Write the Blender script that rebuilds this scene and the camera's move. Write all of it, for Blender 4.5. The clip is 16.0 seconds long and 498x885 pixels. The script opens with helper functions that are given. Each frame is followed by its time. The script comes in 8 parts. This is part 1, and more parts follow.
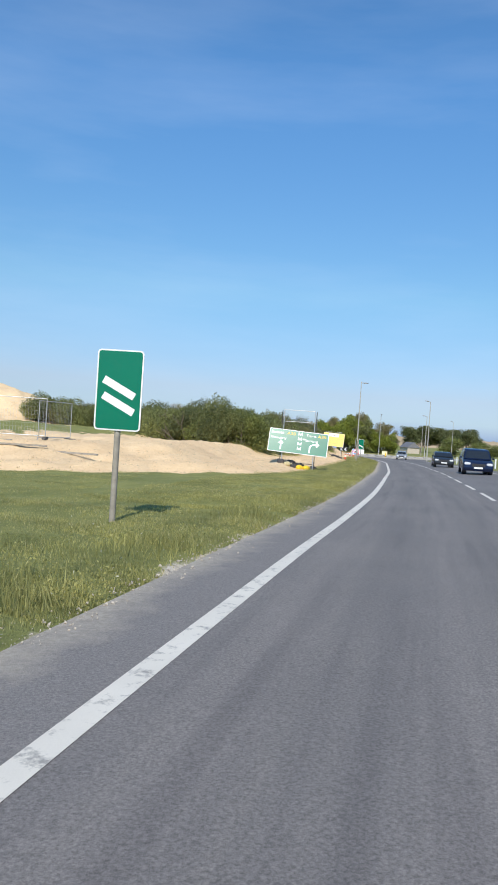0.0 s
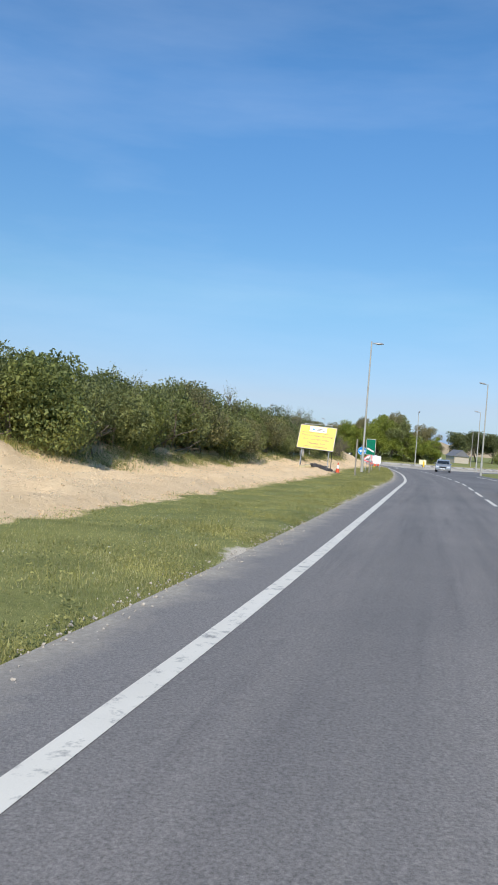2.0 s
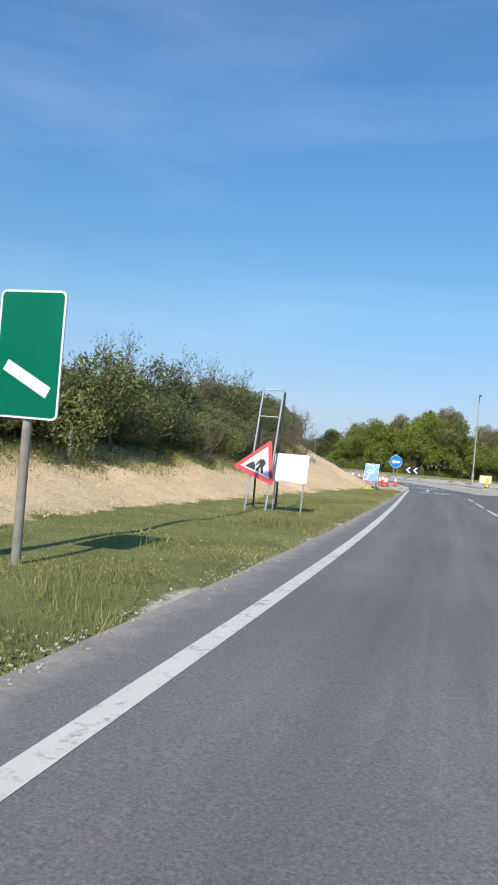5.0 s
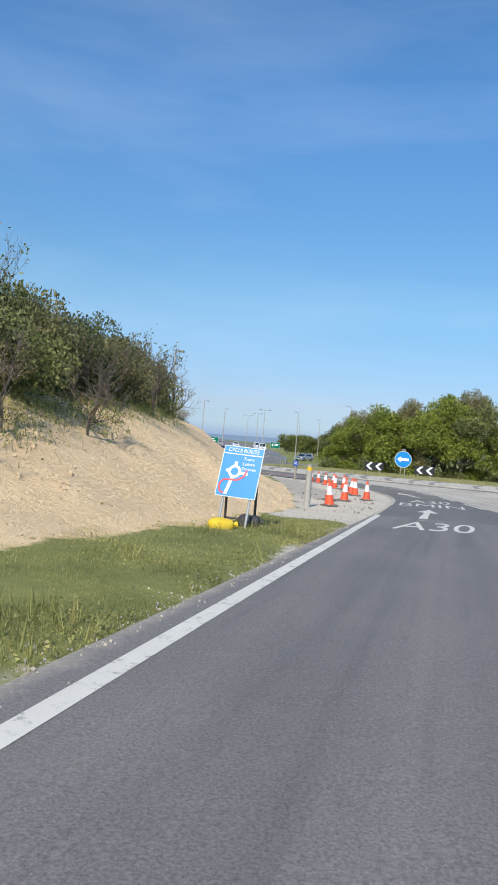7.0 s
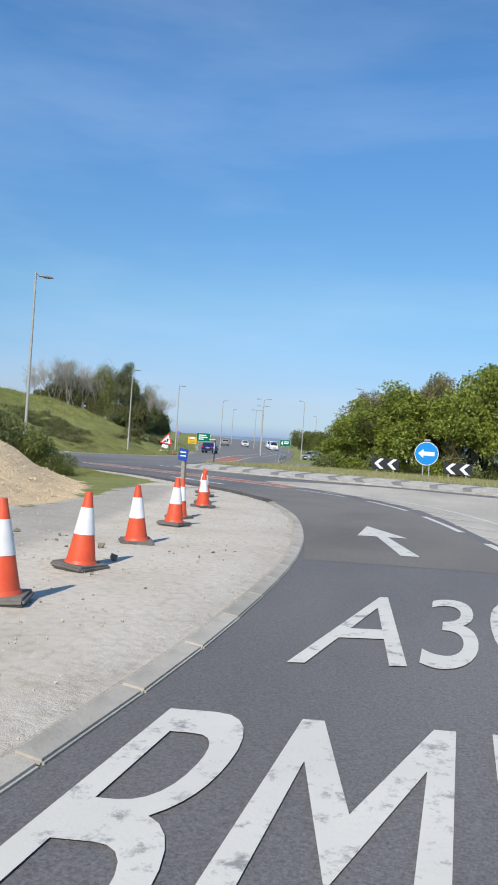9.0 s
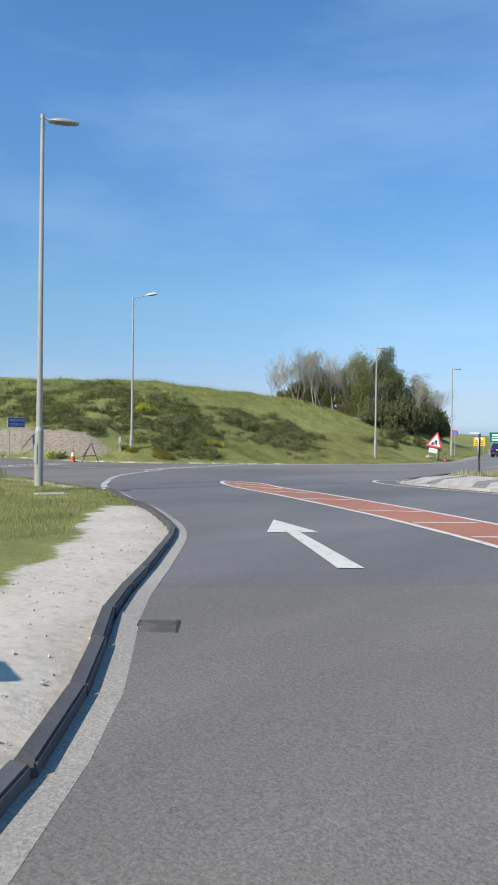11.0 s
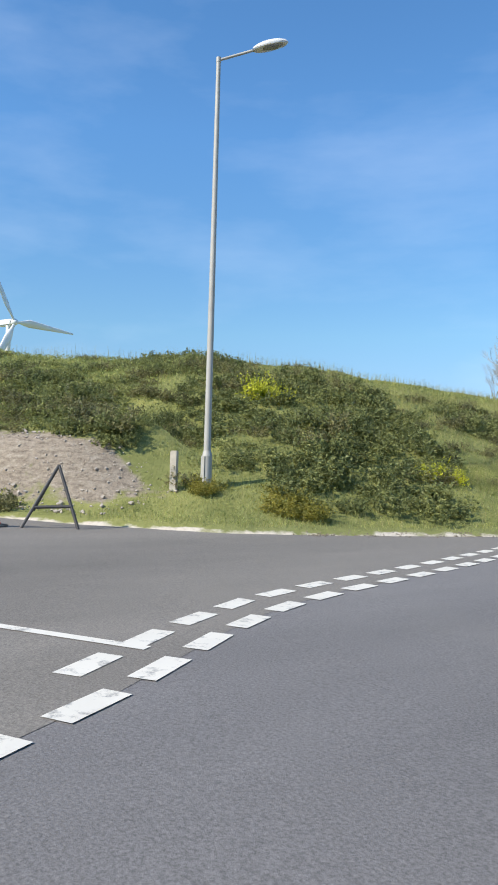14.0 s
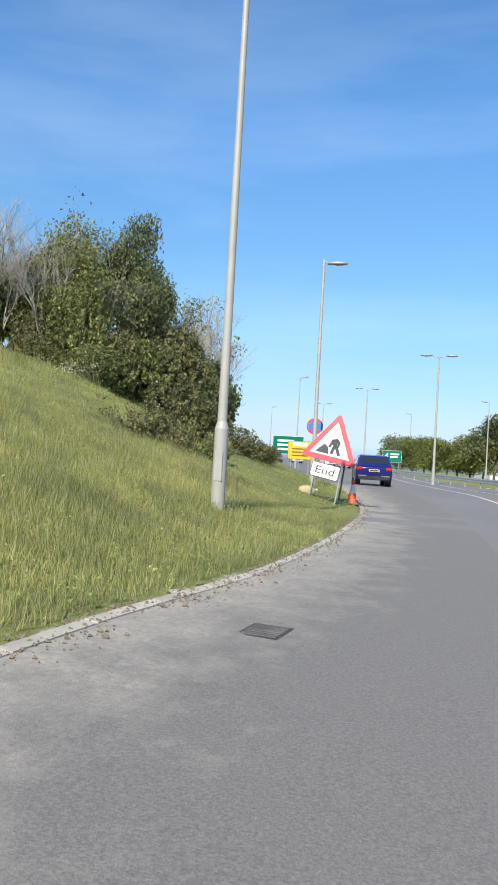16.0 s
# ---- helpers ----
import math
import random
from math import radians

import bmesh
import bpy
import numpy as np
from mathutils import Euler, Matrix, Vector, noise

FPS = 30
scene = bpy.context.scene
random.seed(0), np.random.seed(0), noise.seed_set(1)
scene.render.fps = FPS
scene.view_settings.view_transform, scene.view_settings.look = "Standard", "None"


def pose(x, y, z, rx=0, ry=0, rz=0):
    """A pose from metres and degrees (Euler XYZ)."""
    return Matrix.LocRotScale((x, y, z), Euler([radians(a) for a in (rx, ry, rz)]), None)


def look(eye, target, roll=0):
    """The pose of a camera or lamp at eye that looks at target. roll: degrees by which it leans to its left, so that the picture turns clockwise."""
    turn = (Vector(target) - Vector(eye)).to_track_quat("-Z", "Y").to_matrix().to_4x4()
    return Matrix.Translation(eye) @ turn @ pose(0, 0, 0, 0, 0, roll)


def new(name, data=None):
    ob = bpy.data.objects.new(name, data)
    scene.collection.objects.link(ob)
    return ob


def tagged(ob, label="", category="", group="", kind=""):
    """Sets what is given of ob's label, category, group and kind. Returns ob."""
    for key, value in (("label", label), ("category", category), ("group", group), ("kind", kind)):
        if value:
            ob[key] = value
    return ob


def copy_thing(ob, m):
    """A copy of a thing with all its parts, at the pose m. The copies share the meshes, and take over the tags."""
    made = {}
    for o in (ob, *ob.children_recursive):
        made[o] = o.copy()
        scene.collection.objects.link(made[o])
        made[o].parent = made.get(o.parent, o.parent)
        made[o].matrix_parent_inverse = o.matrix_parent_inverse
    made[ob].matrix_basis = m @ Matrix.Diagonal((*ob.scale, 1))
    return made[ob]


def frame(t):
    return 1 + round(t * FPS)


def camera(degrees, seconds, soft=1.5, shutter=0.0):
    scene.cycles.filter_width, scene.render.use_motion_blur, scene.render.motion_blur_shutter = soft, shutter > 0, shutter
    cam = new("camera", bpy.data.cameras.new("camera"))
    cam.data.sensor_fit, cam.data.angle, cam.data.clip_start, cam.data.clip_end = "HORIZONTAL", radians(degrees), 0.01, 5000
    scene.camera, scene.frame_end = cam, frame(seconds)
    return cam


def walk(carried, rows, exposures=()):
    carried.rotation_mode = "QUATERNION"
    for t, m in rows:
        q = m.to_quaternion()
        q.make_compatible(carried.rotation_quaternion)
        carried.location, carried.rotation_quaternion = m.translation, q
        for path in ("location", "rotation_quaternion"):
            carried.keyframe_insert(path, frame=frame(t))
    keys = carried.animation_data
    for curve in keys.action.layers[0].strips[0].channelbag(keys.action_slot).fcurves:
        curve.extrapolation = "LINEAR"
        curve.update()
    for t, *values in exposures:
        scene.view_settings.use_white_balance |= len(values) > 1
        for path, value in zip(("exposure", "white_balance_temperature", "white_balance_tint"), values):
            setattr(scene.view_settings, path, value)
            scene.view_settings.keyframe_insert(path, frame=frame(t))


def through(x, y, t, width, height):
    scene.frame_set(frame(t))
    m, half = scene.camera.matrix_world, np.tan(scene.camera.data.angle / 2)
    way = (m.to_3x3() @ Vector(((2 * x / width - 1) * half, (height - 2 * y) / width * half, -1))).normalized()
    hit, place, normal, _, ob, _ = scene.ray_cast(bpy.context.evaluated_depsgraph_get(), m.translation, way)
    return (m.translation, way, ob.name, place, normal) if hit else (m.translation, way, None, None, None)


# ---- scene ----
from mathutils import geometry

cam = camera(37.85, 16.0, soft=1.8, shutter=0.0)
# seconds, x, y, z, yaw, pitch, lean
PATH = [
    (0.00, 0.000, 0.000, 1.243, -0.000, -1.299, 3.817),
    (0.50, 2.448, 10.029, 1.045, 0.635, -1.272, 4.227),
    (1.00, 4.716, 19.933, 0.836, 1.342, -1.131, 4.607),
    (1.50, 6.986, 29.553, 0.615, 2.546, -1.070, 4.485),
    (2.00, 8.958, 38.761, 0.421, 3.634, -0.985, 4.364),
    (2.50, 10.684, 47.597, 0.213, 4.382, -0.882, 4.285),
    (3.00, 12.314, 56.318, 0.010, 6.159, -0.528, 4.333),
    (3.50, 13.976, 64.976, -0.219, 5.919, -0.336, 4.092),
    (4.00, 15.630, 73.700, -0.399, 6.818, -0.449, 3.916),
    (4.20, 16.224, 77.287, -0.488, 7.178, -0.301, 4.363),
    (6.30, 20.621, 108.802, -1.258, 10.005, -0.303, 4.768),
    (6.50, 20.916, 111.552, -1.291, 9.877, -0.463, 5.184),
    (7.00, 21.649, 118.225, -1.467, 10.296, -0.288, 4.750),
    (7.50, 22.373, 124.961, -1.638, 11.325, -0.185, 4.228),
    (8.00, 22.918, 131.728, -1.833, 10.769, 0.046, 4.094),
    (8.50, 23.453, 138.086, -1.952, 11.721, -0.023, 3.498),
    (8.70, 23.645, 140.520, -2.050, 12.192, -0.140, 3.700),
    (10.80, 20.579, 164.471, -2.670, 32.481, -0.619, 1.072),
    (11.00, 19.758, 166.319, -2.713, 37.050, -0.486, 0.766),
    (11.50, 17.309, 170.576, -2.809, 48.381, 1.259, 0.941),
    (12.00, 13.916, 174.461, -2.875, 56.771, 1.627, 1.058),
    (12.50, 10.182, 177.903, -2.999, 61.302, 1.443, 1.520),
    (13.00, 6.228, 181.680, -2.989, 62.941, 1.573, 1.455),
    (13.50, 2.056, 185.102, -3.198, 59.965, 2.004, 1.542),
    (14.00, -1.238, 189.225, -3.180, 50.129, 1.968, 1.567),
    (14.50, -3.867, 194.014, -3.208, 40.110, 1.769, 2.255),
    (15.00, -5.323, 198.677, -3.257, 28.290, 1.901, 3.294),
    (15.50, -5.657, 203.492, -3.316, 18.001, 0.622, 3.661),
    (16.00, -5.095, 208.480, -3.463, 11.124, 1.030, 3.240),
]


def eye_pose(x, y, z, yaw, pitch, lean):
    a, b = radians(yaw), radians(pitch)
    to = (x - math.sin(a) * math.cos(b), y + math.cos(a) * math.cos(b), z + math.sin(b))
    return look((x, y, z), to, lean)


# stops, kelvin and tint of the picture along the way
GRADE = [(0.0, 0.05, 6500, 10), (4.0, 0.05, 6500, 10), (8.5, 0.05, 6500, 10), (11.0, 0.2, 6550, 10), (12.5, 0.36, 6650, 10), (14.5, 0.44, 6700, 10), (16.0, 0.42, 6750, 10)]
walk(cam, [(r[0], eye_pose(*r[1:])) for r in PATH], GRADE)

# ---- light ----
SUN_FROM = Vector((-0.14, -0.99, 0.0)).normalized()
SUN_HEIGHT = radians(40)
sun_data = bpy.data.lights.new("sun", "SUN")
sun_data.energy, sun_data.angle, sun_data.color = 4.4, radians(0.53), (1.0, 0.95, 0.87)
sun = new("sun", sun_data)
sun_way = SUN_FROM * math.cos(SUN_HEIGHT) + Vector((0, 0, math.sin(SUN_HEIGHT)))
sun.matrix_world = look(tuple(sun_way * 100), (0, 0, 0))

world = bpy.data.worlds.new("sky")
scene.world = world
world.use_nodes = True
wn, wl = world.node_tree.nodes, world.node_tree.links
wn.clear()
sky = wn.new("ShaderNodeTexSky")
sky.sky_type = "NISHITA"
sky.sun_disc = False
sky.sun_elevation = SUN_HEIGHT
sky.sun_rotation = math.atan2(SUN_FROM.x, SUN_FROM.y) % math.tau
sky.altitude, sky.air_density, sky.dust_density, sky.ozone_density = 0, 1.0, 0.0, 2.0
# thin high cloud streaks, a little paler than the blue
co = wn.new("ShaderNodeTexCoord")
mp = wn.new("ShaderNodeMapping")
mp.inputs["Scale"].default_value = (1.2, 2.4, 7.0)
mp.inputs["Rotation"].default_value = (0.3, 0.25, 0.6)
cl = wn.new("ShaderNodeTexNoise")
cl.inputs["Scale"].default_value, cl.inputs["Detail"].default_value, cl.inputs["Roughness"].default_value = 1.3, 6, 0.55
cr = wn.new("ShaderNodeMapRange")
cr.inputs["From Min"].default_value, cr.inputs["From Max"].default_value, cr.inputs["To Max"].default_value = 0.47, 0.84, 0.14
mx = wn.new("ShaderNodeMixRGB")
mx.inputs["Color2"].default_value = (6.5, 7.2, 8.2, 1)
gam = wn.new("ShaderNodeHueSaturation")
gam.inputs["Saturation"].default_value = 1.18
# the air near the horizon is hazy rather than glaring
sepz = wn.new("ShaderNodeSeparateXYZ")
haze = wn.new("ShaderNodeValToRGB")
haze.color_ramp.elements[0].position, haze.color_ramp.elements[0].color = 0.0, (0.15, 0.26, 0.70, 1)
haze.color_ramp.elements[1].position, haze.color_ramp.elements[1].color = 0.42, (0.83, 1.015, 1.10, 1)
low = haze.color_ramp.elements.new(0.05)
low.color = (0.405, 0.44, 0.63, 1)
faint = haze.color_ramp.elements.new(0.02)
faint.color = (0.30, 0.40, 0.69, 1)
mid = haze.color_ramp.elements.new(0.18)
mid.color = (0.655, 0.755, 0.775, 1)
mul = wn.new("ShaderNodeMixRGB")
mul.blend_type = "MULTIPLY"
mul.inputs["Fac"].default_value = 1.0
wl.new(co.outputs["Generated"], sepz.inputs["Vector"])
wl.new(sepz.outputs["Z"], haze.inputs["Fac"])
wl.new(haze.outputs["Color"], mul.inputs["Color2"])
bg = wn.new("ShaderNodeBackground")
bg.inputs["Strength"].default_value = 0.148
out = wn.new("ShaderNodeOutputWorld")
wl.new(co.outputs["Generated"], mp.inputs["Vector"])
wl.new(mp.outputs["Vector"], cl.inputs["Vector"])
wl.new(cl.outputs["Fac"], cr.inputs["Value"])
wl.new(cr.outputs["Result"], mx.inputs["Fac"])
wl.new(sky.outputs["Color"], gam.inputs["Color"])
wl.new(gam.outputs["Color"], mul.inputs["Color1"])
wl.new(mul.outputs["Color"], mx.inputs["Color1"])
wl.new(mx.outputs["Color"], bg.inputs["Color"])
wl.new(bg.outputs["Background"], out.inputs["Surface"])


# ---- materials ----
def material(name, rough=0.6, metal=0.0):
    m = bpy.data.materials.new(name)
    m.use_nodes = True
    b = m.node_tree.nodes["Principled BSDF"]
    b.inputs["Roughness"].default_value, b.inputs["Metallic"].default_value = rough, metal
    return m, m.node_tree.nodes, m.node_tree.links, b


def noise_node(n, l, scale, detail=4, rough=0.6, stretch=None, space="Object"):
    co = n.new("ShaderNodeTexCoord")
    t = n.new("ShaderNodeTexNoise")
    t.inputs["Scale"].default_value, t.inputs["Detail"].default_value, t.inputs["Roughness"].default_value = scale, detail, rough
    if stretch:
        mp = n.new("ShaderNodeMapping")
        mp.inputs["Scale"].default_value = stretch
        l.new(co.outputs[space], mp.inputs["Vector"])
        l.new(mp.outputs["Vector"], t.inputs["Vector"])
    else:
        l.new(co.outputs[space], t.inputs["Vector"])
    return t.outputs["Fac"]


def ramp(n, l, fac, stops):
    r = n.new("ShaderNodeValToRGB")
    e = r.color_ramp.elements
    while len(e) < len(stops):
        e.new(0.5)
    for k, (p, c) in zip(e, stops):
        k.position, k.color = p, (*c, 1)
    l.new(fac, r.inputs["Fac"])
    return r.outputs["Color"]


def mixed(n, l, fac, a, b, mode="MIX"):
    m = n.new("ShaderNodeMixRGB")
    m.blend_type = mode
    for sock, v in (("Fac", fac), ("Color1", a), ("Color2", b)):
        if isinstance(v, float):
            m.inputs[sock].default_value = v
        elif isinstance(v, tuple):
            m.inputs[sock].default_value = (*v, 1)
        else:
            l.new(v, m.inputs[sock])
    return m.outputs["Color"]


def bumped(n, l, b, height, strength=0.5, dist=0.02):
    k = n.new("ShaderNodeBump")
    k.inputs["Strength"].default_value, k.inputs["Distance"].default_value = strength, dist
    l.new(height, k.inputs["Height"])
    l.new(k.outputs["Normal"], b.inputs["Normal"])


def worn(name, colour, rough=0.6, metal=0.0, vary=0.25, scale=3.0, dirt=(0.25, 0.22, 0.17), dirt_amount=0.25, bump=0.1, per_object=0.0):
    """A plain-coloured surface with grain, faint stains and relief."""
    m, n, l, b = material(name, rough, metal)
    lo = tuple(c * (1 - vary) for c in colour)
    hi = tuple(min(1, c * (1 + vary)) for c in colour)
    col = ramp(n, l, noise_node(n, l, scale, 6), [(0.3, lo), (0.7, hi)])
    stain = ramp(n, l, noise_node(n, l, scale * 0.35, 5, 0.7), [(0.5, (0, 0, 0)), (0.8, (dirt_amount,) * 3)])
    col = mixed(n, l, stain, col, dirt)
    if per_object:
        oi = n.new("ShaderNodeObjectInfo")
        hs = n.new("ShaderNodeHueSaturation")
        mr = n.new("ShaderNodeMapRange")
        mr.inputs["To Min"].default_value, mr.inputs["To Max"].default_value = 1 - per_object, 1 + per_object
        l.new(oi.outputs["Random"], mr.inputs["Value"])
        l.new(mr.outputs["Result"], hs.inputs["Value"])
        l.new(col, hs.inputs["Color"])
        col = hs.outputs["Color"]
    l.new(col, b.inputs["Base Color"])
    if bump:
        bumped(n, l, b, noise_node(n, l, scale * 12, 3), bump, 0.01)
    return m


def leaf_material(name, dark, light, rough=0.55, through=0.35):
    """Leaves, each island its own green, with a little light coming through."""
    m, n, l, b = material(name, rough)
    geo = n.new("ShaderNodeNewGeometry")
    col = ramp(n, l, geo.outputs["Random Per Island"], [(0.0, dark), (0.55, tuple((a + c) / 2 for a, c in zip(dark, light))), (1.0, light)])
    patch = ramp(n, l, noise_node(n, l, 0.9, 3), [(0.3, (0.62, 0.66, 0.62)), (0.7, (1.28, 1.22, 1.02))])
    col = mixed(n, l, 1.0, col, patch, "MULTIPLY")
    l.new(col, b.inputs["Base Color"])
    b.inputs["Specular IOR Level"].default_value = 0.3
    tr = n.new("ShaderNodeBsdfTranslucent")
    l.new(col, tr.inputs["Color"])
    ms = n.new("ShaderNodeMixShader")
    ms.inputs["Fac"].default_value = through
    o = n["Material Output"]
    l.new(b.outputs["BSDF"], ms.inputs[1])
    l.new(tr.outputs["BSDF"], ms.inputs[2])
    l.new(ms.outputs["Shader"], o.inputs["Surface"])
    return m


def ground_material():
    """Grass soil, dry dug earth, gravel and rock, chosen by the cover mask of the sheet."""
    m, n, l, b = material("ground_cover", 0.95)
    b.inputs["Specular IOR Level"].default_value = 0.15
    at = n.new("ShaderNodeAttribute")
    at.attribute_name = "cover"
    sep = n.new("ShaderNodeSeparateColor")
    l.new(at.outputs["Color"], sep.inputs["Color"])
    fine, mid, big = noise_node(n, l, 7, 8, 0.75), noise_node(n, l, 0.9, 6, 0.65), noise_node(n, l, 0.12, 4)
    grass = mixed(n, l, 0.5, ramp(n, l, fine, [(0.25, (0.14, 0.15, 0.05)), (0.75, (0.33, 0.335, 0.125))]),
                  ramp(n, l, mid, [(0.3, (0.13, 0.15, 0.05)), (0.72, (0.33, 0.325, 0.135))]))
    grass = mixed(n, l, 1.0, grass, ramp(n, l, big, [(0.3, (0.8, 0.85, 0.8)), (0.7, (1.2, 1.15, 1.0))]), "MULTIPLY")
    earth = mixed(n, l, 0.55, ramp(n, l, fine, [(0.27, (0.50, 0.345, 0.19)), (0.44, (0.82, 0.605, 0.365)), (0.56, (0.88, 0.67, 0.415)), (0.74, (0.93, 0.76, 0.53))]),
                  ramp(n, l, mid, [(0.3, (0.72, 0.52, 0.305)), (0.7, (0.88, 0.68, 0.435))]))
    earth = mixed(n, l, 1.0, earth, ramp(n, l, big, [(0.3, (0.88, 0.85, 0.82)), (0.7, (1.08, 1.06, 1.0))]), "MULTIPLY")
    vor = n.new("ShaderNodeTexVoronoi")
    vor.inputs["Scale"].default_value = 14
    co = n.new("ShaderNodeTexCoord")
    l.new(co.outputs["Object"], vor.inputs["Vector"])
    stone = ramp(n, l, vor.outputs["Distance"], [(0.0, (0.68, 0.605, 0.495)), (0.6, (0.60, 0.525, 0.42)), (1.0, (0.43, 0.365, 0.28))])
    stone = mixed(n, l, 0.4, stone, ramp(n, l, mid, [(0.3, (0.40, 0.325, 0.24)), (0.5, (0.58, 0.515, 0.41)), (0.7, (0.69, 0.615, 0.505))]))
    rock = ramp(n, l, noise_node(n, l, 4.5, 8, 0.85, (1, 1, 2.6)), [(0.32, (0.085, 0.07, 0.055)), (0.47, (0.27, 0.22, 0.165)), (0.6, (0.38, 0.325, 0.25)), (0.74, (0.54, 0.475, 0.385))])

    def edge(ch):
        a = n.new("ShaderNodeMath")
        a.operation = "ADD"
        l.new(sep.outputs[ch], a.inputs[0])
        r = n.new("ShaderNodeMapRange")
        r.inputs["From Min"].default_value, r.inputs["From Max"].default_value = 0.25, 0.75
        r.inputs["To Min"].default_value, r.inputs["To Max"].default_value = -0.35, 0.35
        l.new(mid, r.inputs["Value"])
        l.new(r.outputs["Result"], a.inputs[1])
        q = n.new("ShaderNodeMapRange")
        q.inputs["From Min"].default_value, q.inputs["From Max"].default_value = 0.42, 0.58
        l.new(a.outputs["Value"], q.inputs["Value"])
        return q.outputs["Result"]

    col = mixed(n, l, edge("Red"), grass, earth)
    col = mixed(n, l, edge("Green"), col, stone)
    col = mixed(n, l, edge("Blue"), col, rock)
    # worn tarmac showing through
    tar = n.new("ShaderNodeMapRange")
    tar.inputs["From Min"].default_value, tar.inputs["From Max"].default_value, tar.inputs["To Max"].default_value = 0.3, 0.7, 0.5
    l.new(at.outputs["Alpha"], tar.inputs["Value"])
    col = mixed(n, l, tar.outputs["Result"], col, ramp(n, l, fine, [(0.3, (0.20, 0.185, 0.165)), (0.7, (0.34, 0.31, 0.27))]))
    l.new(col, b.inputs["Base Color"])
    add = n.new("ShaderNodeMath")
    add.operation = "ADD"
    l.new(fine, add.inputs[0])
    l.new(mid, add.inputs[1])
    # gravel is trodden nearly flat
    flat = n.new("ShaderNodeMath")
    flat.operation = "MULTIPLY_ADD"
    l.new(sep.outputs["Green"], flat.inputs[0])
    flat.inputs[1].default_value, flat.inputs[2].default_value = -0.8, 1.0
    # dug earth lies in lumps
    lump = n.new("ShaderNodeMath")
    lump.operation = "MULTIPLY_ADD"
    clump_noise = n.new("ShaderNodeMath")
    clump_noise.operation = "MULTIPLY"
    l.new(noise_node(n, l, 2.6, 7, 0.7), clump_noise.inputs[0])
    l.new(sep.outputs["Red"], clump_noise.inputs[1])
    l.new(clump_noise.outputs["Value"], lump.inputs[0])
    lump.inputs[1].default_value = 1.3
    l.new(add.outputs["Value"], lump.inputs[2])
    rise = n.new("ShaderNodeMath")
    rise.operation = "MULTIPLY"
    l.new(lump.outputs["Value"], rise.inputs[0])
    l.new(flat.outputs["Value"], rise.inputs[1])
    bumped(n, l, b, rise.outputs["Value"], 0.9, 0.06)
    return m


def asphalt_material(name, base, drift=0.0, dusty=0.2, patchy=0.2):
    m, n, l, b = material(name, 0.82)
    b.inputs["Specular IOR Level"].default_value = 0.35
    grit = ramp(n, l, noise_node(n, l, 60, 3, 0.8), [(0.3, tuple(c * 0.6 for c in base)), (0.7, tuple(c * 1.45 for c in base))])
    wear = ramp(n, l, noise_node(n, l, 0.35, 5, 0.6, (1, 0.25, 1)), [(0.3, (1 - patchy,) * 3), (0.7, (1 + patchy,) * 3)])
    col = mixed(n, l, 1.0, grit, wear, "MULTIPLY")
    dust = ramp(n, l, noise_node(n, l, 0.16, 6, 0.65), [(0.5, (0, 0, 0)), (0.78, (dusty,) * 3)])
    col = mixed(n, l, dust, col, (0.30, 0.27, 0.22))
    if drift:
        # fine pale dust carried out along the exit
        sep = n.new("ShaderNodeSeparateXYZ")
        co = n.new("ShaderNodeTexCoord")
        l.new(co.outputs["Object"], sep.inputs["Vector"])
        add = n.new("ShaderNodeMath")
        add.operation = "MULTIPLY_ADD"
        l.new(noise_node(n, l, 0.22, 5), add.inputs[0])
        add.inputs[1].default_value = 16.0
        l.new(sep.outputs["Y"], add.inputs[2])
        mr = n.new("ShaderNodeMapRange")
        mr.inputs["From Min"].default_value, mr.inputs["From Max"].default_value, mr.inputs["To Max"].default_value = 198, 216, drift
        l.new(add.outputs["Value"], mr.inputs["Value"])
        col = mixed(n, l, mr.outputs["Result"], col, (0.34, 0.31, 0.265))
    l.new(col, b.inputs["Base Color"])
    bumped(n, l, b, noise_node(n, l, 90, 3, 0.8), 0.5, 0.006)
    return m


def marking_material(name, colour):
    """Road paint, chipped to show some of the asphalt grain."""
    m, n, l, b = material(name, 0.65)
    chip = ramp(n, l, noise_node(n, l, 7, 8, 0.75), [(0.35, (0.14, 0.135, 0.13)), (0.46, colour)])
    col = mixed(n, l, 0.35, chip, ramp(n, l, noise_node(n, l, 1.5, 5), [(0.3, tuple(c * 0.7 for c in colour)), (0.7, colour)]))
    l.new(col, b.inputs["Base Color"])
    bumped(n, l, b, noise_node(n, l, 60, 3), 0.3, 0.004)
    return m


def glass_material(name, tint=(0.02, 0.025, 0.03)):
    m, n, l, b = material(name, 0.05)
    b.inputs["Base Color"].default_value = (*tint, 1)
    b.inputs["Specular IOR Level"].default_value = 0.8
    return m


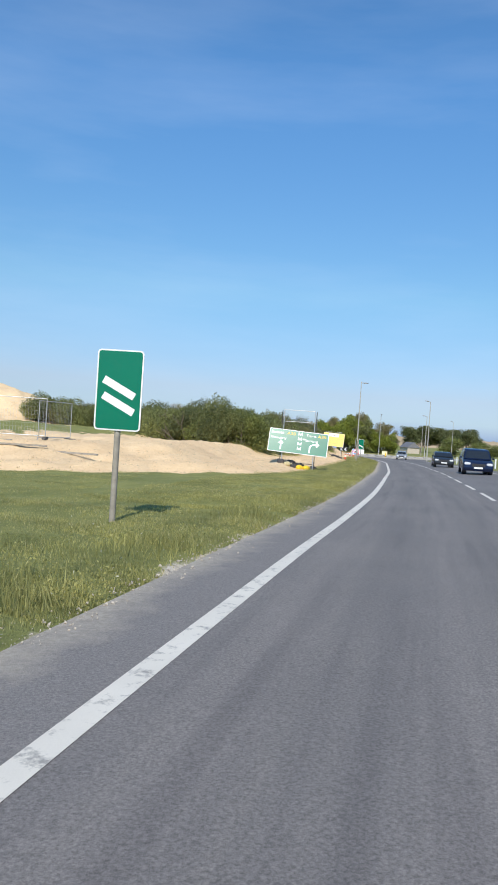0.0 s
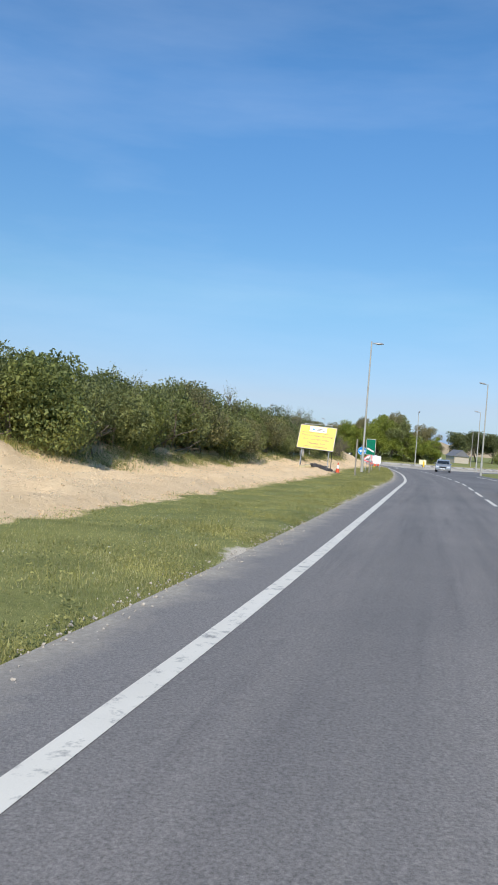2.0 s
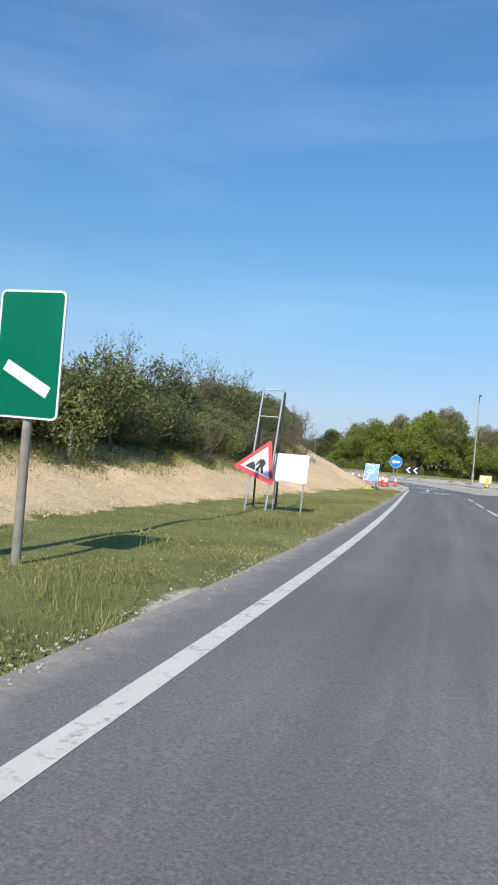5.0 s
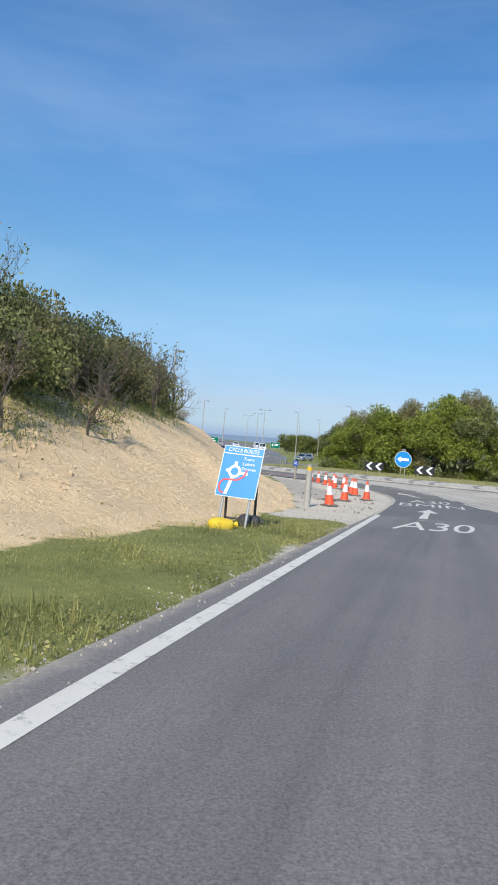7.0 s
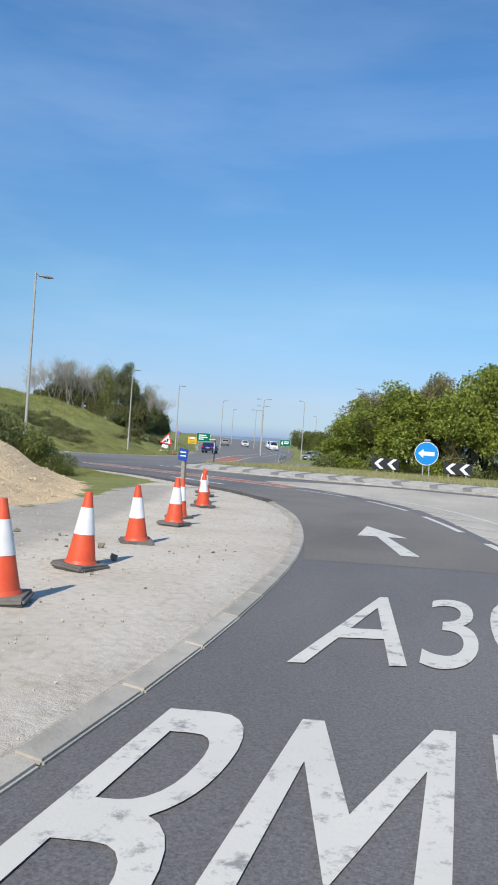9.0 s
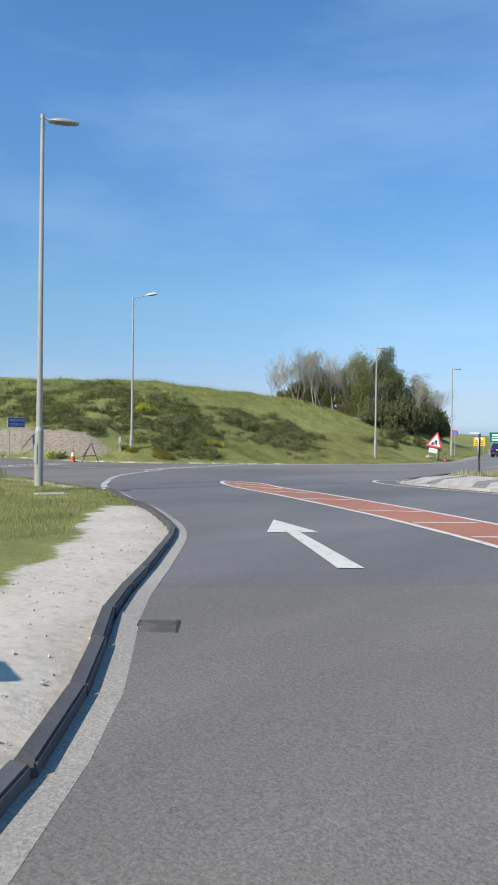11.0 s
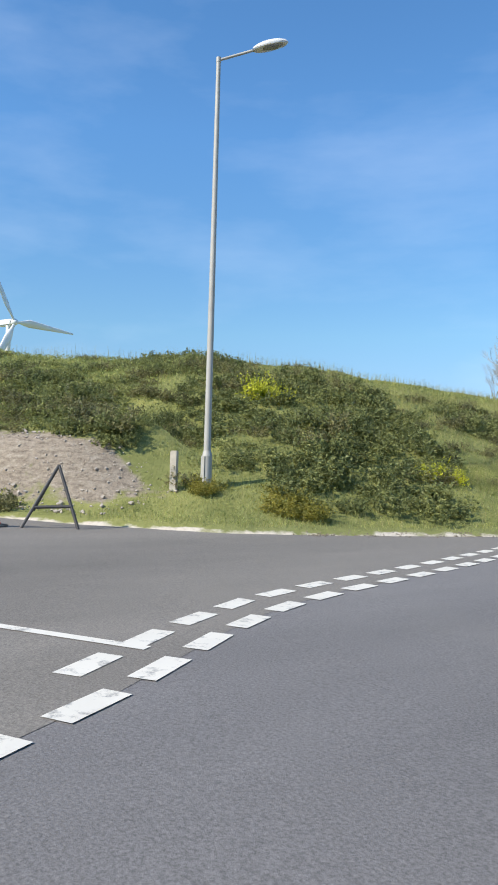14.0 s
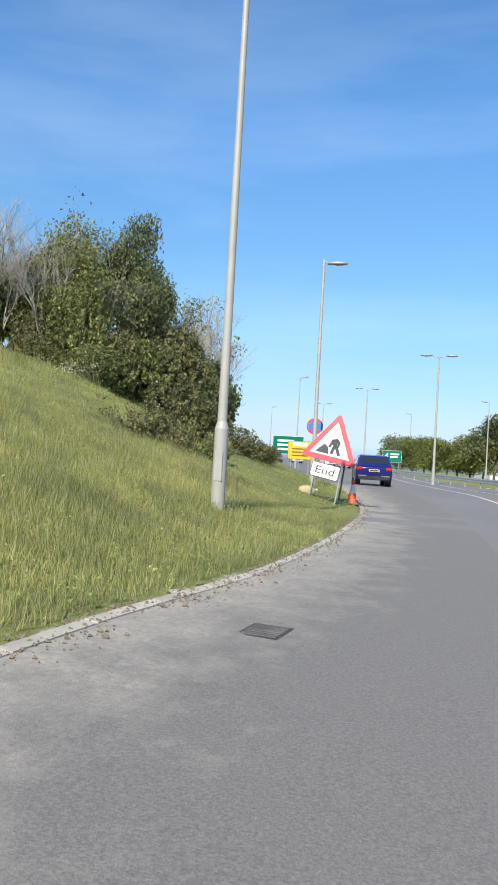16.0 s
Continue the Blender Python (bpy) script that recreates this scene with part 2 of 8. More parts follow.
def margin_material(name="margin_asphalt", dark=(0.12, 0.11, 0.103), light=(0.285, 0.262, 0.24), span=(1.2, 1.85)):
    """Tarmac that fades under pale dust and grit towards the verge."""
    m, n, l, b = material(name, 0.88)
    uv = n.new("ShaderNodeUVMap")
    uv.uv_map = "run"
    sep = n.new("ShaderNodeSeparateXYZ")
    l.new(uv.outputs["UV"], sep.inputs["Vector"])
    grit = ramp(n, l, noise_node(n, l, 60, 3, 0.8), [(0.3, dark), (0.7, light)])
    add = n.new("ShaderNodeMath")
    add.operation = "MULTIPLY_ADD"
    l.new(noise_node(n, l, 1.7, 7, 0.72), add.inputs[0])
    add.inputs[1].default_value = 1.5
    l.new(sep.outputs["X"], add.inputs[2])
    mr = n.new("ShaderNodeMapRange")
    mr.inputs["From Min"].default_value, mr.inputs["From Max"].default_value, mr.inputs["To Max"].default_value = *span, 0.95
    l.new(add.outputs["Value"], mr.inputs["Value"])
    pale = ramp(n, l, noise_node(n, l, 22, 6, 0.75), [(0.3, (0.27, 0.235, 0.18)), (0.7, (0.50, 0.445, 0.36))])
    col = mixed(n, l, mr.outputs["Result"], grit, pale)
    l.new(col, b.inputs["Base Color"])
    bumped(n, l, b, noise_node(n, l, 70, 4, 0.8), 0.6, 0.008)
    return m


def lane_material(base):
    """Asphalt of the running lane: two polished wheel paths, long streaks and rubbed-in tyre marks."""
    m, n, l, b = material("lane_asphalt", 0.8)
    b.inputs["Specular IOR Level"].default_value = 0.35
    uv = n.new("ShaderNodeUVMap")
    uv.uv_map = "run"
    sep = n.new("ShaderNodeSeparateXYZ")
    l.new(uv.outputs["UV"], sep.inputs["Vector"])
    grit = ramp(n, l, noise_node(n, l, 60, 3, 0.8), [(0.3, tuple(c * 0.6 for c in base)), (0.7, tuple(c * 1.45 for c in base))])
    track = ramp(n, l, sep.outputs["X"], [(0.0, (1.0, 1.0, 1.0)), (0.14, (1.06, 1.05, 1.04)), (0.28, (0.92, 0.92, 0.92)), (0.40, (0.94, 0.94, 0.94)), (0.53, (1.08, 1.07, 1.06)), (0.70, (0.91, 0.91, 0.91)), (0.86, (1.05, 1.04, 1.03)), (1.0, (1.0, 1.0, 1.0))])
    mp = n.new("ShaderNodeMapping")
    mp.inputs["Scale"].default_value = (14, 0.16, 1)
    l.new(uv.outputs["UV"], mp.inputs["Vector"])
    st = n.new("ShaderNodeTexNoise")
    st.inputs["Scale"].default_value, st.inputs["Detail"].default_value = 1.0, 5
    l.new(mp.outputs["Vector"], st.inputs["Vector"])
    streak = ramp(n, l, st.outputs["Fac"], [(0.3, (0.82, 0.82, 0.83)), (0.46, (0.98, 0.98, 0.98)), (0.6, (1.02, 1.02, 1.01)), (0.74, (1.16, 1.15, 1.12))])
    blot = ramp(n, l, noise_node(n, l, 0.3, 5, 0.6), [(0.3, (0.9, 0.9, 0.9)), (0.7, (1.1, 1.09, 1.07))])
    col = mixed(n, l, 1.0, mixed(n, l, 1.0, mixed(n, l, 1.0, grit, track, "MULTIPLY"), streak, "MULTIPLY"), blot, "MULTIPLY")
    l.new(col, b.inputs["Base Color"])
    bumped(n, l, b, noise_node(n, l, 90, 3, 0.8), 0.5, 0.006)
    return m


M = {
    "margin": margin_material(),
    "exit_dust": margin_material("dust_swept_asphalt", (0.135, 0.121, 0.106), (0.262, 0.24, 0.21), (1.22, 1.8)),
    "lane": lane_material((0.190, 0.175, 0.163)),
    "ground": ground_material(),
    "asphalt": asphalt_material("asphalt", (0.162, 0.151, 0.142), drift=0.22, dusty=0.22),
    "asphalt_old": asphalt_material("weathered_asphalt", (0.185, 0.165, 0.138), dusty=0.4),
    "gutter": asphalt_material("dusty_gutter_asphalt", (0.36, 0.325, 0.27), dusty=0.6),
    "dust": asphalt_material("dusty_asphalt", (0.50, 0.44, 0.35), dusty=0.6),
    "red_asphalt": asphalt_material("red_surfacing", (0.40, 0.165, 0.105), dusty=0.2, patchy=0.15),
    "white_paint": marking_material("white_road_paint", (0.74, 0.69, 0.585)),
    "red_spray": marking_material("red_spray_paint", (0.6, 0.08, 0.06)),
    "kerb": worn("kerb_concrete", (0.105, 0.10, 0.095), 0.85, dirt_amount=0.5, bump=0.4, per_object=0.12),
    "kerb_pale": worn("pale_kerb_concrete", (0.46, 0.41, 0.33), 0.85, dirt_amount=0.4, bump=0.4, per_object=0.12),
    "block_pale": worn("pale_block_paving", (0.46, 0.42, 0.355), 0.85, dirt_amount=0.35, bump=0.4),
    "block_dark": worn("dark_block_paving", (0.24, 0.22, 0.195), 0.85, dirt_amount=0.35, bump=0.4),
    "steel": worn("galvanised_steel", (0.44, 0.45, 0.45), 0.5, 0.55, 0.12, 2.0, (0.3, 0.28, 0.25), 0.3, 0.05),
    "steel_dark": worn("dull_dark_steel", (0.09, 0.085, 0.08), 0.6, 0.5, 0.2, 6.0, (0.2, 0.13, 0.08), 0.4, 0.05),
    "column": worn("grey_lamp_column", (0.41, 0.395, 0.35), 0.6, 0.1, 0.12, 1.5, (0.30, 0.27, 0.2), 0.3, 0.05),
    "lantern": worn("grey_lantern_housing", (0.36, 0.36, 0.36), 0.45, 0.2, 0.1, 3.0),
    "lantern_pale": worn("white_lantern_housing", (0.62, 0.62, 0.60), 0.45, 0.0, 0.1, 3.0),
    "lens": glass_material("lantern_lens", (0.25, 0.25, 0.24)),
    "wood_pole": worn("weathered_wooden_pole", (0.30, 0.27, 0.22), 0.85, 0, 0.25, 6.0, bump=0.4),
    "sign_green": worn("green_sign_sheet", (0.0, 0.16, 0.088), 0.25, 0, 0.05, 1.0, (0.2, 0.2, 0.15), 0.08, 0.0),
    "sign_white": worn("white_sign_sheet", (0.80, 0.80, 0.78), 0.42, 0, 0.04, 1.0, (0.4, 0.36, 0.3), 0.12, 0.0),
    "sign_yellow": worn("yellow_sign_sheet", (0.82, 0.49, 0.02), 0.45, 0, 0.05, 1.0, (0.4, 0.3, 0.1), 0.12, 0.0),
    "board_cream": worn("cream_board", (0.72, 0.66, 0.42), 0.5, 0, 0.08, 2.0, (0.4, 0.34, 0.22), 0.2, 0.0),
    "sign_gold": worn("yellow_sign_letters", (0.84, 0.56, 0.03), 0.45, 0, 0.05, 1.0),
    "sign_blue": worn("blue_sign_sheet", (0.0, 0.24, 0.62), 0.42, 0, 0.05, 1.0, (0.2, 0.2, 0.2), 0.08, 0.0),
    "sign_navy": worn("dark_blue_sign_sheet", (0.015, 0.07, 0.32), 0.42, 0, 0.05, 1.0),
    "sign_red": worn("red_sign_sheet", (0.66, 0.05, 0.06), 0.42, 0, 0.05, 1.0),
    "sign_black": worn("black_sign_sheet", (0.02, 0.02, 0.022), 0.45, 0, 0.05, 1.0),
    "sign_grey": worn("dark_grey_letters", (0.13, 0.10, 0.05), 0.5, 0, 0.05, 1.0),
    "sign_back": worn("grey_sign_back", (0.30, 0.30, 0.30), 0.5, 0.3, 0.08, 2.0),
    "cone_orange": worn("orange_cone_plastic", (0.72, 0.09, 0.03), 0.5, 0, 0.12, 9.0, (0.28, 0.2, 0.14), 0.4, 0.05, 0.08),
    "cone_white": worn("white_reflective_sleeve", (0.76, 0.75, 0.72), 0.45, 0, 0.08, 9.0, (0.4, 0.34, 0.26), 0.35, 0.05, 0.06),
    "cone_base": worn("dusty_grey_rubber", (0.15, 0.14, 0.125), 0.85, 0, 0.2, 8.0, (0.36, 0.31, 0.24), 0.5, 0.2, 0.15),
    "rubber": worn("black_rubber", (0.045, 0.042, 0.04), 0.8, 0, 0.2, 8.0, (0.25, 0.2, 0.15), 0.4),
    "bag_yellow": worn("yellow_sandbag_cloth", (0.78, 0.54, 0.03), 0.8, 0, 0.15, 6.0, bump=0.5),
    "bag_black": worn("black_sandbag_cloth", (0.05, 0.048, 0.05), 0.7, 0, 0.2, 6.0, bump=0.5),
    "bag_tan": worn("sandy_sandbag_cloth", (0.50, 0.42, 0.24), 0.85, 0, 0.2, 6.0, bump=0.5),
    "stone": worn("pale_weathered_stone", (0.47, 0.41, 0.33), 0.9, 0, 0.2, 6.0, bump=0.5),
    "bark": worn("grey_brown_bark", (0.15, 0.12, 0.09), 0.9, 0, 0.35, 5.0, bump=0.6),
    "bark_pale": worn("pale_grey_bark", (0.36, 0.325, 0.28), 0.9, 0, 0.3, 5.0, bump=0.5),
    "leaf_hedge": leaf_material("hedge_leaves", (0.11, 0.13, 0.05), (0.35, 0.37, 0.15)),
    "leaf_bright": leaf_material("fresh_spring_leaves", (0.125, 0.175, 0.026), (0.42, 0.455, 0.10)),
    "leaf_dark": leaf_material("dark_evergreen_leaves", (0.07, 0.09, 0.04), (0.25, 0.27, 0.125)),
    "leaf_olive": leaf_material("olive_scrub_leaves", (0.11, 0.11, 0.05), (0.34, 0.32, 0.16)),
    "leaf_spring": leaf_material("half_open_buds", (0.17, 0.155, 0.075), (0.42, 0.375, 0.20)),
    "leaf_gorse": leaf_material("gorse_sprays", (0.115, 0.14, 0.055), (0.35, 0.37, 0.155)),
    "leaf_gold": leaf_material("yellowing_scrub", (0.22, 0.21, 0.04), (0.40, 0.35, 0.08)),
    "leaf_mixed": leaf_material("mixed_spring_leaves", (0.10, 0.125, 0.04), (0.33, 0.36, 0.12)),
    "leaf_yellow": leaf_material("yellow_flowers", (0.40, 0.43, 0.05), (0.74, 0.72, 0.08)),
    "leaf_white": leaf_material("white_blossom", (0.45, 0.45, 0.36), (0.75, 0.74, 0.66)),
    "blade": leaf_material("grass_blades", (0.215, 0.22, 0.075), (0.50, 0.47, 0.20), 0.6, 0.4),
    "blade_hill": leaf_material("hill_grass_blades", (0.20, 0.245, 0.08), (0.50, 0.52, 0.205), 0.6, 0.4),
    "blade_dry": leaf_material("dry_grass_blades", (0.34, 0.32, 0.14), (0.60, 0.55, 0.31), 0.7, 0.4),
    "turbine": worn("white_turbine_paint", (0.74, 0.75, 0.76), 0.45, 0, 0.04, 0.2, dirt_amount=0.05, bump=0),
    "car_blue": worn("deep_blue_car_paint", (0.014, 0.022, 0.16), 0.22, 0.3, 0.05, 1.0, dirt_amount=0.05, bump=0),
    "car_grey": worn("dark_grey_car_paint", (0.035, 0.04, 0.045), 0.25, 0.4, 0.05, 1.0, dirt_amount=0.05, bump=0),
    "car_navy": worn("navy_car_paint", (0.012, 0.022, 0.06), 0.2, 0.35, 0.05, 1.0, dirt_amount=0.05, bump=0),
    "car_silver": worn("silver_car_paint", (0.45, 0.47, 0.48), 0.25, 0.5, 0.05, 1.0, dirt_amount=0.05, bump=0),
    "car_white": worn("white_van_paint", (0.72, 0.72, 0.72), 0.3, 0.0, 0.05, 1.0, dirt_amount=0.05, bump=0),
    "car_trim": worn("black_car_trim", (0.02, 0.02, 0.022), 0.5, 0, 0.1, 3.0),
    "car_glass": glass_material("car_glass"),
    "chrome": worn("chrome", (0.7, 0.7, 0.72), 0.15, 1.0, 0.03, 1.0, dirt_amount=0.0, bump=0),
    "lamp_red": worn("red_tail_lamp", (0.5, 0.02, 0.02), 0.2, 0, 0.05, 1.0, dirt_amount=0.0, bump=0),
    "lamp_clear": worn("clear_headlamp", (0.75, 0.76, 0.78), 0.12, 0.2, 0.05, 1.0, dirt_amount=0.0, bump=0),
    "plate_yellow": worn("yellow_number_plate", (0.75, 0.55, 0.03), 0.4, 0, 0.05, 1.0, bump=0),
    "render_white": worn("white_rendered_wall", (0.72, 0.70, 0.66), 0.85, 0, 0.08, 0.6),
    "slate": worn("grey_slate_roof", (0.16, 0.16, 0.17), 0.7, 0, 0.2, 2.0, bump=0.4),
    "far_green": worn("distant_field", (0.12, 0.165, 0.11), 0.95, 0, 0.35, 0.006, (0.30, 0.25, 0.16), 0.7, 0),
    # the pale blue here is aerial haze painted into the hill colour
    "far_haze_blue": worn("haze_tinted_hill", (0.20, 0.27, 0.34), 0.95, 0, 0.12, 0.004, (0.24, 0.29, 0.3), 0.5, 0),
    "field_tan": worn("ploughed_field", (0.42, 0.32, 0.20), 0.95, 0, 0.2, 0.02, (0.2, 0.22, 0.1), 0.6, 0),
}


# ---- building helpers ----
def link_mesh(name, bm, mat, parent=None, label=""):
    me = bpy.data.meshes.new(name)
    bm.to_mesh(me)
    bm.free()
    for k in (mat if isinstance(mat, (list, tuple)) else [mat]):
        me.materials.append(k)
    ob = new(name, me)
    if parent is not None:
        ob.parent = parent
    if label:
        ob["label"] = label
    return ob


def part(name, bm, mat, parent, label=""):
    return link_mesh(name, bm, mat, parent, label)


def raw_mesh(name, verts, faces, mat, parent=None, smooth=False):
    """A mesh object from arrays of corners and of equal-sized faces."""
    verts, faces = np.asarray(verts, np.float32), np.asarray(faces, np.int32)
    me = bpy.data.meshes.new(name)
    me.vertices.add(len(verts))
    me.vertices.foreach_set("co", verts.ravel())
    k = faces.shape[1]
    me.loops.add(faces.size)
    me.loops.foreach_set("vertex_index", faces.ravel())
    me.polygons.add(len(faces))
    me.polygons.foreach_set("loop_start", np.arange(0, faces.size, k, dtype=np.int32))
    me.polygons.foreach_set("loop_total", np.full(len(faces), k, np.int32))
    me.polygons.foreach_set("use_smooth", np.full(len(faces), smooth))
    me.update(calc_edges=True)
    me.materials.append(mat)
    ob = new(name, me)
    if parent is not None:
        ob.parent = parent
    return ob


def thing(name, m, label, category, group="", kind=""):
    ob = new(name)
    ob.empty_display_size = 0.2
    ob.matrix_world = m
    return tagged(ob, label, category, group, kind)


def box(bm, cx, cy, cz, sx, sy, sz, bevel=0.0, m=None):
    g = bmesh.ops.create_cube(bm, size=1.0, matrix=(m or Matrix()) @ Matrix.Translation((cx, cy, cz)) @ Matrix.Diagonal((sx, sy, sz, 1)))
    if bevel:
        ed = {e for v in g["verts"] for e in v.link_edges}
        bmesh.ops.bevel(bm, geom=list(ed), offset=bevel, segments=2, affect="EDGES")
    return bm


def tube(bm, a, b, ra, rb=None, seg=10, cap=True):
    a, b = Vector(a), Vector(b)
    d = b - a
    m = Matrix.Translation((a + b) / 2) @ d.to_track_quat("Z", "Y").to_matrix().to_4x4()
    bmesh.ops.create_cone(bm, cap_ends=cap, segments=seg, radius1=ra, radius2=ra if rb is None else rb, depth=d.length, matrix=m)
    return bm


def smoothed(ob, angle=40):
    for p in ob.data.polygons:
        p.use_smooth = True
    ob.data.set_sharp_from_angle(angle=radians(angle))
    return ob


# ---- the lie of the land ----
SLOPE = (0.0003, 4.4745, -3.1446, 0.4272, -2.6304, 1.9358)


def road_z(x, y):
    """Height of the carriageway, falling gently towards the roundabout."""
    bend = np.clip((y - 226) / 18, 0, 1)
    x, y = np.clip(x, -60, 70) / 100, np.clip(y, -40, 265) / 100
    west = 0.018 * np.clip(-15 - x * 100, 0, 45)
    return west + 0.4 * bend * bend * (3 - 2 * bend) + SLOPE[0] + SLOPE[1] * x + SLOPE[2] * y + SLOPE[3] * y * y + SLOPE[4] * x * y + SLOPE[5] * x * x


def rz(x, y):
    return float(road_z(np.float64(x), np.float64(y)))


LINE = [(-5.49, -18), (-3.79, -10), (-1.44, 0), (-0.19, 5.2), (0.79, 9.2), (2.01, 14), (4.0, 22.4), (6.9, 36), (8.78, 45), (10.62, 54.8), (13.68, 71.4), (15.42, 81), (16.92, 91.4), (18.33, 102.7), (19.58, 115), (20.45, 124.6), (21.27, 133.5), (21.73, 138.5)]
KERB = [(22.2, 144.8), (22.4, 149), (22.15, 154), (21.2, 159.4), (19.8, 164), (17.5, 168.0), (15.6, 170.2), (14.0, 172.3), (12.2, 174.5),
        (10.02, 176.36), (8.7, 177.34), (7.2, 178.3), (5.4, 179.6), (4.0, 180.5)]
SIDE_NEAR = [(2.7, 180.75), (0.2, 181.55), (-2.4, 182.35), (-5.0, 182.8), (-7.5, 182.4), (-11, 181.4), (-15, 179.8), (-30, 173.0), (-60, 157)]
FOOT = [(-60, 169), (-44, 178), (-30, 186.2), (-21.3, 191.6), (-14.3, 195.8), (-12, 197.7), (-11, 199.7), (-9.9, 203), (-9, 205.2), (-8.2, 207.1),
        (-7.5, 210), (-7.0, 213.3), (-6.3, 216.9), (-5.85, 222.8), (-5.8, 230), (-6.8, 238), (-8.8, 248), (-12.5, 262), (-21, 290), (-36, 350), (-56, 430)]
FAR_SIDE = [(-34, 430), (-12, 350), (-1, 290), (4, 255), (5.5, 238), (10, 240), (24, 249), (46, 250), (68, 236), (80, 205), (76, 176), (60, 158),
            (42, 145), (33, 132), (29, 118), (26.7, 103), (25.2, 91), (23.6, 80), (21.8, 70), (18.9, 54), (16.9, 45), (14.9, 36), (12.0, 22.4),
            (10.0, 14), (7.6, 4), (5.5, -5), (2.4, -18)]
ISLAND = [(6.8, 193.6), (8.2, 192.3), (12, 190.7), (17, 188.6), (23, 187.2), (29, 184), (40, 181.5), (52, 185), (61, 200), (57, 222), (42, 234),
          (24, 233), (13, 224), (8.6, 210), (7.0, 199), (6.4, 195.5)]


def offset(pts, d):
    """The line pushed d metres to its left."""
    out = []
    for i, p in enumerate(pts):
        a, b = Vector(pts[max(i - 1, 0)]), Vector(pts[min(i + 1, len(pts) - 1)])
        t = (b - a).normalized()
        out.append((p[0] - t.y * d, p[1] + t.x * d))
    return out


def smooth_line(pts, step=1.0):
    """A rounded line through the points, a corner every step metres."""
    p = [Vector(q) for q in pts]
    out = []
    for i in range(len(p) - 1):
        p0, p1, p2, p3 = p[max(i - 1, 0)], p[i], p[i + 1], p[min(i + 2, len(p) - 1)]
        n = max(1, int((p2 - p1).length / step))
        for k in range(n):
            t = k / n
            q = 0.5 * ((2 * p1) + (p2 - p0) * t + (2 * p0 - 5 * p1 + 4 * p2 - p3) * t * t + (3 * p1 - p0 - 3 * p2 + p3) * t ** 3)
            out.append((q.x, q.y))
    out.append(tuple(p[-1]))
    return out




def margin(y):
    """Width of the tarmac left of the edge line."""
    return float(np.interp(y, [0, 20, 76, 112, 124, 131, 138], [0.96, 0.9, 0.9, 0.55, 0.36, 0.3, 0.15]))


EDGE = [offset(LINE, margin(q[1]))[i] for i, q in enumerate(LINE)]
ROAD = smooth_line(EDGE + KERB, 2.0) + smooth_line(SIDE_NEAR, 2.0) + smooth_line(FOOT, 2.0) + smooth_line(FAR_SIDE, 3.0)
DIRT = [(-70, 26), (-9.8, 28.6), (-6, 30.0), (-3.7, 32.5), (0.3, 32.8), (2.6, 38), (5.2, 52), (7.6, 64), (9.6, 75), (11.3, 84), (12.2, 91.5),
        (13.5, 105), (15.8, 118), (17.3, 126), (18.7, 132), (19.6, 138), (18.4, 147), (16.3, 159), (13.4, 166), (7, 169), (-70, 171)]
GRAVEL = [(19.2, 134.5), (21.3, 134.8), (22.3, 144.8), (22.5, 149), (22.2, 154), (21.3, 159.4), (19.9, 164), (17.6, 168), (15.6, 170.4), (14.1, 172.3),
          (12.2, 174.4), (10.2, 176.1), (8.7, 177.2), (8.4, 176.7), (9.6, 175.0), (12.0, 172.8), (13.5, 171.1), (14.3, 170.0), (14.6, 167.2), (16.3, 159), (18.3, 147), (19.5, 138)]


def signed(poly, x, y):
    """Distance to a closed outline, positive outside it."""
    x, y = np.asarray(x, float), np.asarray(y, float)
    best, inside = np.full(x.shape, 1e9), np.zeros(x.shape, bool)
    for (ax, ay), (bx, by) in zip(poly, poly[1:] + poly[:1]):
        dx, dy = bx - ax, by - ay
        t = np.clip(((x - ax) * dx + (y - ay) * dy) / (dx * dx + dy * dy + 1e-12), 0, 1)
        best = np.minimum(best, (x - ax - t * dx) ** 2 + (y - ay - t * dy) ** 2)
        cross = (ay > y) != (by > y)
        inside ^= cross & (x < (bx - ax) * (y - ay) / (by - ay + 1e-12) + ax)
    return np.where(inside, -1, 1) * np.sqrt(best)


def ease(t):
    t = np.clip(t, 0, 1)
    return t * t * (3 - 2 * t)


def wobble(x, y, size, seed=0.0):
    """Cheap smooth unevenness, about -1 to 1."""
    a, b = x / size + seed, y / size - seed * 1.7
    return (np.sin(a * 1.3 + 1.7 * np.sin(b * 0.9)) + np.sin(b * 1.7 + 1.3 * np.sin(a * 1.1 + 2)) + np.sin((a + b) * 2.3 + seed)) / 3


EMBANK = [(-300, 60.0), (-100, 140)] + FOOT + [(-300, 430)]


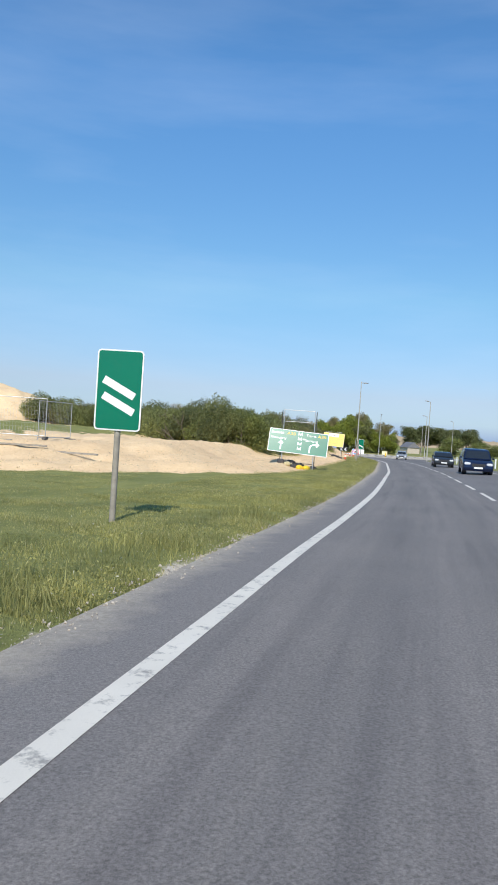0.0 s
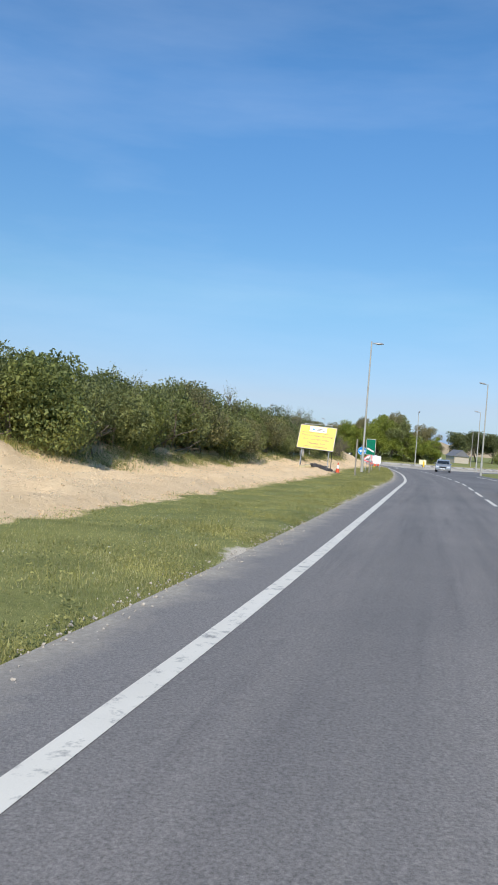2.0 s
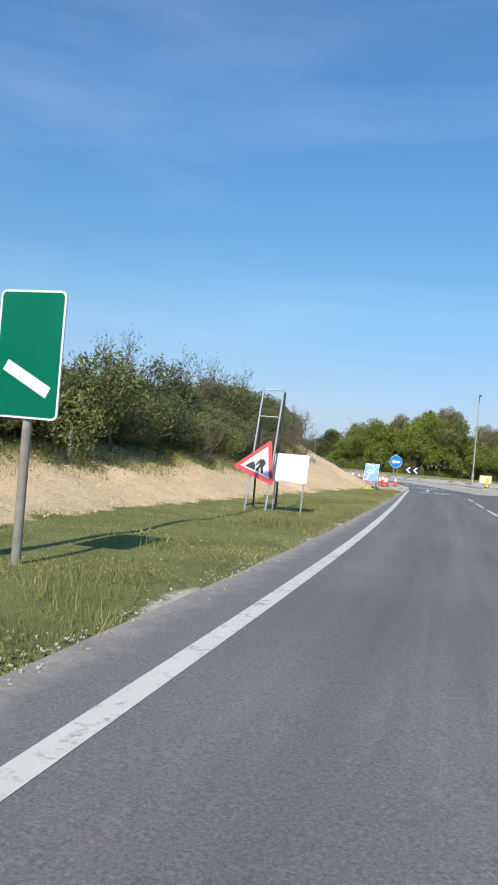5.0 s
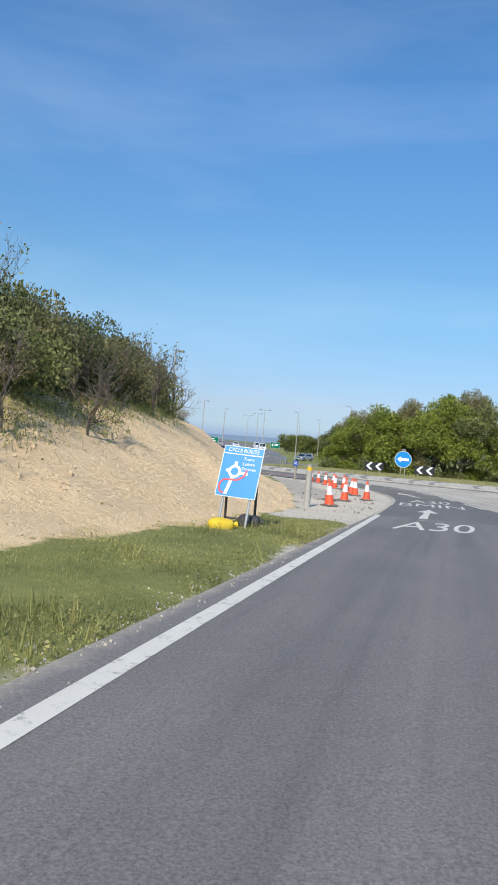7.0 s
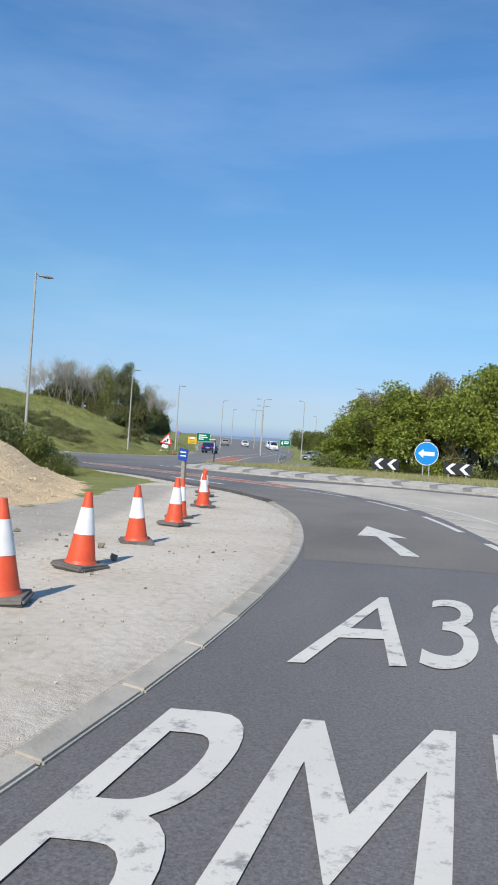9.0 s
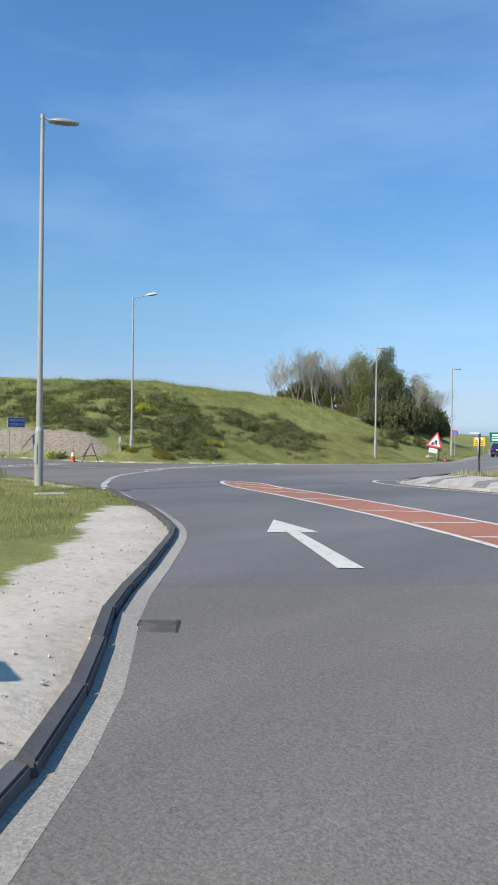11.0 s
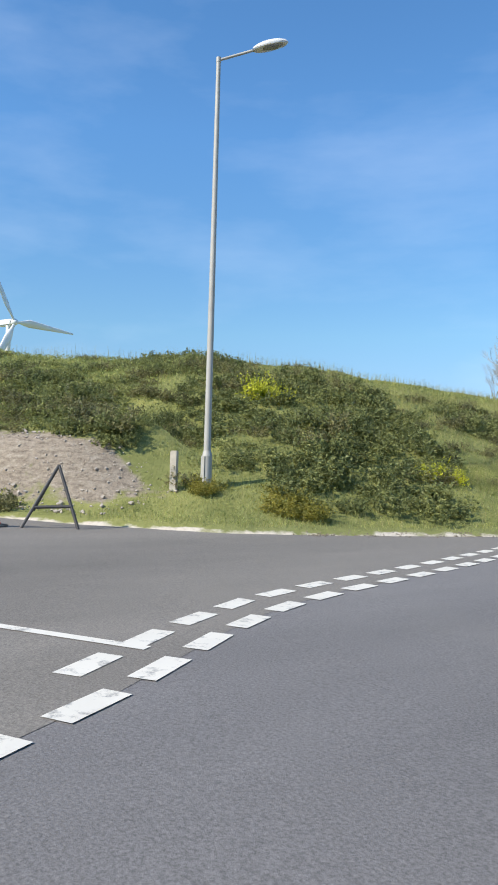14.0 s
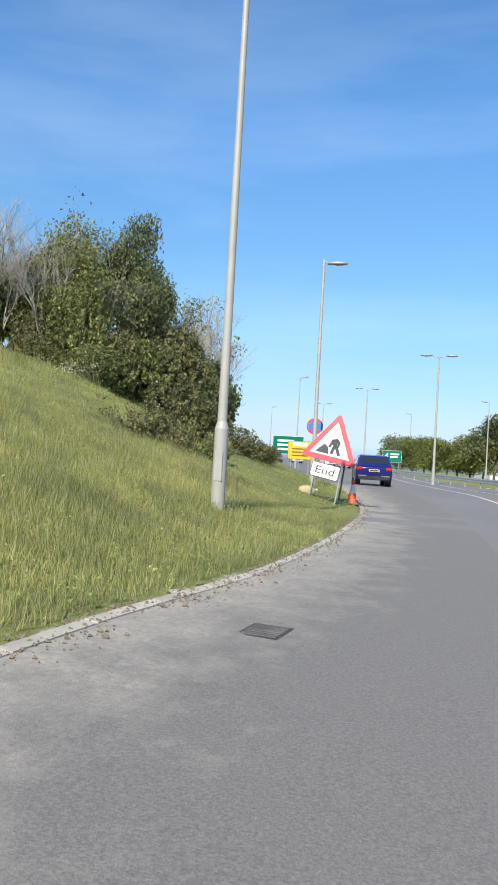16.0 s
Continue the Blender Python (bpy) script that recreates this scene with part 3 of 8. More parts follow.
def terrain(x, y, full=False):
    x, y = np.asarray(x, float), np.asarray(y, float)
    z = road_z(x, y)
    sr = signed(ROAD, x, y)
    z = z + np.interp(sr, [-0.5, -0.05, 0.35], [-0.3, -0.04, 0.04])
    z = z + np.where(sr > 0.6, 0.05 * wobble(x, y, 1.1) * ease((sr - 0.6) / 2), 0)
    # the dug earth beside the approach, and the bank that it climbs to
    sd = -signed(DIRT, x, y)
    hb = np.interp(y, [20, 34, 50, 95, 114, 124, 132, 140, 150, 158, 168], [0.5, 0.8, 1.1, 1.2, 1.3, 1.5, 2.2, 2.5, 2.5, 2.75, 2.2])
    d0 = np.interp(y, [85, 112], [4.5, 0.4])
    w = np.interp(y, [85, 112], [4.0, 6.0])
    rise = 0.3 * ease(sd / 1.5) + hb * ease((sd - d0) / w) + 0.9 * ease((sd - 14) / 12)
    rough = (0.07 * wobble(x, y, 0.42, 6) + 0.10 * wobble(x, y, 0.75, 3) + 0.14 * wobble(x, y, 2.1, 1)) * ease(sd / 1.2)
    z = z + np.where(sd > 0, rise + rough, 0)
    # the spoil heap behind the fence
    heap = 5.6 * np.exp(-(((x + 43) / 11) ** 2 + ((y - 96) / 9) ** 2)) + 2.6 * np.exp(-(((x + 31) / 7) ** 2 + ((y - 97) / 7) ** 2))
    z = z + heap * (1 + 0.08 * wobble(x, y, 1.6, 5))
    # the green embankment
    se = -signed(EMBANK, x, y)
    crest = np.interp(y, [180, 195, 232, 246, 262, 300], [6.4, 6.9, 6.6, 4.6, 1.0, 0.6])
    up = np.clip(se - 0.9, 0, None) * 0.36
    climb = crest * (1 - np.exp(-(up / np.maximum(crest, 0.1)) ** 2.2)) ** 0.4545
    scar = np.where((x < -15) & (y < 200), 0.9 * ease((se - 1.2) / 1.2) * ease((-15 - x) / 2.5), 0)
    hill = climb + scar * np.exp(-np.clip(se - 3, 0, None) / 6)
    # its crown is nearest over the side road and falls away behind
    hill = hill + ease((217 - y) / 12) * (0.6 * np.exp(-((se - 12) / 8) ** 2) - 0.15 * np.clip(se - 16, 0, 25))
    z = z + np.where(se > 0, hill + (0.16 * wobble(x, y, 2.6, 2) + 0.35 * wobble(x, y, 9, 4)) * ease((se - 2) / 5), 0)
    # far away the land falls off towards the coast
    far = np.hypot(x - 10, np.maximum(np.abs(y - 130) - 140, 0))
    z = z - np.clip(far - 120, 0, 3000) * 0.008
    if full:
        return z, sr, sd, se
    return z


def tz(x, y):
    """Height of whatever one stands on there, verge or carriageway."""
    z, sr, _, _ = terrain(np.array([float(x)]), np.array([float(y)]), True)
    return max(float(z[0]), rz(x, y)) if sr[0] < 0.3 else float(z[0])


def lines_axis(lo, hi, step, reach):
    mid = np.arange(lo, hi + step / 2, step)
    out, s, p = [], step, hi
    while p < reach:
        s *= 1.18
        p += s
        out.append(p)
    out2, s, p = [], step, lo
    while p > -reach:
        s *= 1.18
        p -= s
        out2.append(p)
    return np.concatenate([out2[::-1], mid, out])


gx, gy = lines_axis(-34, 31, 0.45, 4200), lines_axis(-6, 246, 0.5, 4200)
GX, GY = np.meshgrid(gx, gy)
GZ, SR, SD, SE = terrain(GX.ravel(), GY.ravel(), True)
nx = len(gx)
idx = np.arange(len(gx) * len(gy)).reshape(len(gy), nx)
quads = np.stack([idx[:-1, :-1].ravel(), idx[:-1, 1:].ravel(), idx[1:, 1:].ravel(), idx[1:, :-1].ravel()], 1)


def land_at(grid, x, y):
    """A value of the land's grid at any place, between its corners."""
    i, j = np.clip(np.searchsorted(gx, x) - 1, 0, nx - 2), np.clip(np.searchsorted(gy, y) - 1, 0, len(gy) - 2)
    u, v = (x - gx[i]) / (gx[i + 1] - gx[i]), (y - gy[j]) / (gy[j + 1] - gy[j])
    k = j * nx + i
    return (grid[k] * (1 - u) + grid[k + 1] * u) * (1 - v) + (grid[k + nx] * (1 - u) + grid[k + nx + 1] * u) * v


SG = signed(GRAVEL, GX.ravel(), GY.ravel())
ground = raw_mesh("ground", np.stack([GX.ravel(), GY.ravel(), GZ], 1), quads, M["ground"], smooth=True)
tagged(ground, "grass verges, dug sandy earth bank and green embankment", "ground", kind="structure")
cover = np.zeros((GZ.size, 4), np.float32)
X, Y = GX.ravel(), GY.ravel()
cover[:, 0] = np.clip(0.5 + SD / 1.2, 0, 1) * np.clip((168 - Y) / 4, 0, 1) * np.clip(1.2 - (SD - 15) / 6, 0, 1)
west = np.interp(Y, [26, 60, 75, 100, 120, 150, 168], [-34, -24, -14, -5, 4, 2, 0])
cover[:, 0] *= np.clip((X - west) / 5 + 0.5, 0, 1)
heap_d = np.minimum(np.hypot((X + 43) / 19, (Y - 96) / 15), np.hypot((X + 31) / 12, (Y - 97) / 12))
cover[:, 0] = np.maximum(cover[:, 0], np.clip((1.5 - heap_d) * 3, 0, 1))
bare = np.clip((np.where(Y < 140, 0.22, 0.36) + np.where(Y < 140, 0.22, 0.06) * np.clip(wobble(X, Y, 1.3, 6), -0.8, 1) - SR) / 0.4, 0, 1) * (SR > -1)
WORN_PATH = [(14.4, 166.5), (15.3, 168.6), (16.4, 165.5), (17.6, 160.5), (18.5, 155.8), (19.6, 150.5), (20.0, 146), (19.4, 143.5), (18.9, 145.2), (18.0, 149), (17.2, 153.5), (15.9, 161.5)]
BELL = [(4.3, 180.1), (2.7, 180.8), (0.2, 181.6), (-2.4, 182.4), (-5.0, 182.9), (-7.5, 182.4), (-5.6, 181.8), (-2, 181.0), (1.2, 180.1), (3.4, 179.5)]
cover[:, 1] = np.maximum(np.clip(0.5 - SG / 0.9, 0, 1), bare * 0.75)
cover[:, 1] = np.maximum(cover[:, 1], np.clip(0.5 - signed(BELL, X, Y) / 0.9, 0, 0.52))
cover[:, 2] = np.where((X < -14) & (Y < 199.5), np.clip(1 - np.abs(SE - 2.1) / 1.5, 0, 1) * np.clip((-14 - X) / 2, 0, 1), 0)
cover[:, 3] = np.clip(0.5 - signed(WORN_PATH, X, Y) / 0.8, 0, 1)
at = ground.data.color_attributes.new("cover", "FLOAT_COLOR", "POINT")
at.data.foreach_set("color", cover.ravel())


# ---- carriageway ----
def sheet(name, outline, mat, lift, parent=None, label="", step=4.0):
    """A flat outline laid on the slope of the road."""
    bm = bmesh.new()
    corner = [bm.verts.new((p[0], p[1], 0)) for p in outline]
    for tri in geometry.tessellate_polygon([[Vector((p[0], p[1], 0)) for p in outline]]):
        bm.faces.new([corner[k] for k in tri])
    xs, ys = [p[0] for p in outline], [p[1] for p in outline]
    for axis, lo, hi in ((0, min(xs), max(xs)), (1, min(ys), max(ys))):
        c = math.floor(lo / step) * step + step
        while c < hi:
            nrm = (1, 0, 0) if axis == 0 else (0, 1, 0)
            at_ = (c, 0, 0) if axis == 0 else (0, c, 0)
            bmesh.ops.bisect_plane(bm, geom=bm.verts[:] + bm.edges[:] + bm.faces[:], plane_co=at_, plane_no=nrm, dist=1e-5)
            c += step
    for v in bm.verts:
        v.co.z = rz(v.co.x, v.co.y) + lift
    bmesh.ops.recalc_face_normals(bm, faces=bm.faces[:])
    if sum(f.normal.z for f in bm.faces) < 0:
        bmesh.ops.reverse_faces(bm, faces=bm.faces[:])
    return link_mesh(name, bm, mat, parent, label)


def ribbon(name, pts, width, mat, lift, parent, label="", a=0.0, b=None, step=0.8):
    """A painted stripe along a line, from a to b metres along it."""
    p = [Vector(q) for q in pts]
    run = [0.0]
    for q, r in zip(p, p[1:]):
        run.append(run[-1] + (r - q).length)
    b = run[-1] if b is None else min(b, run[-1])
    n = max(1, int((b - a) / step))
    bm, rows = bmesh.new(), []
    for k in range(n + 1):
        s = a + (b - a) * k / n
        i = min(max(int(np.searchsorted(run, s, "right")) - 1, 0), len(p) - 2)
        t = (s - run[i]) / max(run[i + 1] - run[i], 1e-6)
        q, d = p[i].lerp(p[i + 1], t), (p[i + 1] - p[i]).normalized()
        e = Vector((-d.y, d.x)) * width / 2
        rows.append([bm.verts.new((c.x, c.y, rz(c.x, c.y) + lift)) for c in (q - e, q + e)])
    for u, v in zip(rows, rows[1:]):
        bm.faces.new((u[0], v[0], v[1], u[1]))
    bmesh.ops.recalc_face_normals(bm, faces=bm.faces[:])
    if bm.faces and sum(f.normal.z for f in bm.faces) < 0:
        bmesh.ops.reverse_faces(bm, faces=bm.faces[:])
    return link_mesh(name, bm, mat, parent, label)


def length_of(pts):
    return sum((Vector(b) - Vector(a)).length for a, b in zip(pts, pts[1:]))


def dashes(name, pts, width, dash, gap, parent, a=0.0, b=None, lift=0.008):
    end = length_of(pts) if b is None else b
    s = a
    while s + dash * 0.5 < end:
        ribbon(name, pts, width, M["white_paint"], lift, parent, a=s, b=min(s + dash, end))
        s += dash + gap


def patch(name, corners, mat, lift, parent):
    bm = bmesh.new()
    bm.faces.new([bm.verts.new((x, y, rz(x, y) + lift)) for x, y in corners])
    bmesh.ops.triangulate(bm, faces=bm.faces[:])
    for f in bm.faces:
        if f.normal.z < 0:
            f.normal_flip()
    return link_mesh(name, bm, mat, parent)


road = sheet("road", ROAD, M["asphalt"], 0.0)
tagged(road, "dark grey asphalt carriageway and roundabout", "road", kind="structure")
line_s = smooth_line(LINE, 1.0)


def lane_strip(name, pts, left, right, cols, mat, lift, label):
    """A strip of surface along a line, from left to right metres off it, with its own across and along coordinates."""
    v, uv, f = [], [], []
    run = 0.0
    for i, p in enumerate(pts):
        a, b = Vector(pts[max(i - 1, 0)]), Vector(pts[min(i + 1, len(pts) - 1)])
        t = (b - a).normalized()
        run += (Vector(p) - Vector(pts[max(i - 1, 0)])).length
        lo, hi = left(p[1]), right(p[1])
        for k in range(cols + 1):
            d = lo + (hi - lo) * k / cols
            x, y = p[0] - t.y * d, p[1] + t.x * d
            v.append((x, y, rz(x, y) + lift))
            uv.append((k / cols, run))
    n = cols + 1
    for i in range(len(pts) - 1):
        for k in range(cols):
            f.append((i * n + k, i * n + k + 1, (i + 1) * n + k + 1, (i + 1) * n + k))
    ob = raw_mesh(name, v, f, mat, road)
    if ob.data.polygons[0].normal.z < 0:
        ob.data.flip_normals()
    layer = ob.data.uv_layers.new(name="run")
    for loop in ob.data.loops:
        layer.data[loop.index].uv = uv[loop.vertex_index]
    ob["label"] = label
    return ob


lane_strip("road_margin", line_s, lambda y: 0.07, margin, 6, M["margin"], 0.003, "dusty tarmac margin, paler towards the grass")
lane_strip("lane_surface", line_s, lambda y: -0.07, lambda y: -3.2, 18, M["lane"], 0.0035, "dark lane surface polished by wheels")
side_out = smooth_line([(4.15, 180.3), (3.4, 180.95), (2.4, 181.75), (1.25, 182.9), (-0.45, 184.65), (-1.55, 185.9), (-2.55, 187.3), (-3.8, 189.4), (-4.75, 191.3), (-5.6, 192.7), (-6.15, 193.8), (-6.5, 195.0), (-6.8, 196.4), (-7.3, 198.6), (-8.0, 201.4), (-8.6, 204.6)], 1.0)
sheet("side_road", side_out + [(-9.2, 204.9)] + [q for q in smooth_line(FOOT, 2.0) if q[1] < 204][::-1] + smooth_line(SIDE_NEAR, 2.0)[::-1], M["asphalt_old"], 0.003, road, "worn pale asphalt of the side road")
sheet("old_surface", [(22.35, 153), (25.2, 153.4), (24.8, 157), (23.5, 165), (21, 170.6), (18.3, 174.3), (15.2, 171.0), (17.6, 167.9), (19.8, 164), (21.2, 159.4), (22.15, 154.4)],
      M["asphalt_old"], 0.0025, road, "older coarse asphalt before the seam")
sheet("dusty_surface", smooth_line([(26.3, 140), (25.4, 153.4), (25.0, 157.2), (23.9, 165), (21.8, 171), (19, 176), (16, 181), (22, 184.5), (30, 179), (44, 174), (52, 160), (38, 148)], 2.0),
      M["dust"], 0.003, road, "dust-covered pale asphalt")
lane_strip("gutter_dust", [q for q in smooth_line(FOOT, 1.0) if 196 < q[1] < 245], lambda y: -2.6, lambda y: -0.02, 10, M["exit_dust"], 0.0015, "pale dust swept to the gutter below the bank")
ribbon("corner_gutter", offset(smooth_line(KERB[4:], 0.6), -0.09), 0.17, M["gutter"], 0.004, road, "pale grit along the foot of the kerb")
ribbon("flush_edging", offset(smooth_line(LINE[-1:] + [(22.0, 141.8)] + KERB[:5], 0.8), 0.1), 0.13, M["dust"], 0.0065, road, "worn pale edging flush with the tarmac")

# painted lines
ribbon("edge_line", line_s, 0.16, M["white_paint"], 0.007, road)
centre = offset(line_s, -3.25)
dashes("centre_dash", centre, 0.12, 4.0, 2.0, road, a=3, b=152)
ribbon("far_edge_line", offset(line_s, -6.9), 0.15, M["white_paint"], 0.007, road, b=128)
patch("cross_bar", [(17.0, 62.2), (21.0, 63.4), (21.0, 63.8), (17.0, 62.6)], M["white_paint"], 0.008, road)
RED_L = [(18.35, 174.3), (17.5, 175.3), (15.8, 177.0), (12.8, 179.6), (8.6, 182.7), (5.2, 184.9), (3.2, 186.6), (2.6, 187.6)]
RED_R = [(18.9, 175.8), (17.8, 177.3), (15.3, 179.7), (12.7, 181.8), (8.6, 184.7), (6.3, 186.0), (4.2, 187.6), (2.6, 187.6)]
sheet("red_hatching", smooth_line(RED_L, 0.8) + smooth_line(RED_R, 0.8)[::-1][1:], M["red_asphalt"], 0.004, road, "brick-red surfacing between lanes", 2.0)
ribbon("hatch_edge_line", smooth_line(RED_L, 0.5), 0.15, M["white_paint"], 0.009, road)
ribbon("hatch_edge_line", smooth_line(RED_R, 0.5), 0.15, M["white_paint"], 0.009, road)
for k in range(9):
    t = (k + 0.5) / 9
    i = t * (len(RED_L) - 2)
    a, b = Vector(RED_L[int(i)]).lerp(Vector(RED_L[int(i) + 1]), i % 1), Vector(RED_R[int(i)]).lerp(Vector(RED_R[int(i) + 1]), i % 1)
    way = (Vector(RED_L[int(i) + 1]) - Vector(RED_L[int(i)])).normalized()
    ribbon("hatch_bar", [tuple(a.lerp(b, 0.12) + way * 0.75), tuple(a.lerp(b, 0.88) - way * 0.75)], 0.14, M["white_paint"], 0.009, road)
HATCH_L = smooth_line([(25.7, 147), (25.2, 153), (24.85, 157), (23.4, 165), (21.2, 170.4), (18.5, 174.2)], 0.8)
HATCH_R = smooth_line([(27.5, 147), (26.8, 153), (26.3, 157), (24.9, 165.4), (22.6, 171), (19.2, 175.6)], 0.8)
dashes("hatch_edge_dash", HATCH_L, 0.14, 4.0, 2.0, road)
ribbon("hatch_edge_line", HATCH_R, 0.14, M["white_paint"], 0.009, road)
for k in range(11):
    i = int((k + 0.5) / 11 * (min(len(HATCH_L), len(HATCH_R)) - 2))
    a, b = Vector(HATCH_L[i]), Vector(HATCH_R[i])
    ribbon("hatch_bar", [tuple(a.lerp(b, 0.1) + Vector((0, 0.7))), tuple(a.lerp(b, 0.9) - Vector((0, 0.7)))], 0.15, M["white_paint"], 0.01, road)
dashes("give_way_dash", side_out, 0.19, 0.52, 0.27, road, a=0.3)
dashes("give_way_dash", offset([q for q in side_out if q[1] > 191.2], 0.42), 0.19, 0.52, 0.27, road, a=0.1)
for k, (x, y) in enumerate(smooth_line([(-6.0, 187.15), (-4.9, 187.1), (-3.4, 186.85), (-2.5, 186.63), (-1.5, 186.4), (-0.85, 186.2), (0.2, 185.8)], 0.16)):
    d = 0.05 * math.sin(k * 5.1)
    patch("spill_fleck", [(x, y + d), (x + 0.018, y + d + 0.008), (x + 0.014, y + d + 0.018 + 0.012 * (k % 3)), (x - 0.01, y + d + 0.014)], M["dust"], 0.0075, road)
ribbon("side_centre_line", [(-5.45, 191.9), (-7.5, 190.8), (-10.2, 189.7)], 0.11, M["white_paint"], 0.009, road)
ribbon("exit_line", smooth_line([(0.6, 222), (-0.6, 232), (-1.2, 240), (-2.6, 254), (-6.5, 290)], 2.0), 0.15, M["white_paint"], 0.009, road)
ribbon("exit_line", smooth_line([(3.2, 216), (2.0, 232), (1.2, 242), (-0.4, 256), (-4, 290)], 2.0), 0.15, M["white_paint"], 0.009, road)
sheet("red_hatching", smooth_line([(0.8, 222), (-0.4, 232), (-1.0, 240)], 2) + smooth_line([(1.1, 240), (1.9, 232), (2.9, 222)], 2), M["red_asphalt"], 0.004, road, "brick-red surfacing between lanes", 2.0)
ribbon("island_line", smooth_line(offset(ISLAND[:8], 0.7)[::-1][0:0] + [(9.5, 196.5), (6.0, 195.6), (5.6, 193.8), (7.6, 191.5), (11.8, 189.9), (16.8, 187.8), (22.8, 186.4), (28.8, 183.2), (40, 180.7)], 0.6), 0.15, M["white_paint"], 0.009, road)


def flat_arrow(name, tail, tip, head_len, head_w, shaft_w, barbed=False):
    a, b = Vector(tail), Vector(tip)
    d = (b - a).normalized()
    e = Vector((-d.y, d.x))
    n = b - d * head_len
    back = n - d * (0.3 if barbed else 0)
    pts = [a + e * shaft_w, n + e * shaft_w * 0.7, back + e * head_w, b, back - e * head_w, n - e * shaft_w * 0.7, a - e * shaft_w]
    return patch(name, [tuple(p) for p in pts], M["white_paint"], 0.009, road)


flat_arrow("arrow", (22.92, 138.4), (23.42, 143.4), 1.95, 0.34, 0.12)
flat_arrow("arrow", (23.62, 154.2), (22.75, 158.6), 2.0, 0.42, 0.13)
flat_arrow("arrow", (15.93, 173.25), (12.2, 177.1), 2.0, 0.42, 0.15)
patch("paint_fleck", [(22.75, 137.7), (22.95, 137.75), (22.94, 137.85), (22.74, 137.8)], M["white_paint"], 0.008, road)
for x, y, a in ((7.05, 36.9, 0.4), (6.75, 36.2, 0.5), (13.25, 70.3, 0.3)):
    ribbon("spray_mark", [(x, y), (x + 0.25, y + 0.12)], 0.05, M["red_spray"], 0.008, road)


def letters(text, size, mat, depth=0.0):
    """A mesh of the built-in font, centred on its baseline's start; its own width is told too."""
    cu = bpy.data.curves.new("lettering", "FONT")
    cu.body, cu.size, cu.extrude, cu.resolution_u = text, size, depth, 6
    ob = new("lettering", cu)
    bpy.context.view_layer.update()
    me = bpy.data.meshes.new_from_object(ob.evaluated_get(bpy.context.evaluated_depsgraph_get()))
    bpy.data.objects.remove(ob)
    bpy.data.curves.remove(cu)
    me.materials.clear()
    me.materials.append(mat)
    xs = [v.co.x for v in me.vertices]
    return me, min(xs), max(xs)


def road_text(text, left, right, up, height):
    """Tall lettering painted on the road, its baseline from left to right."""
    me, lo, hi = letters(text, 1.0, M["white_paint"])
    a, b, u = Vector(left), Vector(right), Vector(up)
    top = max(v.co.y for v in me.vertices)
    for v in me.vertices:
        q = a.lerp(b, (v.co.x - lo) / (hi - lo)) + u.normalized() * (v.co.y / top * height)
        v.co = (q.x, q.y, rz(q.x, q.y) + 0.009)
    ob = new("road_lettering", me)
    ob.parent = road
    return ob


road_text("A30", (22.0, 134.3), (23.8, 134.7), (0.13, 1), 2.6)
road_text("BMIN", (22.45, 145.2), (24.85, 145.6), (0.06, 1), 2.2)
road_text("A30", (22.95, 148.4), (24.65, 148.95), (0.05, 1), 2.4)
road_text("MAINTENANCE", (-11.7, 185.5), (-14.7, 191.0), (-0.86, -0.5), 1.35)
road_text("VEHICLES ONLY", (-9.3, 186.5), (-12.4, 192.5), (-0.86, -0.5), 1.35)


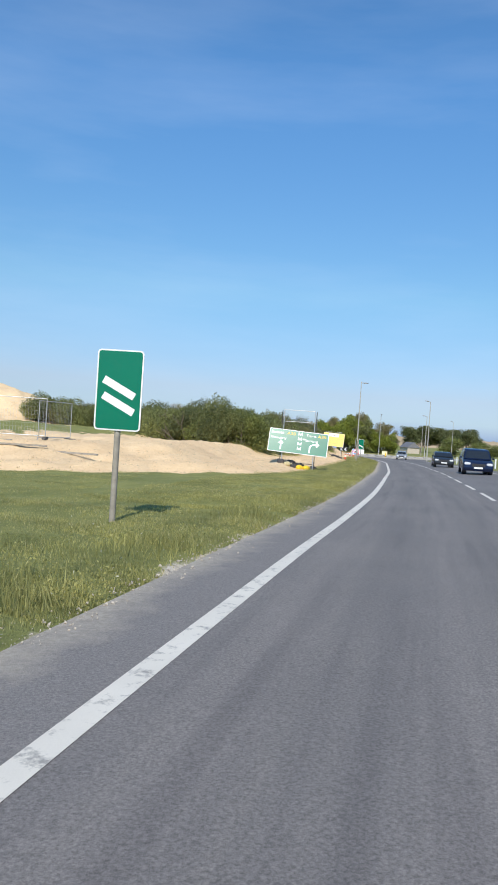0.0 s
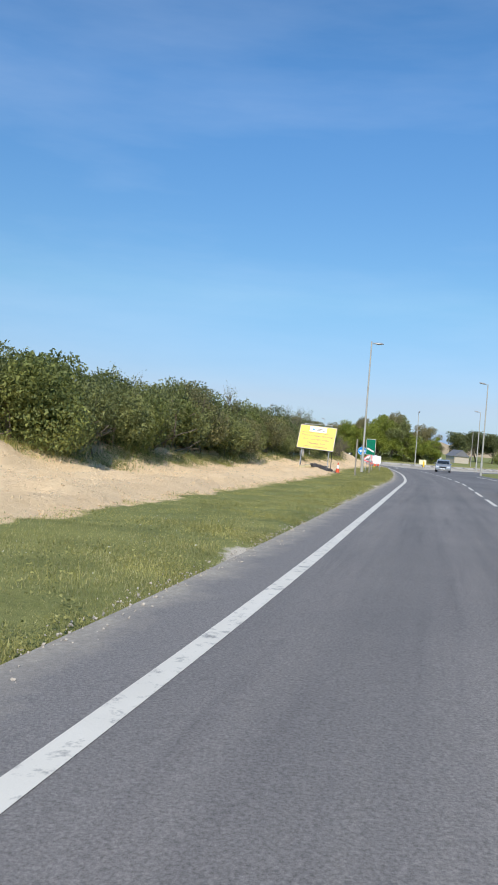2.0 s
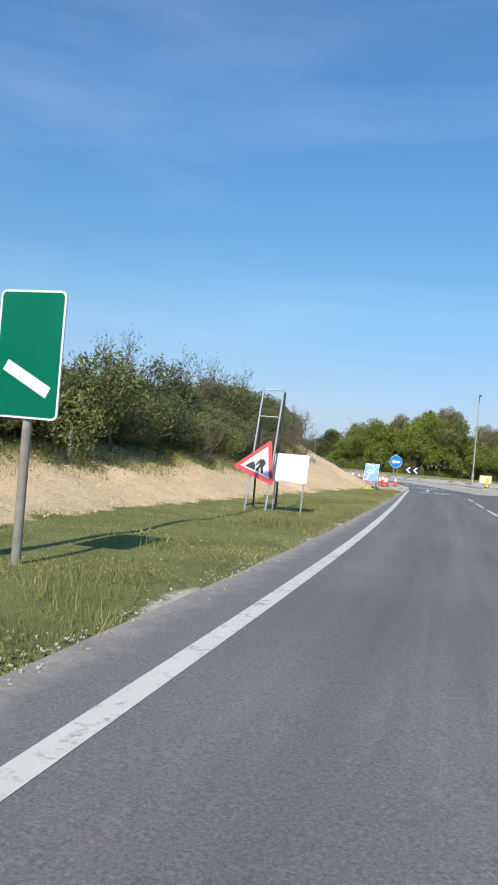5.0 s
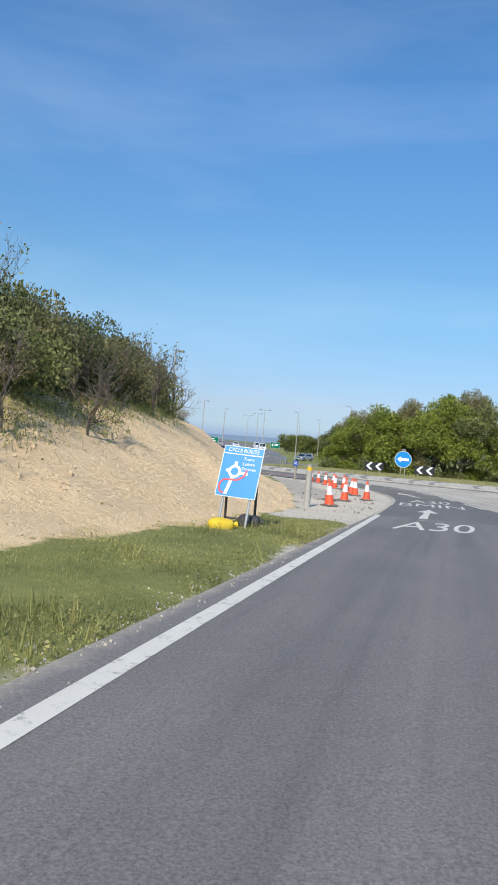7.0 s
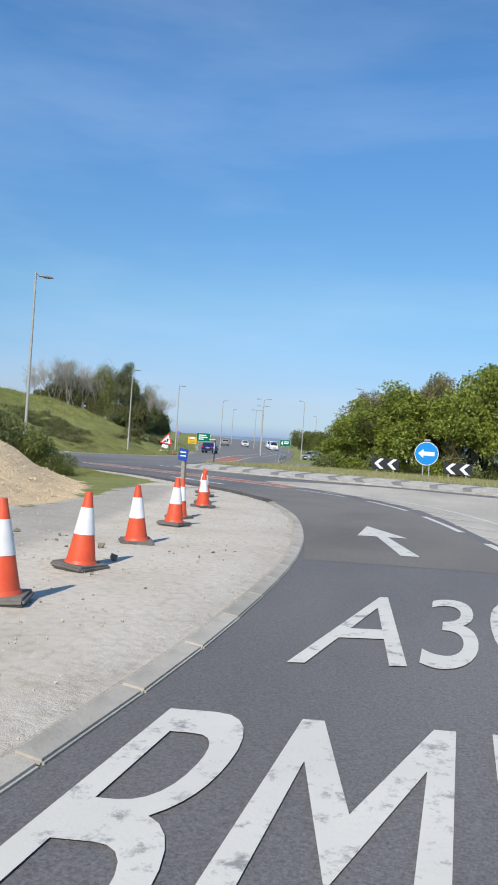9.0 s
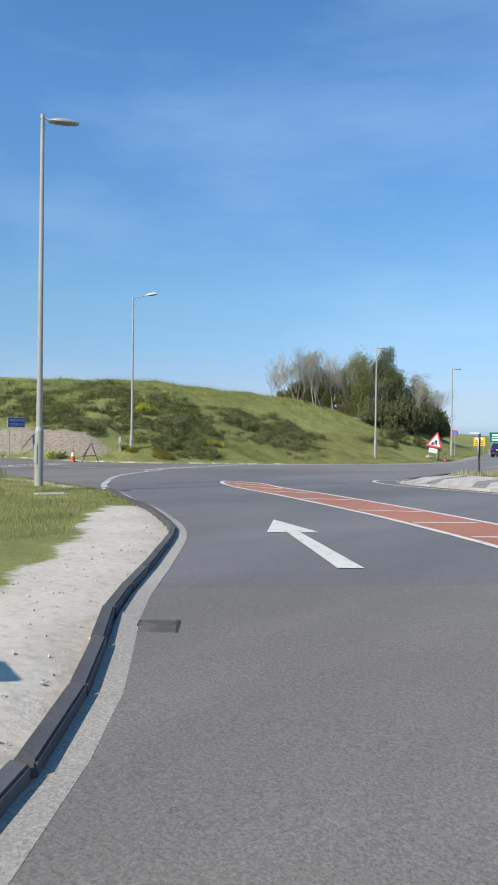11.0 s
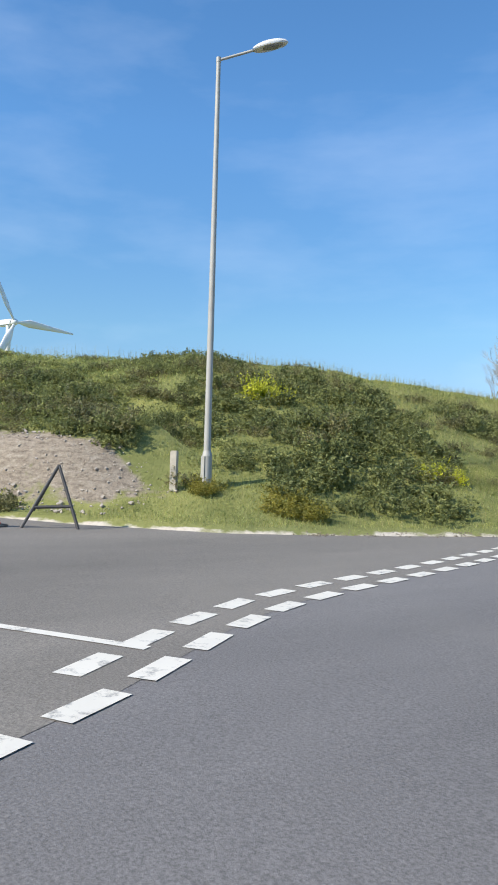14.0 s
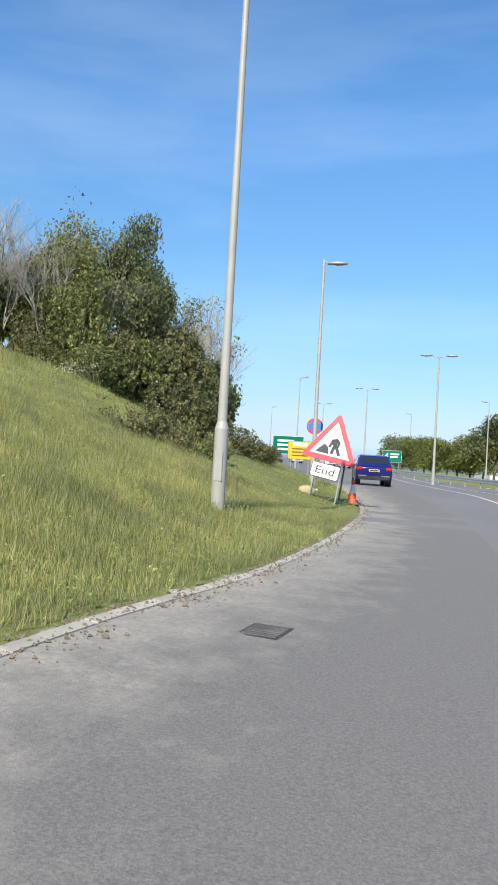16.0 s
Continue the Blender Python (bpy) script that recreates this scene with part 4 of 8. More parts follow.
# ---- street furniture ----
def lamp_column(x, y, height, aim, arm=0.22, lift=0.25, style="flat", label="tall grey steel lamp column with a single lantern", shoe=1.35, z=None):
    """A tapered column with a thicker base compartment, a bracket and a lantern; aim: degrees the bracket points to."""
    ob = thing("street_lamp", pose(x, y, tz(x, y) - 0.05 if z is None else z), label, "street lamp", "street lamps")
    bm = bmesh.new()
    tube(bm, (0, 0, -0.1), (0, 0, shoe), 0.115, 0.115, 16)
    smoothed(part("base_compartment", bm, M["column"], ob))
    bm = bmesh.new()
    tube(bm, (0, 0, shoe), (0, 0, shoe + 0.12), 0.115, 0.08, 16)
    tube(bm, (0, 0, shoe + 0.12), (0, 0, height), 0.08, 0.05, 16)
    smoothed(part("column", bm, M["column"], ob))
    bm = bmesh.new()
    box(bm, 0.0, -0.115, 0.75, 0.13, 0.012, 0.5, 0.004)
    part("inspection_door", bm, M["column"], ob)
    a = radians(aim)
    d = Vector((math.cos(a), math.sin(a), 0))
    tip = d * arm + Vector((0, 0, height + lift))
    lantern_mat = M["lantern_pale"] if style == "round" else M["lantern"]
    bm = bmesh.new()
    tube(bm, (0, 0, height - 0.05), (0, 0, height + 0.06), 0.056, 0.056, 12)
    tube(bm, (0, 0, height), tip, 0.03, 0.028, 10)
    smoothed(part("bracket", bm, M["column"], ob))
    m = Matrix.Translation(tip) @ Matrix.Rotation(a, 4, "Z") @ Matrix.Rotation(-math.atan2(max(lift, 0.0), arm) * 0.8, 4, "Y")
    bm = bmesh.new()
    r = bmesh.ops.create_uvsphere(bm, u_segments=16, v_segments=8, radius=1.0, matrix=m @ Matrix.Translation((0.32, 0, 0.0)) @ Matrix.Diagonal((0.42, 0.16, 0.1 if style == "flat" else 0.13, 1)))
    inv = m.inverted()
    for v in bm.verts:
        q = inv @ v.co
        if q.z < -0.03:
            q.z = -0.03
        v.co = m @ q
    lantern = smoothed(part("lantern", bm, lantern_mat, ob, "grey lantern housing" if style == "flat" else "white lantern housing"))
    bm = bmesh.new()
    bmesh.ops.create_uvsphere(bm, u_segments=14, v_segments=6, radius=1.0, matrix=m @ Matrix.Translation((0.38, 0, -0.03)) @ Matrix.Diagonal((0.24, 0.12, 0.045, 1)))
    smoothed(part("lens", bm, M["lens"], lantern, "clear lamp lens"))
    return ob


lamp_column(14.32, 96.27, 10.1, -5, lift=-0.1, z=-2.1)
lamp_column(3.72, 178.33, 9.65, 48, lift=-0.1, z=-4.0)
lamp_column(-14.2, 198.85, 9.95, 42, 0.85, 0.2, "round", "slim grey lamp column with an upswept bracket and white lantern", 1.0, z=-3.95)
lamp_column(-7.83, 220.03, 9.1, 0, lift=-0.1, z=-4.4)
lamp_column(-8.1, 237.1, 8.9, 0, lift=-0.1, z=-4.5)


def twin_lamp(x, y, height):
    """A column on the central reserve with two lanterns back to back."""
    ob = thing("twin_street_lamp", pose(x, y, tz(x, y) - 0.05), "tall grey lamp column with two opposite lanterns", "street lamp", "twin lamps")
    bm = bmesh.new()
    tube(bm, (0, 0, -0.1), (0, 0, 1.3), 0.12, 0.12, 14)
    tube(bm, (0, 0, 1.3), (0, 0, height), 0.09, 0.055, 14)
    smoothed(part("column", bm, M["column"], ob))
    for s in (-1, 1):
        bm = bmesh.new()
        tube(bm, (0, 0, height - 0.05), (s * 0.55, 0, height + 0.08), 0.032, 0.028, 8)
        smoothed(part("bracket", bm, M["column"], ob))
        bm = bmesh.new()
        bmesh.ops.create_uvsphere(bm, u_segments=14, v_segments=8, radius=1.0, matrix=Matrix.Translation((s * 0.92, 0, height + 0.1)) @ Matrix.Diagonal((0.45, 0.16, 0.09, 1)))
        smoothed(part("lantern", bm, M["lantern"], ob))
    return ob


for q in ((-2.0, 263.5, 9.5), (-8.1, 291.2, 9.5), (-15.5, 318, 9.5)):
    twin_lamp(*q)


# ---- signs ----
def rounded(bm, w, h, t, r, m, seg=4):
    """A plate of thickness t with rounded corners, standing in the local xz plane with its face to -y."""
    pts = []
    for cx, cz, a0 in ((w / 2 - r, h / 2 - r, 0), (-w / 2 + r, h / 2 - r, 90), (-w / 2 + r, -h / 2 + r, 180), (w / 2 - r, -h / 2 + r, 270)):
        for k in range(seg + 1):
            a = radians(a0 + 90 * k / seg)
            pts.append((cx + r * math.cos(a), cz + r * math.sin(a)))
    front = [bm.verts.new(m @ Vector((x, -t / 2, z))) for x, z in pts]
    back = [bm.verts.new(m @ Vector((x, t / 2, z))) for x, z in pts]
    bm.faces.new(front)
    bm.faces.new(back[::-1])
    n = len(pts)
    for i in range(n):
        bm.faces.new((front[i], back[i], back[(i + 1) % n], front[(i + 1) % n]))
    bmesh.ops.recalc_face_normals(bm, faces=bm.faces[:])
    return bm


def plate(parent, name, w, h, mat, m, t=0.02, r=0.04, label=""):
    return part(name, rounded(bmesh.new(), w, h, t, r, m), mat, parent, label)


def words(parent, text, height, mat, m, x=0.0, z=0.0, align="left", width=None, y=-0.019):
    """Lettering on a sign's face; height of a capital, x and z of its baseline."""
    me, lo, hi = letters(text, height / 0.7, mat)
    k = 1.0 if width is None else width / (hi - lo)
    shift = -lo if align == "left" else -(lo + hi) / 2
    for v in me.vertices:
        v.co = m @ Vector((x + (v.co.x + shift) * k, y, z + v.co.y))
    ob = new("lettering", me)
    ob.parent = parent
    return ob


def flat_shape(parent, name, pts, mat, m, y=-0.018):
    bm = bmesh.new()
    f = bm.faces.new([bm.verts.new(m @ Vector((x, y, z))) for x, z in pts])
    f.normal_update()
    if f.normal.dot(m.to_3x3() @ Vector((0, -1, 0))) < 0:
        f.normal_flip()
    bmesh.ops.triangulate(bm, faces=[f])
    return part(name, bm, mat, parent)


def disc(parent, name, r, mat, m, y=-0.018, t=0.0, inner=0.0):
    bm = bmesh.new()
    n = 32
    o = [bm.verts.new(m @ Vector((r * math.cos(k * math.tau / n), y, r * math.sin(k * math.tau / n)))) for k in range(n)]
    if inner:
        i = [bm.verts.new(m @ Vector((inner * math.cos(k * math.tau / n), y, inner * math.sin(k * math.tau / n)))) for k in range(n)]
        for k in range(n):
            bm.faces.new((o[k], o[(k + 1) % n], i[(k + 1) % n], i[k]))
    else:
        bm.faces.new(o)
        if t:
            g = bmesh.ops.extrude_face_region(bm, geom=bm.faces[:])
            bmesh.ops.translate(bm, verts=[v for v in g["geom"] if isinstance(v, bmesh.types.BMVert)], vec=m.to_3x3() @ Vector((0, t, 0)))
    bmesh.ops.recalc_face_normals(bm, faces=bm.faces[:])
    return part(name, bm, mat, parent)


def bar(a, b, w):
    """Corners of a straight stroke from a to b."""
    a, b = Vector(a), Vector(b)
    d = (b - a).normalized()
    e = Vector((-d.y, d.x)) * w / 2
    return [tuple(a + e), tuple(b + e), tuple(b - e), tuple(a - e)]


def countdown_sign(x, y, bars, yaw, w=0.74, h=1.27, top=2.72):
    ob = thing("countdown_sign", pose(x, y, tz(x, y), 0, 0, yaw), f"green countdown marker with {'two white bars' if bars == 2 else 'one white bar'} on wooden post", "road sign", "countdown markers")
    bm = bmesh.new()
    tube(bm, (0, 0.06, -0.2), (0, 0.06, top - 0.2), 0.05, 0.047, 10)
    smoothed(part("post", bm, M["wood_pole"], ob, "weathered wooden post"))
    m = Matrix.Translation((0, 0, top - h / 2))
    plate(ob, "border", w, h, M["sign_white"], m, 0.016, 0.06)
    plate(ob, "panel", w - 0.045, h - 0.045, M["sign_green"], Matrix.Translation((0, -0.004, top - h / 2)), 0.016, 0.045)
    for k in range(bars):
        c = -0.12 - 0.25 * (bars - 1) / 2 + 0.25 * k + (0.03 if bars == 2 else -0.12)
        flat_shape(ob, "slanted_bar", bar((-0.25, c + 0.13), (0.25, c - 0.13), 0.12), M["sign_white"], m, -0.016)
    for s in (-0.35, 0.35):
        bm = bmesh.new()
        box(bm, 0, 0.035, top - h / 2 + s, 0.25, 0.03, 0.04, 0.004)
        part("clip", bm, M["steel"], ob)
    return ob


countdown_sign(-2.09, 11.42, 2, -4)
countdown_sign(14.98, 97.12, 1, -8)


def sandbag(x, y, mat, yaw=0.0, label="", size=(0.5, 0.34, 0.24), seed=0):
    """A filled bag, sagging on the ground, with a gathered end."""
    ob = thing("sandbag", pose(x, y, tz(x, y) - 0.02, 0, 0, yaw), label, "sandbag", "sandbags")
    bm = bmesh.new()
    bmesh.ops.create_uvsphere(bm, u_segments=20, v_segments=12, radius=0.5)
    rnd = random.Random(seed)
    ph = rnd.random() * 6
    for v in bm.verts:
        c = v.co
        k = [abs(q * 2) ** 0.6 * (1 if q > 0 else -1) / 2 for q in c]
        w = 1 + 0.07 * math.sin(k[0] * 9 + ph) + 0.05 * math.sin(k[1] * 13 + ph)
        v.co = (k[0] * size[0], k[1] * size[1] * w, max(0, (k[2] + 0.42)) * size[2] * w)
    smoothed(part("bag", bm, mat, ob), 180)
    bm = bmesh.new()
    tube(bm, (size[0] / 2 - 0.02, 0, size[2] * 0.42), (size[0] / 2 + 0.07, 0.01, size[2] * 0.5), 0.03, 0.055, 8)
    part("tied_neck", bm, mat, ob)
    return ob


def frame_sign(name, x, y, yaw, w, h, z_low, lean, tilt, label, extra=0.25, span=0.62, dark_back=True):
    """A temporary sign: front rails that lean back, upright rear legs, cross bars. Returns the thing and the face's pose."""
    base = tz(x, y)
    ob = thing(name, pose(x, y, base, 0, 0, yaw), label, "road sign")
    low = z_low - base
    t = math.tan(radians(lean))
    top = (h + extra) * math.cos(radians(lean)) + low
    inv = ob.matrix_world.inverted()

    def foot(px, py):
        q = ob.matrix_world @ Vector((px, py, 0))
        return (inv @ Vector((q.x, q.y, tz(q.x, q.y) - 0.04))).z

    for s in (-1, 1):
        px = s * w * span / 2
        bm = bmesh.new()
        f = foot(px, -low * t)
        tube(bm, (px, -low * t, f), (px, (top - low) * t, top), 0.024, 0.024, 8)
        part("front_rail", bm, M["steel"], ob)
        bm = bmesh.new()
        q = px * 1.12
        tube(bm, (q, (top - low) * t + 0.02, foot(q, (top - low) * t + 0.02)), (q, (top - low) * t + 0.02, top - 0.06), 0.026, 0.026, 8)
        part("rear_leg", bm, M["steel_dark"], ob, "dark rear leg")
        bm = bmesh.new()
        tube(bm, (px, -low * t * 0.55, foot(px, 0) + 0.14), (q, (top - low) * t, foot(q, (top - low) * t) + 0.14), 0.018, 0.018, 8)
        part("side_stay", bm, M["steel_dark"], ob)
    for k, f in enumerate((top - 0.02, low + h * 0.5, top - extra * 0.55 if extra > 0.5 else low + 0.2)):
        bm = bmesh.new()
        tube(bm, (-w * span / 2, (f - low) * t + 0.01, f), (w * span / 2, (f - low) * t + 0.01, f), 0.016, 0.016, 8)
        part("cross_bar", bm, M["steel"], ob)
    bm = bmesh.new()
    yb = (top - low) * t
    tube(bm, (-w * span / 2, yb, foot(0, yb) + 0.16), (w * span / 2, yb, foot(0, yb) + 0.16), 0.02, 0.02, 8)
    part("rear_bar", bm, M["steel_dark"], ob)
    m = Matrix.Translation((0, -0.045, low)) @ Matrix.Rotation(-radians(lean), 4, "X") @ Matrix.Translation((0, 0, h / 2)) @ Matrix.Rotation(radians(tilt), 4, "Y")
    return ob, m


# the big direction sign
SX, SY = 2.92, 43.15
ob, m = frame_sign("direction_sign", SX, SY, -3, 3.55, 1.42, -0.22, 16, 3.6, "green temporary direction sign with white lettering on a steel frame", 1.3, 0.52)
plate(ob, "border", 3.55, 1.42, M["sign_white"], m, 0.02, 0.06)
plate(ob, "panel", 3.48, 1.35, M["sign_green"], m @ Matrix.Translation((0, -0.005, 0)), 0.02, 0.04)
words(ob, "Bodmin", 0.175, M["sign_white"], m, -1.66, 0.40)
words(ob, "A30", 0.175, M["sign_gold"], m, -0.72, 0.40, width=0.52)
words(ob, "Newquay", 0.175, M["sign_white"], m, -1.66, 0.08)
words(ob, "Truro", 0.175, M["sign_white"], m, 0.42, 0.40)
words(ob, "A39", 0.175, M["sign_gold"], m, 1.12, 0.40, width=0.5)
words(ob, "Services", 0.165, M["sign_white"], m, 0.40, 0.10)
flat_shape(ob, "arrow_shaft", bar((-1.02, -0.55), (-1.02, -0.12), 0.085), M["sign_white"], m, -0.019)
flat_shape(ob, "arrow_head", [(-1.02, 0.04), (-0.86, -0.15), (-0.93, -0.2), (-1.02, -0.1), (-1.11, -0.2), (-1.18, -0.15)], M["sign_white"], m, -0.0195)
bend = [(0.75, -0.58), (0.75, -0.3)] + [(0.75 + 0.22 * (1 - math.cos(radians(a))), -0.3 + 0.22 * math.sin(radians(a))) for a in range(15, 91, 15)] + [(1.12, -0.08)]
wide = [(0.665, -0.58), (0.665, -0.3)] + [(0.665 + 0.305 * (1 - math.cos(radians(a))), -0.3 + 0.305 * math.sin(radians(a))) for a in range(15, 91, 15)] + [(1.12, 0.005)]
flat_shape(ob, "arrow_shaft", wide + bend[::-1], M["sign_white"], m, -0.019)
flat_shape(ob, "arrow_head", [(1.28, -0.04), (1.1, 0.13), (1.04, 0.08), (1.14, -0.04), (1.04, -0.15), (1.1, -0.2)], M["sign_white"], m, -0.0195)
for k in range(4):
    z = 0.52 - 0.3 * k
    x0 = -0.02
    for px in (x0, x0 + 0.2):
        flat_shape(ob, "lane_mark", bar((px, z - 0.1), (px, z + 0.1), 0.04), M["sign_white"], m, -0.019)
    flat_shape(ob, "lane_mark", [(x0, z + 0.1), (x0 + 0.1, z - 0.02), (x0 + 0.2, z + 0.1), (x0 + 0.2, z + 0.02), (x0 + 0.1, z - 0.1), (x0, z + 0.02)], M["sign_white"], m, -0.0195)
disc(ob, "round_mark", 0.055, M["sign_white"], m @ Matrix.Translation((0.32, 0, 0.22)), -0.0195)
for k, (dx, dy, c, n) in enumerate(((-1.0, -0.55, "bag_black", "black"), (-0.62, -0.6, "bag_tan", "sandy"), (-0.22, -0.62, "bag_black", "black"), (0.1, -0.7, "bag_yellow", "yellow"), (0.5, -0.72, "bag_yellow", "yellow"),
                                    (-0.35, 0.75, "bag_black", "black"), (0.2, 0.8, "bag_black", "black"), (0.62, 0.78, "bag_tan", "sandy"), (1.0, 0.78, "bag_black", "black"))):
    sandbag(SX + dx, SY + dy, M[c], 10 * k % 50, f"{n} filled sandbag on bare earth at a sign's feet", (0.42, 0.32, 0.26), k)

# the yellow works sign
ob, m = frame_sign("works_sign", 10.4, 89.85, -9, 2.6, 1.78, -0.58, 23, 3.2, "yellow temporary works sign with dark lettering on a steel frame", 0.16, 0.74)
plate(ob, "border", 2.6, 1.78, M["sign_back"], m, 0.02, 0.04)
plate(ob, "panel", 2.54, 1.72, M["sign_yellow"], m @ Matrix.Translation((0, -0.005, 0)), 0.02, 0.03)
plate(ob, "white_panel", 1.2, 0.4, M["sign_white"], m @ Matrix.Translation((0, -0.014, 0.62)), 0.006, 0.01)
flat_shape(ob, "emblem", [(-0.42, 0.52), (-0.2, 0.52), (-0.25, 0.6), (-0.3, 0.68), (-0.36, 0.72), (-0.38, 0.6)], M["sign_blue"], m, -0.02)
for z, a, b in ((0.66, -0.12, 0.32), (0.55, -0.12, 0.5)):
    flat_shape(ob, "plain_bar", bar((a, z), (b, z), 0.06), M["sign_grey"], m, -0.02)
flat_shape(ob, "rule", bar((-1.1, 0.33), (1.1, 0.33), 0.022), M["sign_grey"], m, -0.019)
for text, z, wd in (("You're now leaving", 0.07, 2.25), ("our works area.", -0.21, 1.85), ("Thanks for", -0.52, 1.3), ("your patience", -0.76, 1.7)):
    words(ob, text, 0.145, M["sign_grey"], m, 0, z, "mid", wd)
for k, (dx, dy, c, n) in enumerate(((-0.85, -0.6, "bag_tan", "sandy"), (-0.45, -0.58, "bag_tan", "sandy"), (0.0, -0.55, "bag_black", "black"), (0.34, -0.6, "bag_black", "black"), (0.7, -0.6, "bag_black", "black"),
                                    (-0.1, 0.9, "bag_black", "black"), (0.3, 0.92, "bag_black", "black"), (0.72, 0.95, "bag_black", "black"), (1.1, 0.95, "bag_black", "black"))):
    sandbag(10.4 + dx, 89.85 + dy, M[c], 13 * k % 40, f"{n} filled sandbag on bare earth at a sign's feet", (0.46, 0.36, 0.26), k + 20)

# the blue cycle-route sign
ob, m = frame_sign("cycle_route_sign", 19.12, 131.3, -6, 0.78, 0.98, -2.56, 18, 2.0, "blue temporary cycle route sign with a white roundabout plan", 0.0, 0.66)
plate(ob, "border", 0.78, 0.98, M["sign_white"], m, 0.016, 0.02)
plate(ob, "panel", 0.755, 0.955, M["sign_blue"], m @ Matrix.Translation((0, -0.004, 0)), 0.016, 0.015)
flat_shape(ob, "rule", bar((-0.375, 0.335), (0.375, 0.335), 0.016), M["sign_white"], m, -0.0155)
words(ob, "CYCLE ROUTE", 0.075, M["sign_white"], m, 0, 0.375, "mid", 0.6, y=-0.0155)
for text, z in (("Truro", 0.23), ("Ladock", 0.135), ("Services", 0.04)):
    words(ob, text, 0.058, M["sign_white"], m, 0.03, z, y=-0.0155)
c = m @ Matrix.Translation((-0.1, 0, 0.0))
disc(ob, "roundabout_ring", 0.125, M["sign_white"], c, -0.0155, inner=0.075)
for a, b in (((-0.1, 0.11), (-0.1, 0.19)), ((-0.22, 0.0), (-0.27, 0.02)), ((0.02, -0.02), (0.16, -0.03)), ((-0.12, -0.1), (-0.2, -0.45))):
    flat_shape(ob, "road_stroke", bar(a, b, 0.06), M["sign_white"], m, -0.0155)
loop = [(-0.24 - 0.1 * math.sin(radians(a)), -0.3 + 0.13 * math.cos(radians(a))) for a in range(0, 181, 20)]
for p, q in zip(loop + [], loop[1:]):
    flat_shape(ob, "cycle_stroke", bar(p, q, 0.035), M["sign_red"], m, -0.017)
for p, q in (((-0.24, -0.17), (-0.02, -0.16)), ((-0.02, -0.16), (0.1, -0.08)), ((0.1, -0.08), (0.13, 0.04))):
    flat_shape(ob, "cycle_stroke", bar(p, q, 0.035), M["sign_red"], m, -0.017)
sandbag(19.0, 130.7, M["bag_yellow"], 25, "yellow sandbag in the grass by a sign", (0.46, 0.34, 0.22), 41)
sandbag(19.35, 131.55, M["bag_black"], 5, "black sandbag in the grass by a sign", (0.42, 0.34, 0.24), 42)


# triangular works sign
def works_triangle(x, y, yaw, side, z_low, lean, label, plate_text="", tall=0.0):
    ob, m0 = frame_sign("works_triangle_sign", x, y, yaw, side * 0.9, side * 0.866, z_low, lean, 4 if plate_text else 20, label, tall, 0.5)
    m = m0 @ Matrix.Translation((0, 0, -side * 0.433))
    h = side * 0.866

    def tri(s, dz):
        return [(-side / 2 * s, dz), (side / 2 * s, dz), (0, dz + h * s)]

    bm = bmesh.new()
    f = bm.faces.new([bm.verts.new(m @ Vector((px, 0, pz))) for px, pz in tri(1, 0)])
    r = bmesh.ops.extrude_face_region(bm, geom=[f])
    bmesh.ops.translate(bm, verts=[v for v in r["geom"] if isinstance(v, bmesh.types.BMVert)], vec=m.to_3x3() @ Vector((0, -0.012, 0)))
    ed = [e for e in bm.edges if abs((e.verts[0].co - e.verts[1].co).length - 0.012) < 0.002]
    bmesh.ops.bevel(bm, geom=ed, offset=side * 0.035, segments=3, affect="EDGES")
    bmesh.ops.recalc_face_normals(bm, faces=bm.faces[:])
    part("border", bm, M["sign_red"], ob, "red triangular border")
    flat_shape(ob, "panel", tri(0.7, h * 0.11), M["sign_white"], m, -0.016)
    flat_shape(ob, "heap_symbol", [(-0.26 * side, h * 0.14), (-0.02 * side, h * 0.14), (-0.05 * side, h * 0.27), (-0.13 * side, h * 0.33), (-0.2 * side, h * 0.24)], M["sign_black"], m, -0.018)
    for a, b, wd in (((0.02, 0.42), (0.05, 0.32), 0.1), ((0.05, 0.33), (0.02, 0.14), 0.055), ((0.06, 0.32), (0.16, 0.14), 0.055), ((0.04, 0.43), (0.12, 0.36), 0.045), ((0.12, 0.37), (0.1, 0.27), 0.04), ((0.0, 0.4), (-0.04, 0.25), 0.04)):
        flat_shape(ob, "plain_symbol", bar((a[0] * side, a[1] * h * 1.1), (b[0] * side, b[1] * h * 1.1), wd * side), M["sign_black"], m, -0.0175)
    if plate_text:
        q = m @ Matrix.Translation((0, 0.0, -0.3))
        plate(ob, "supplementary_border", 0.86, 0.44, M["sign_black"], q, 0.014, 0.05)
        plate(ob, "supplementary_plate", 0.82, 0.40, M["sign_white"], q @ Matrix.Translation((0, -0.004, 0)), 0.014, 0.04)
        words(ob, plate_text, 0.22, M["sign_black"], q, 0, -0.1, "mid", 0.56, -0.013)
    return ob


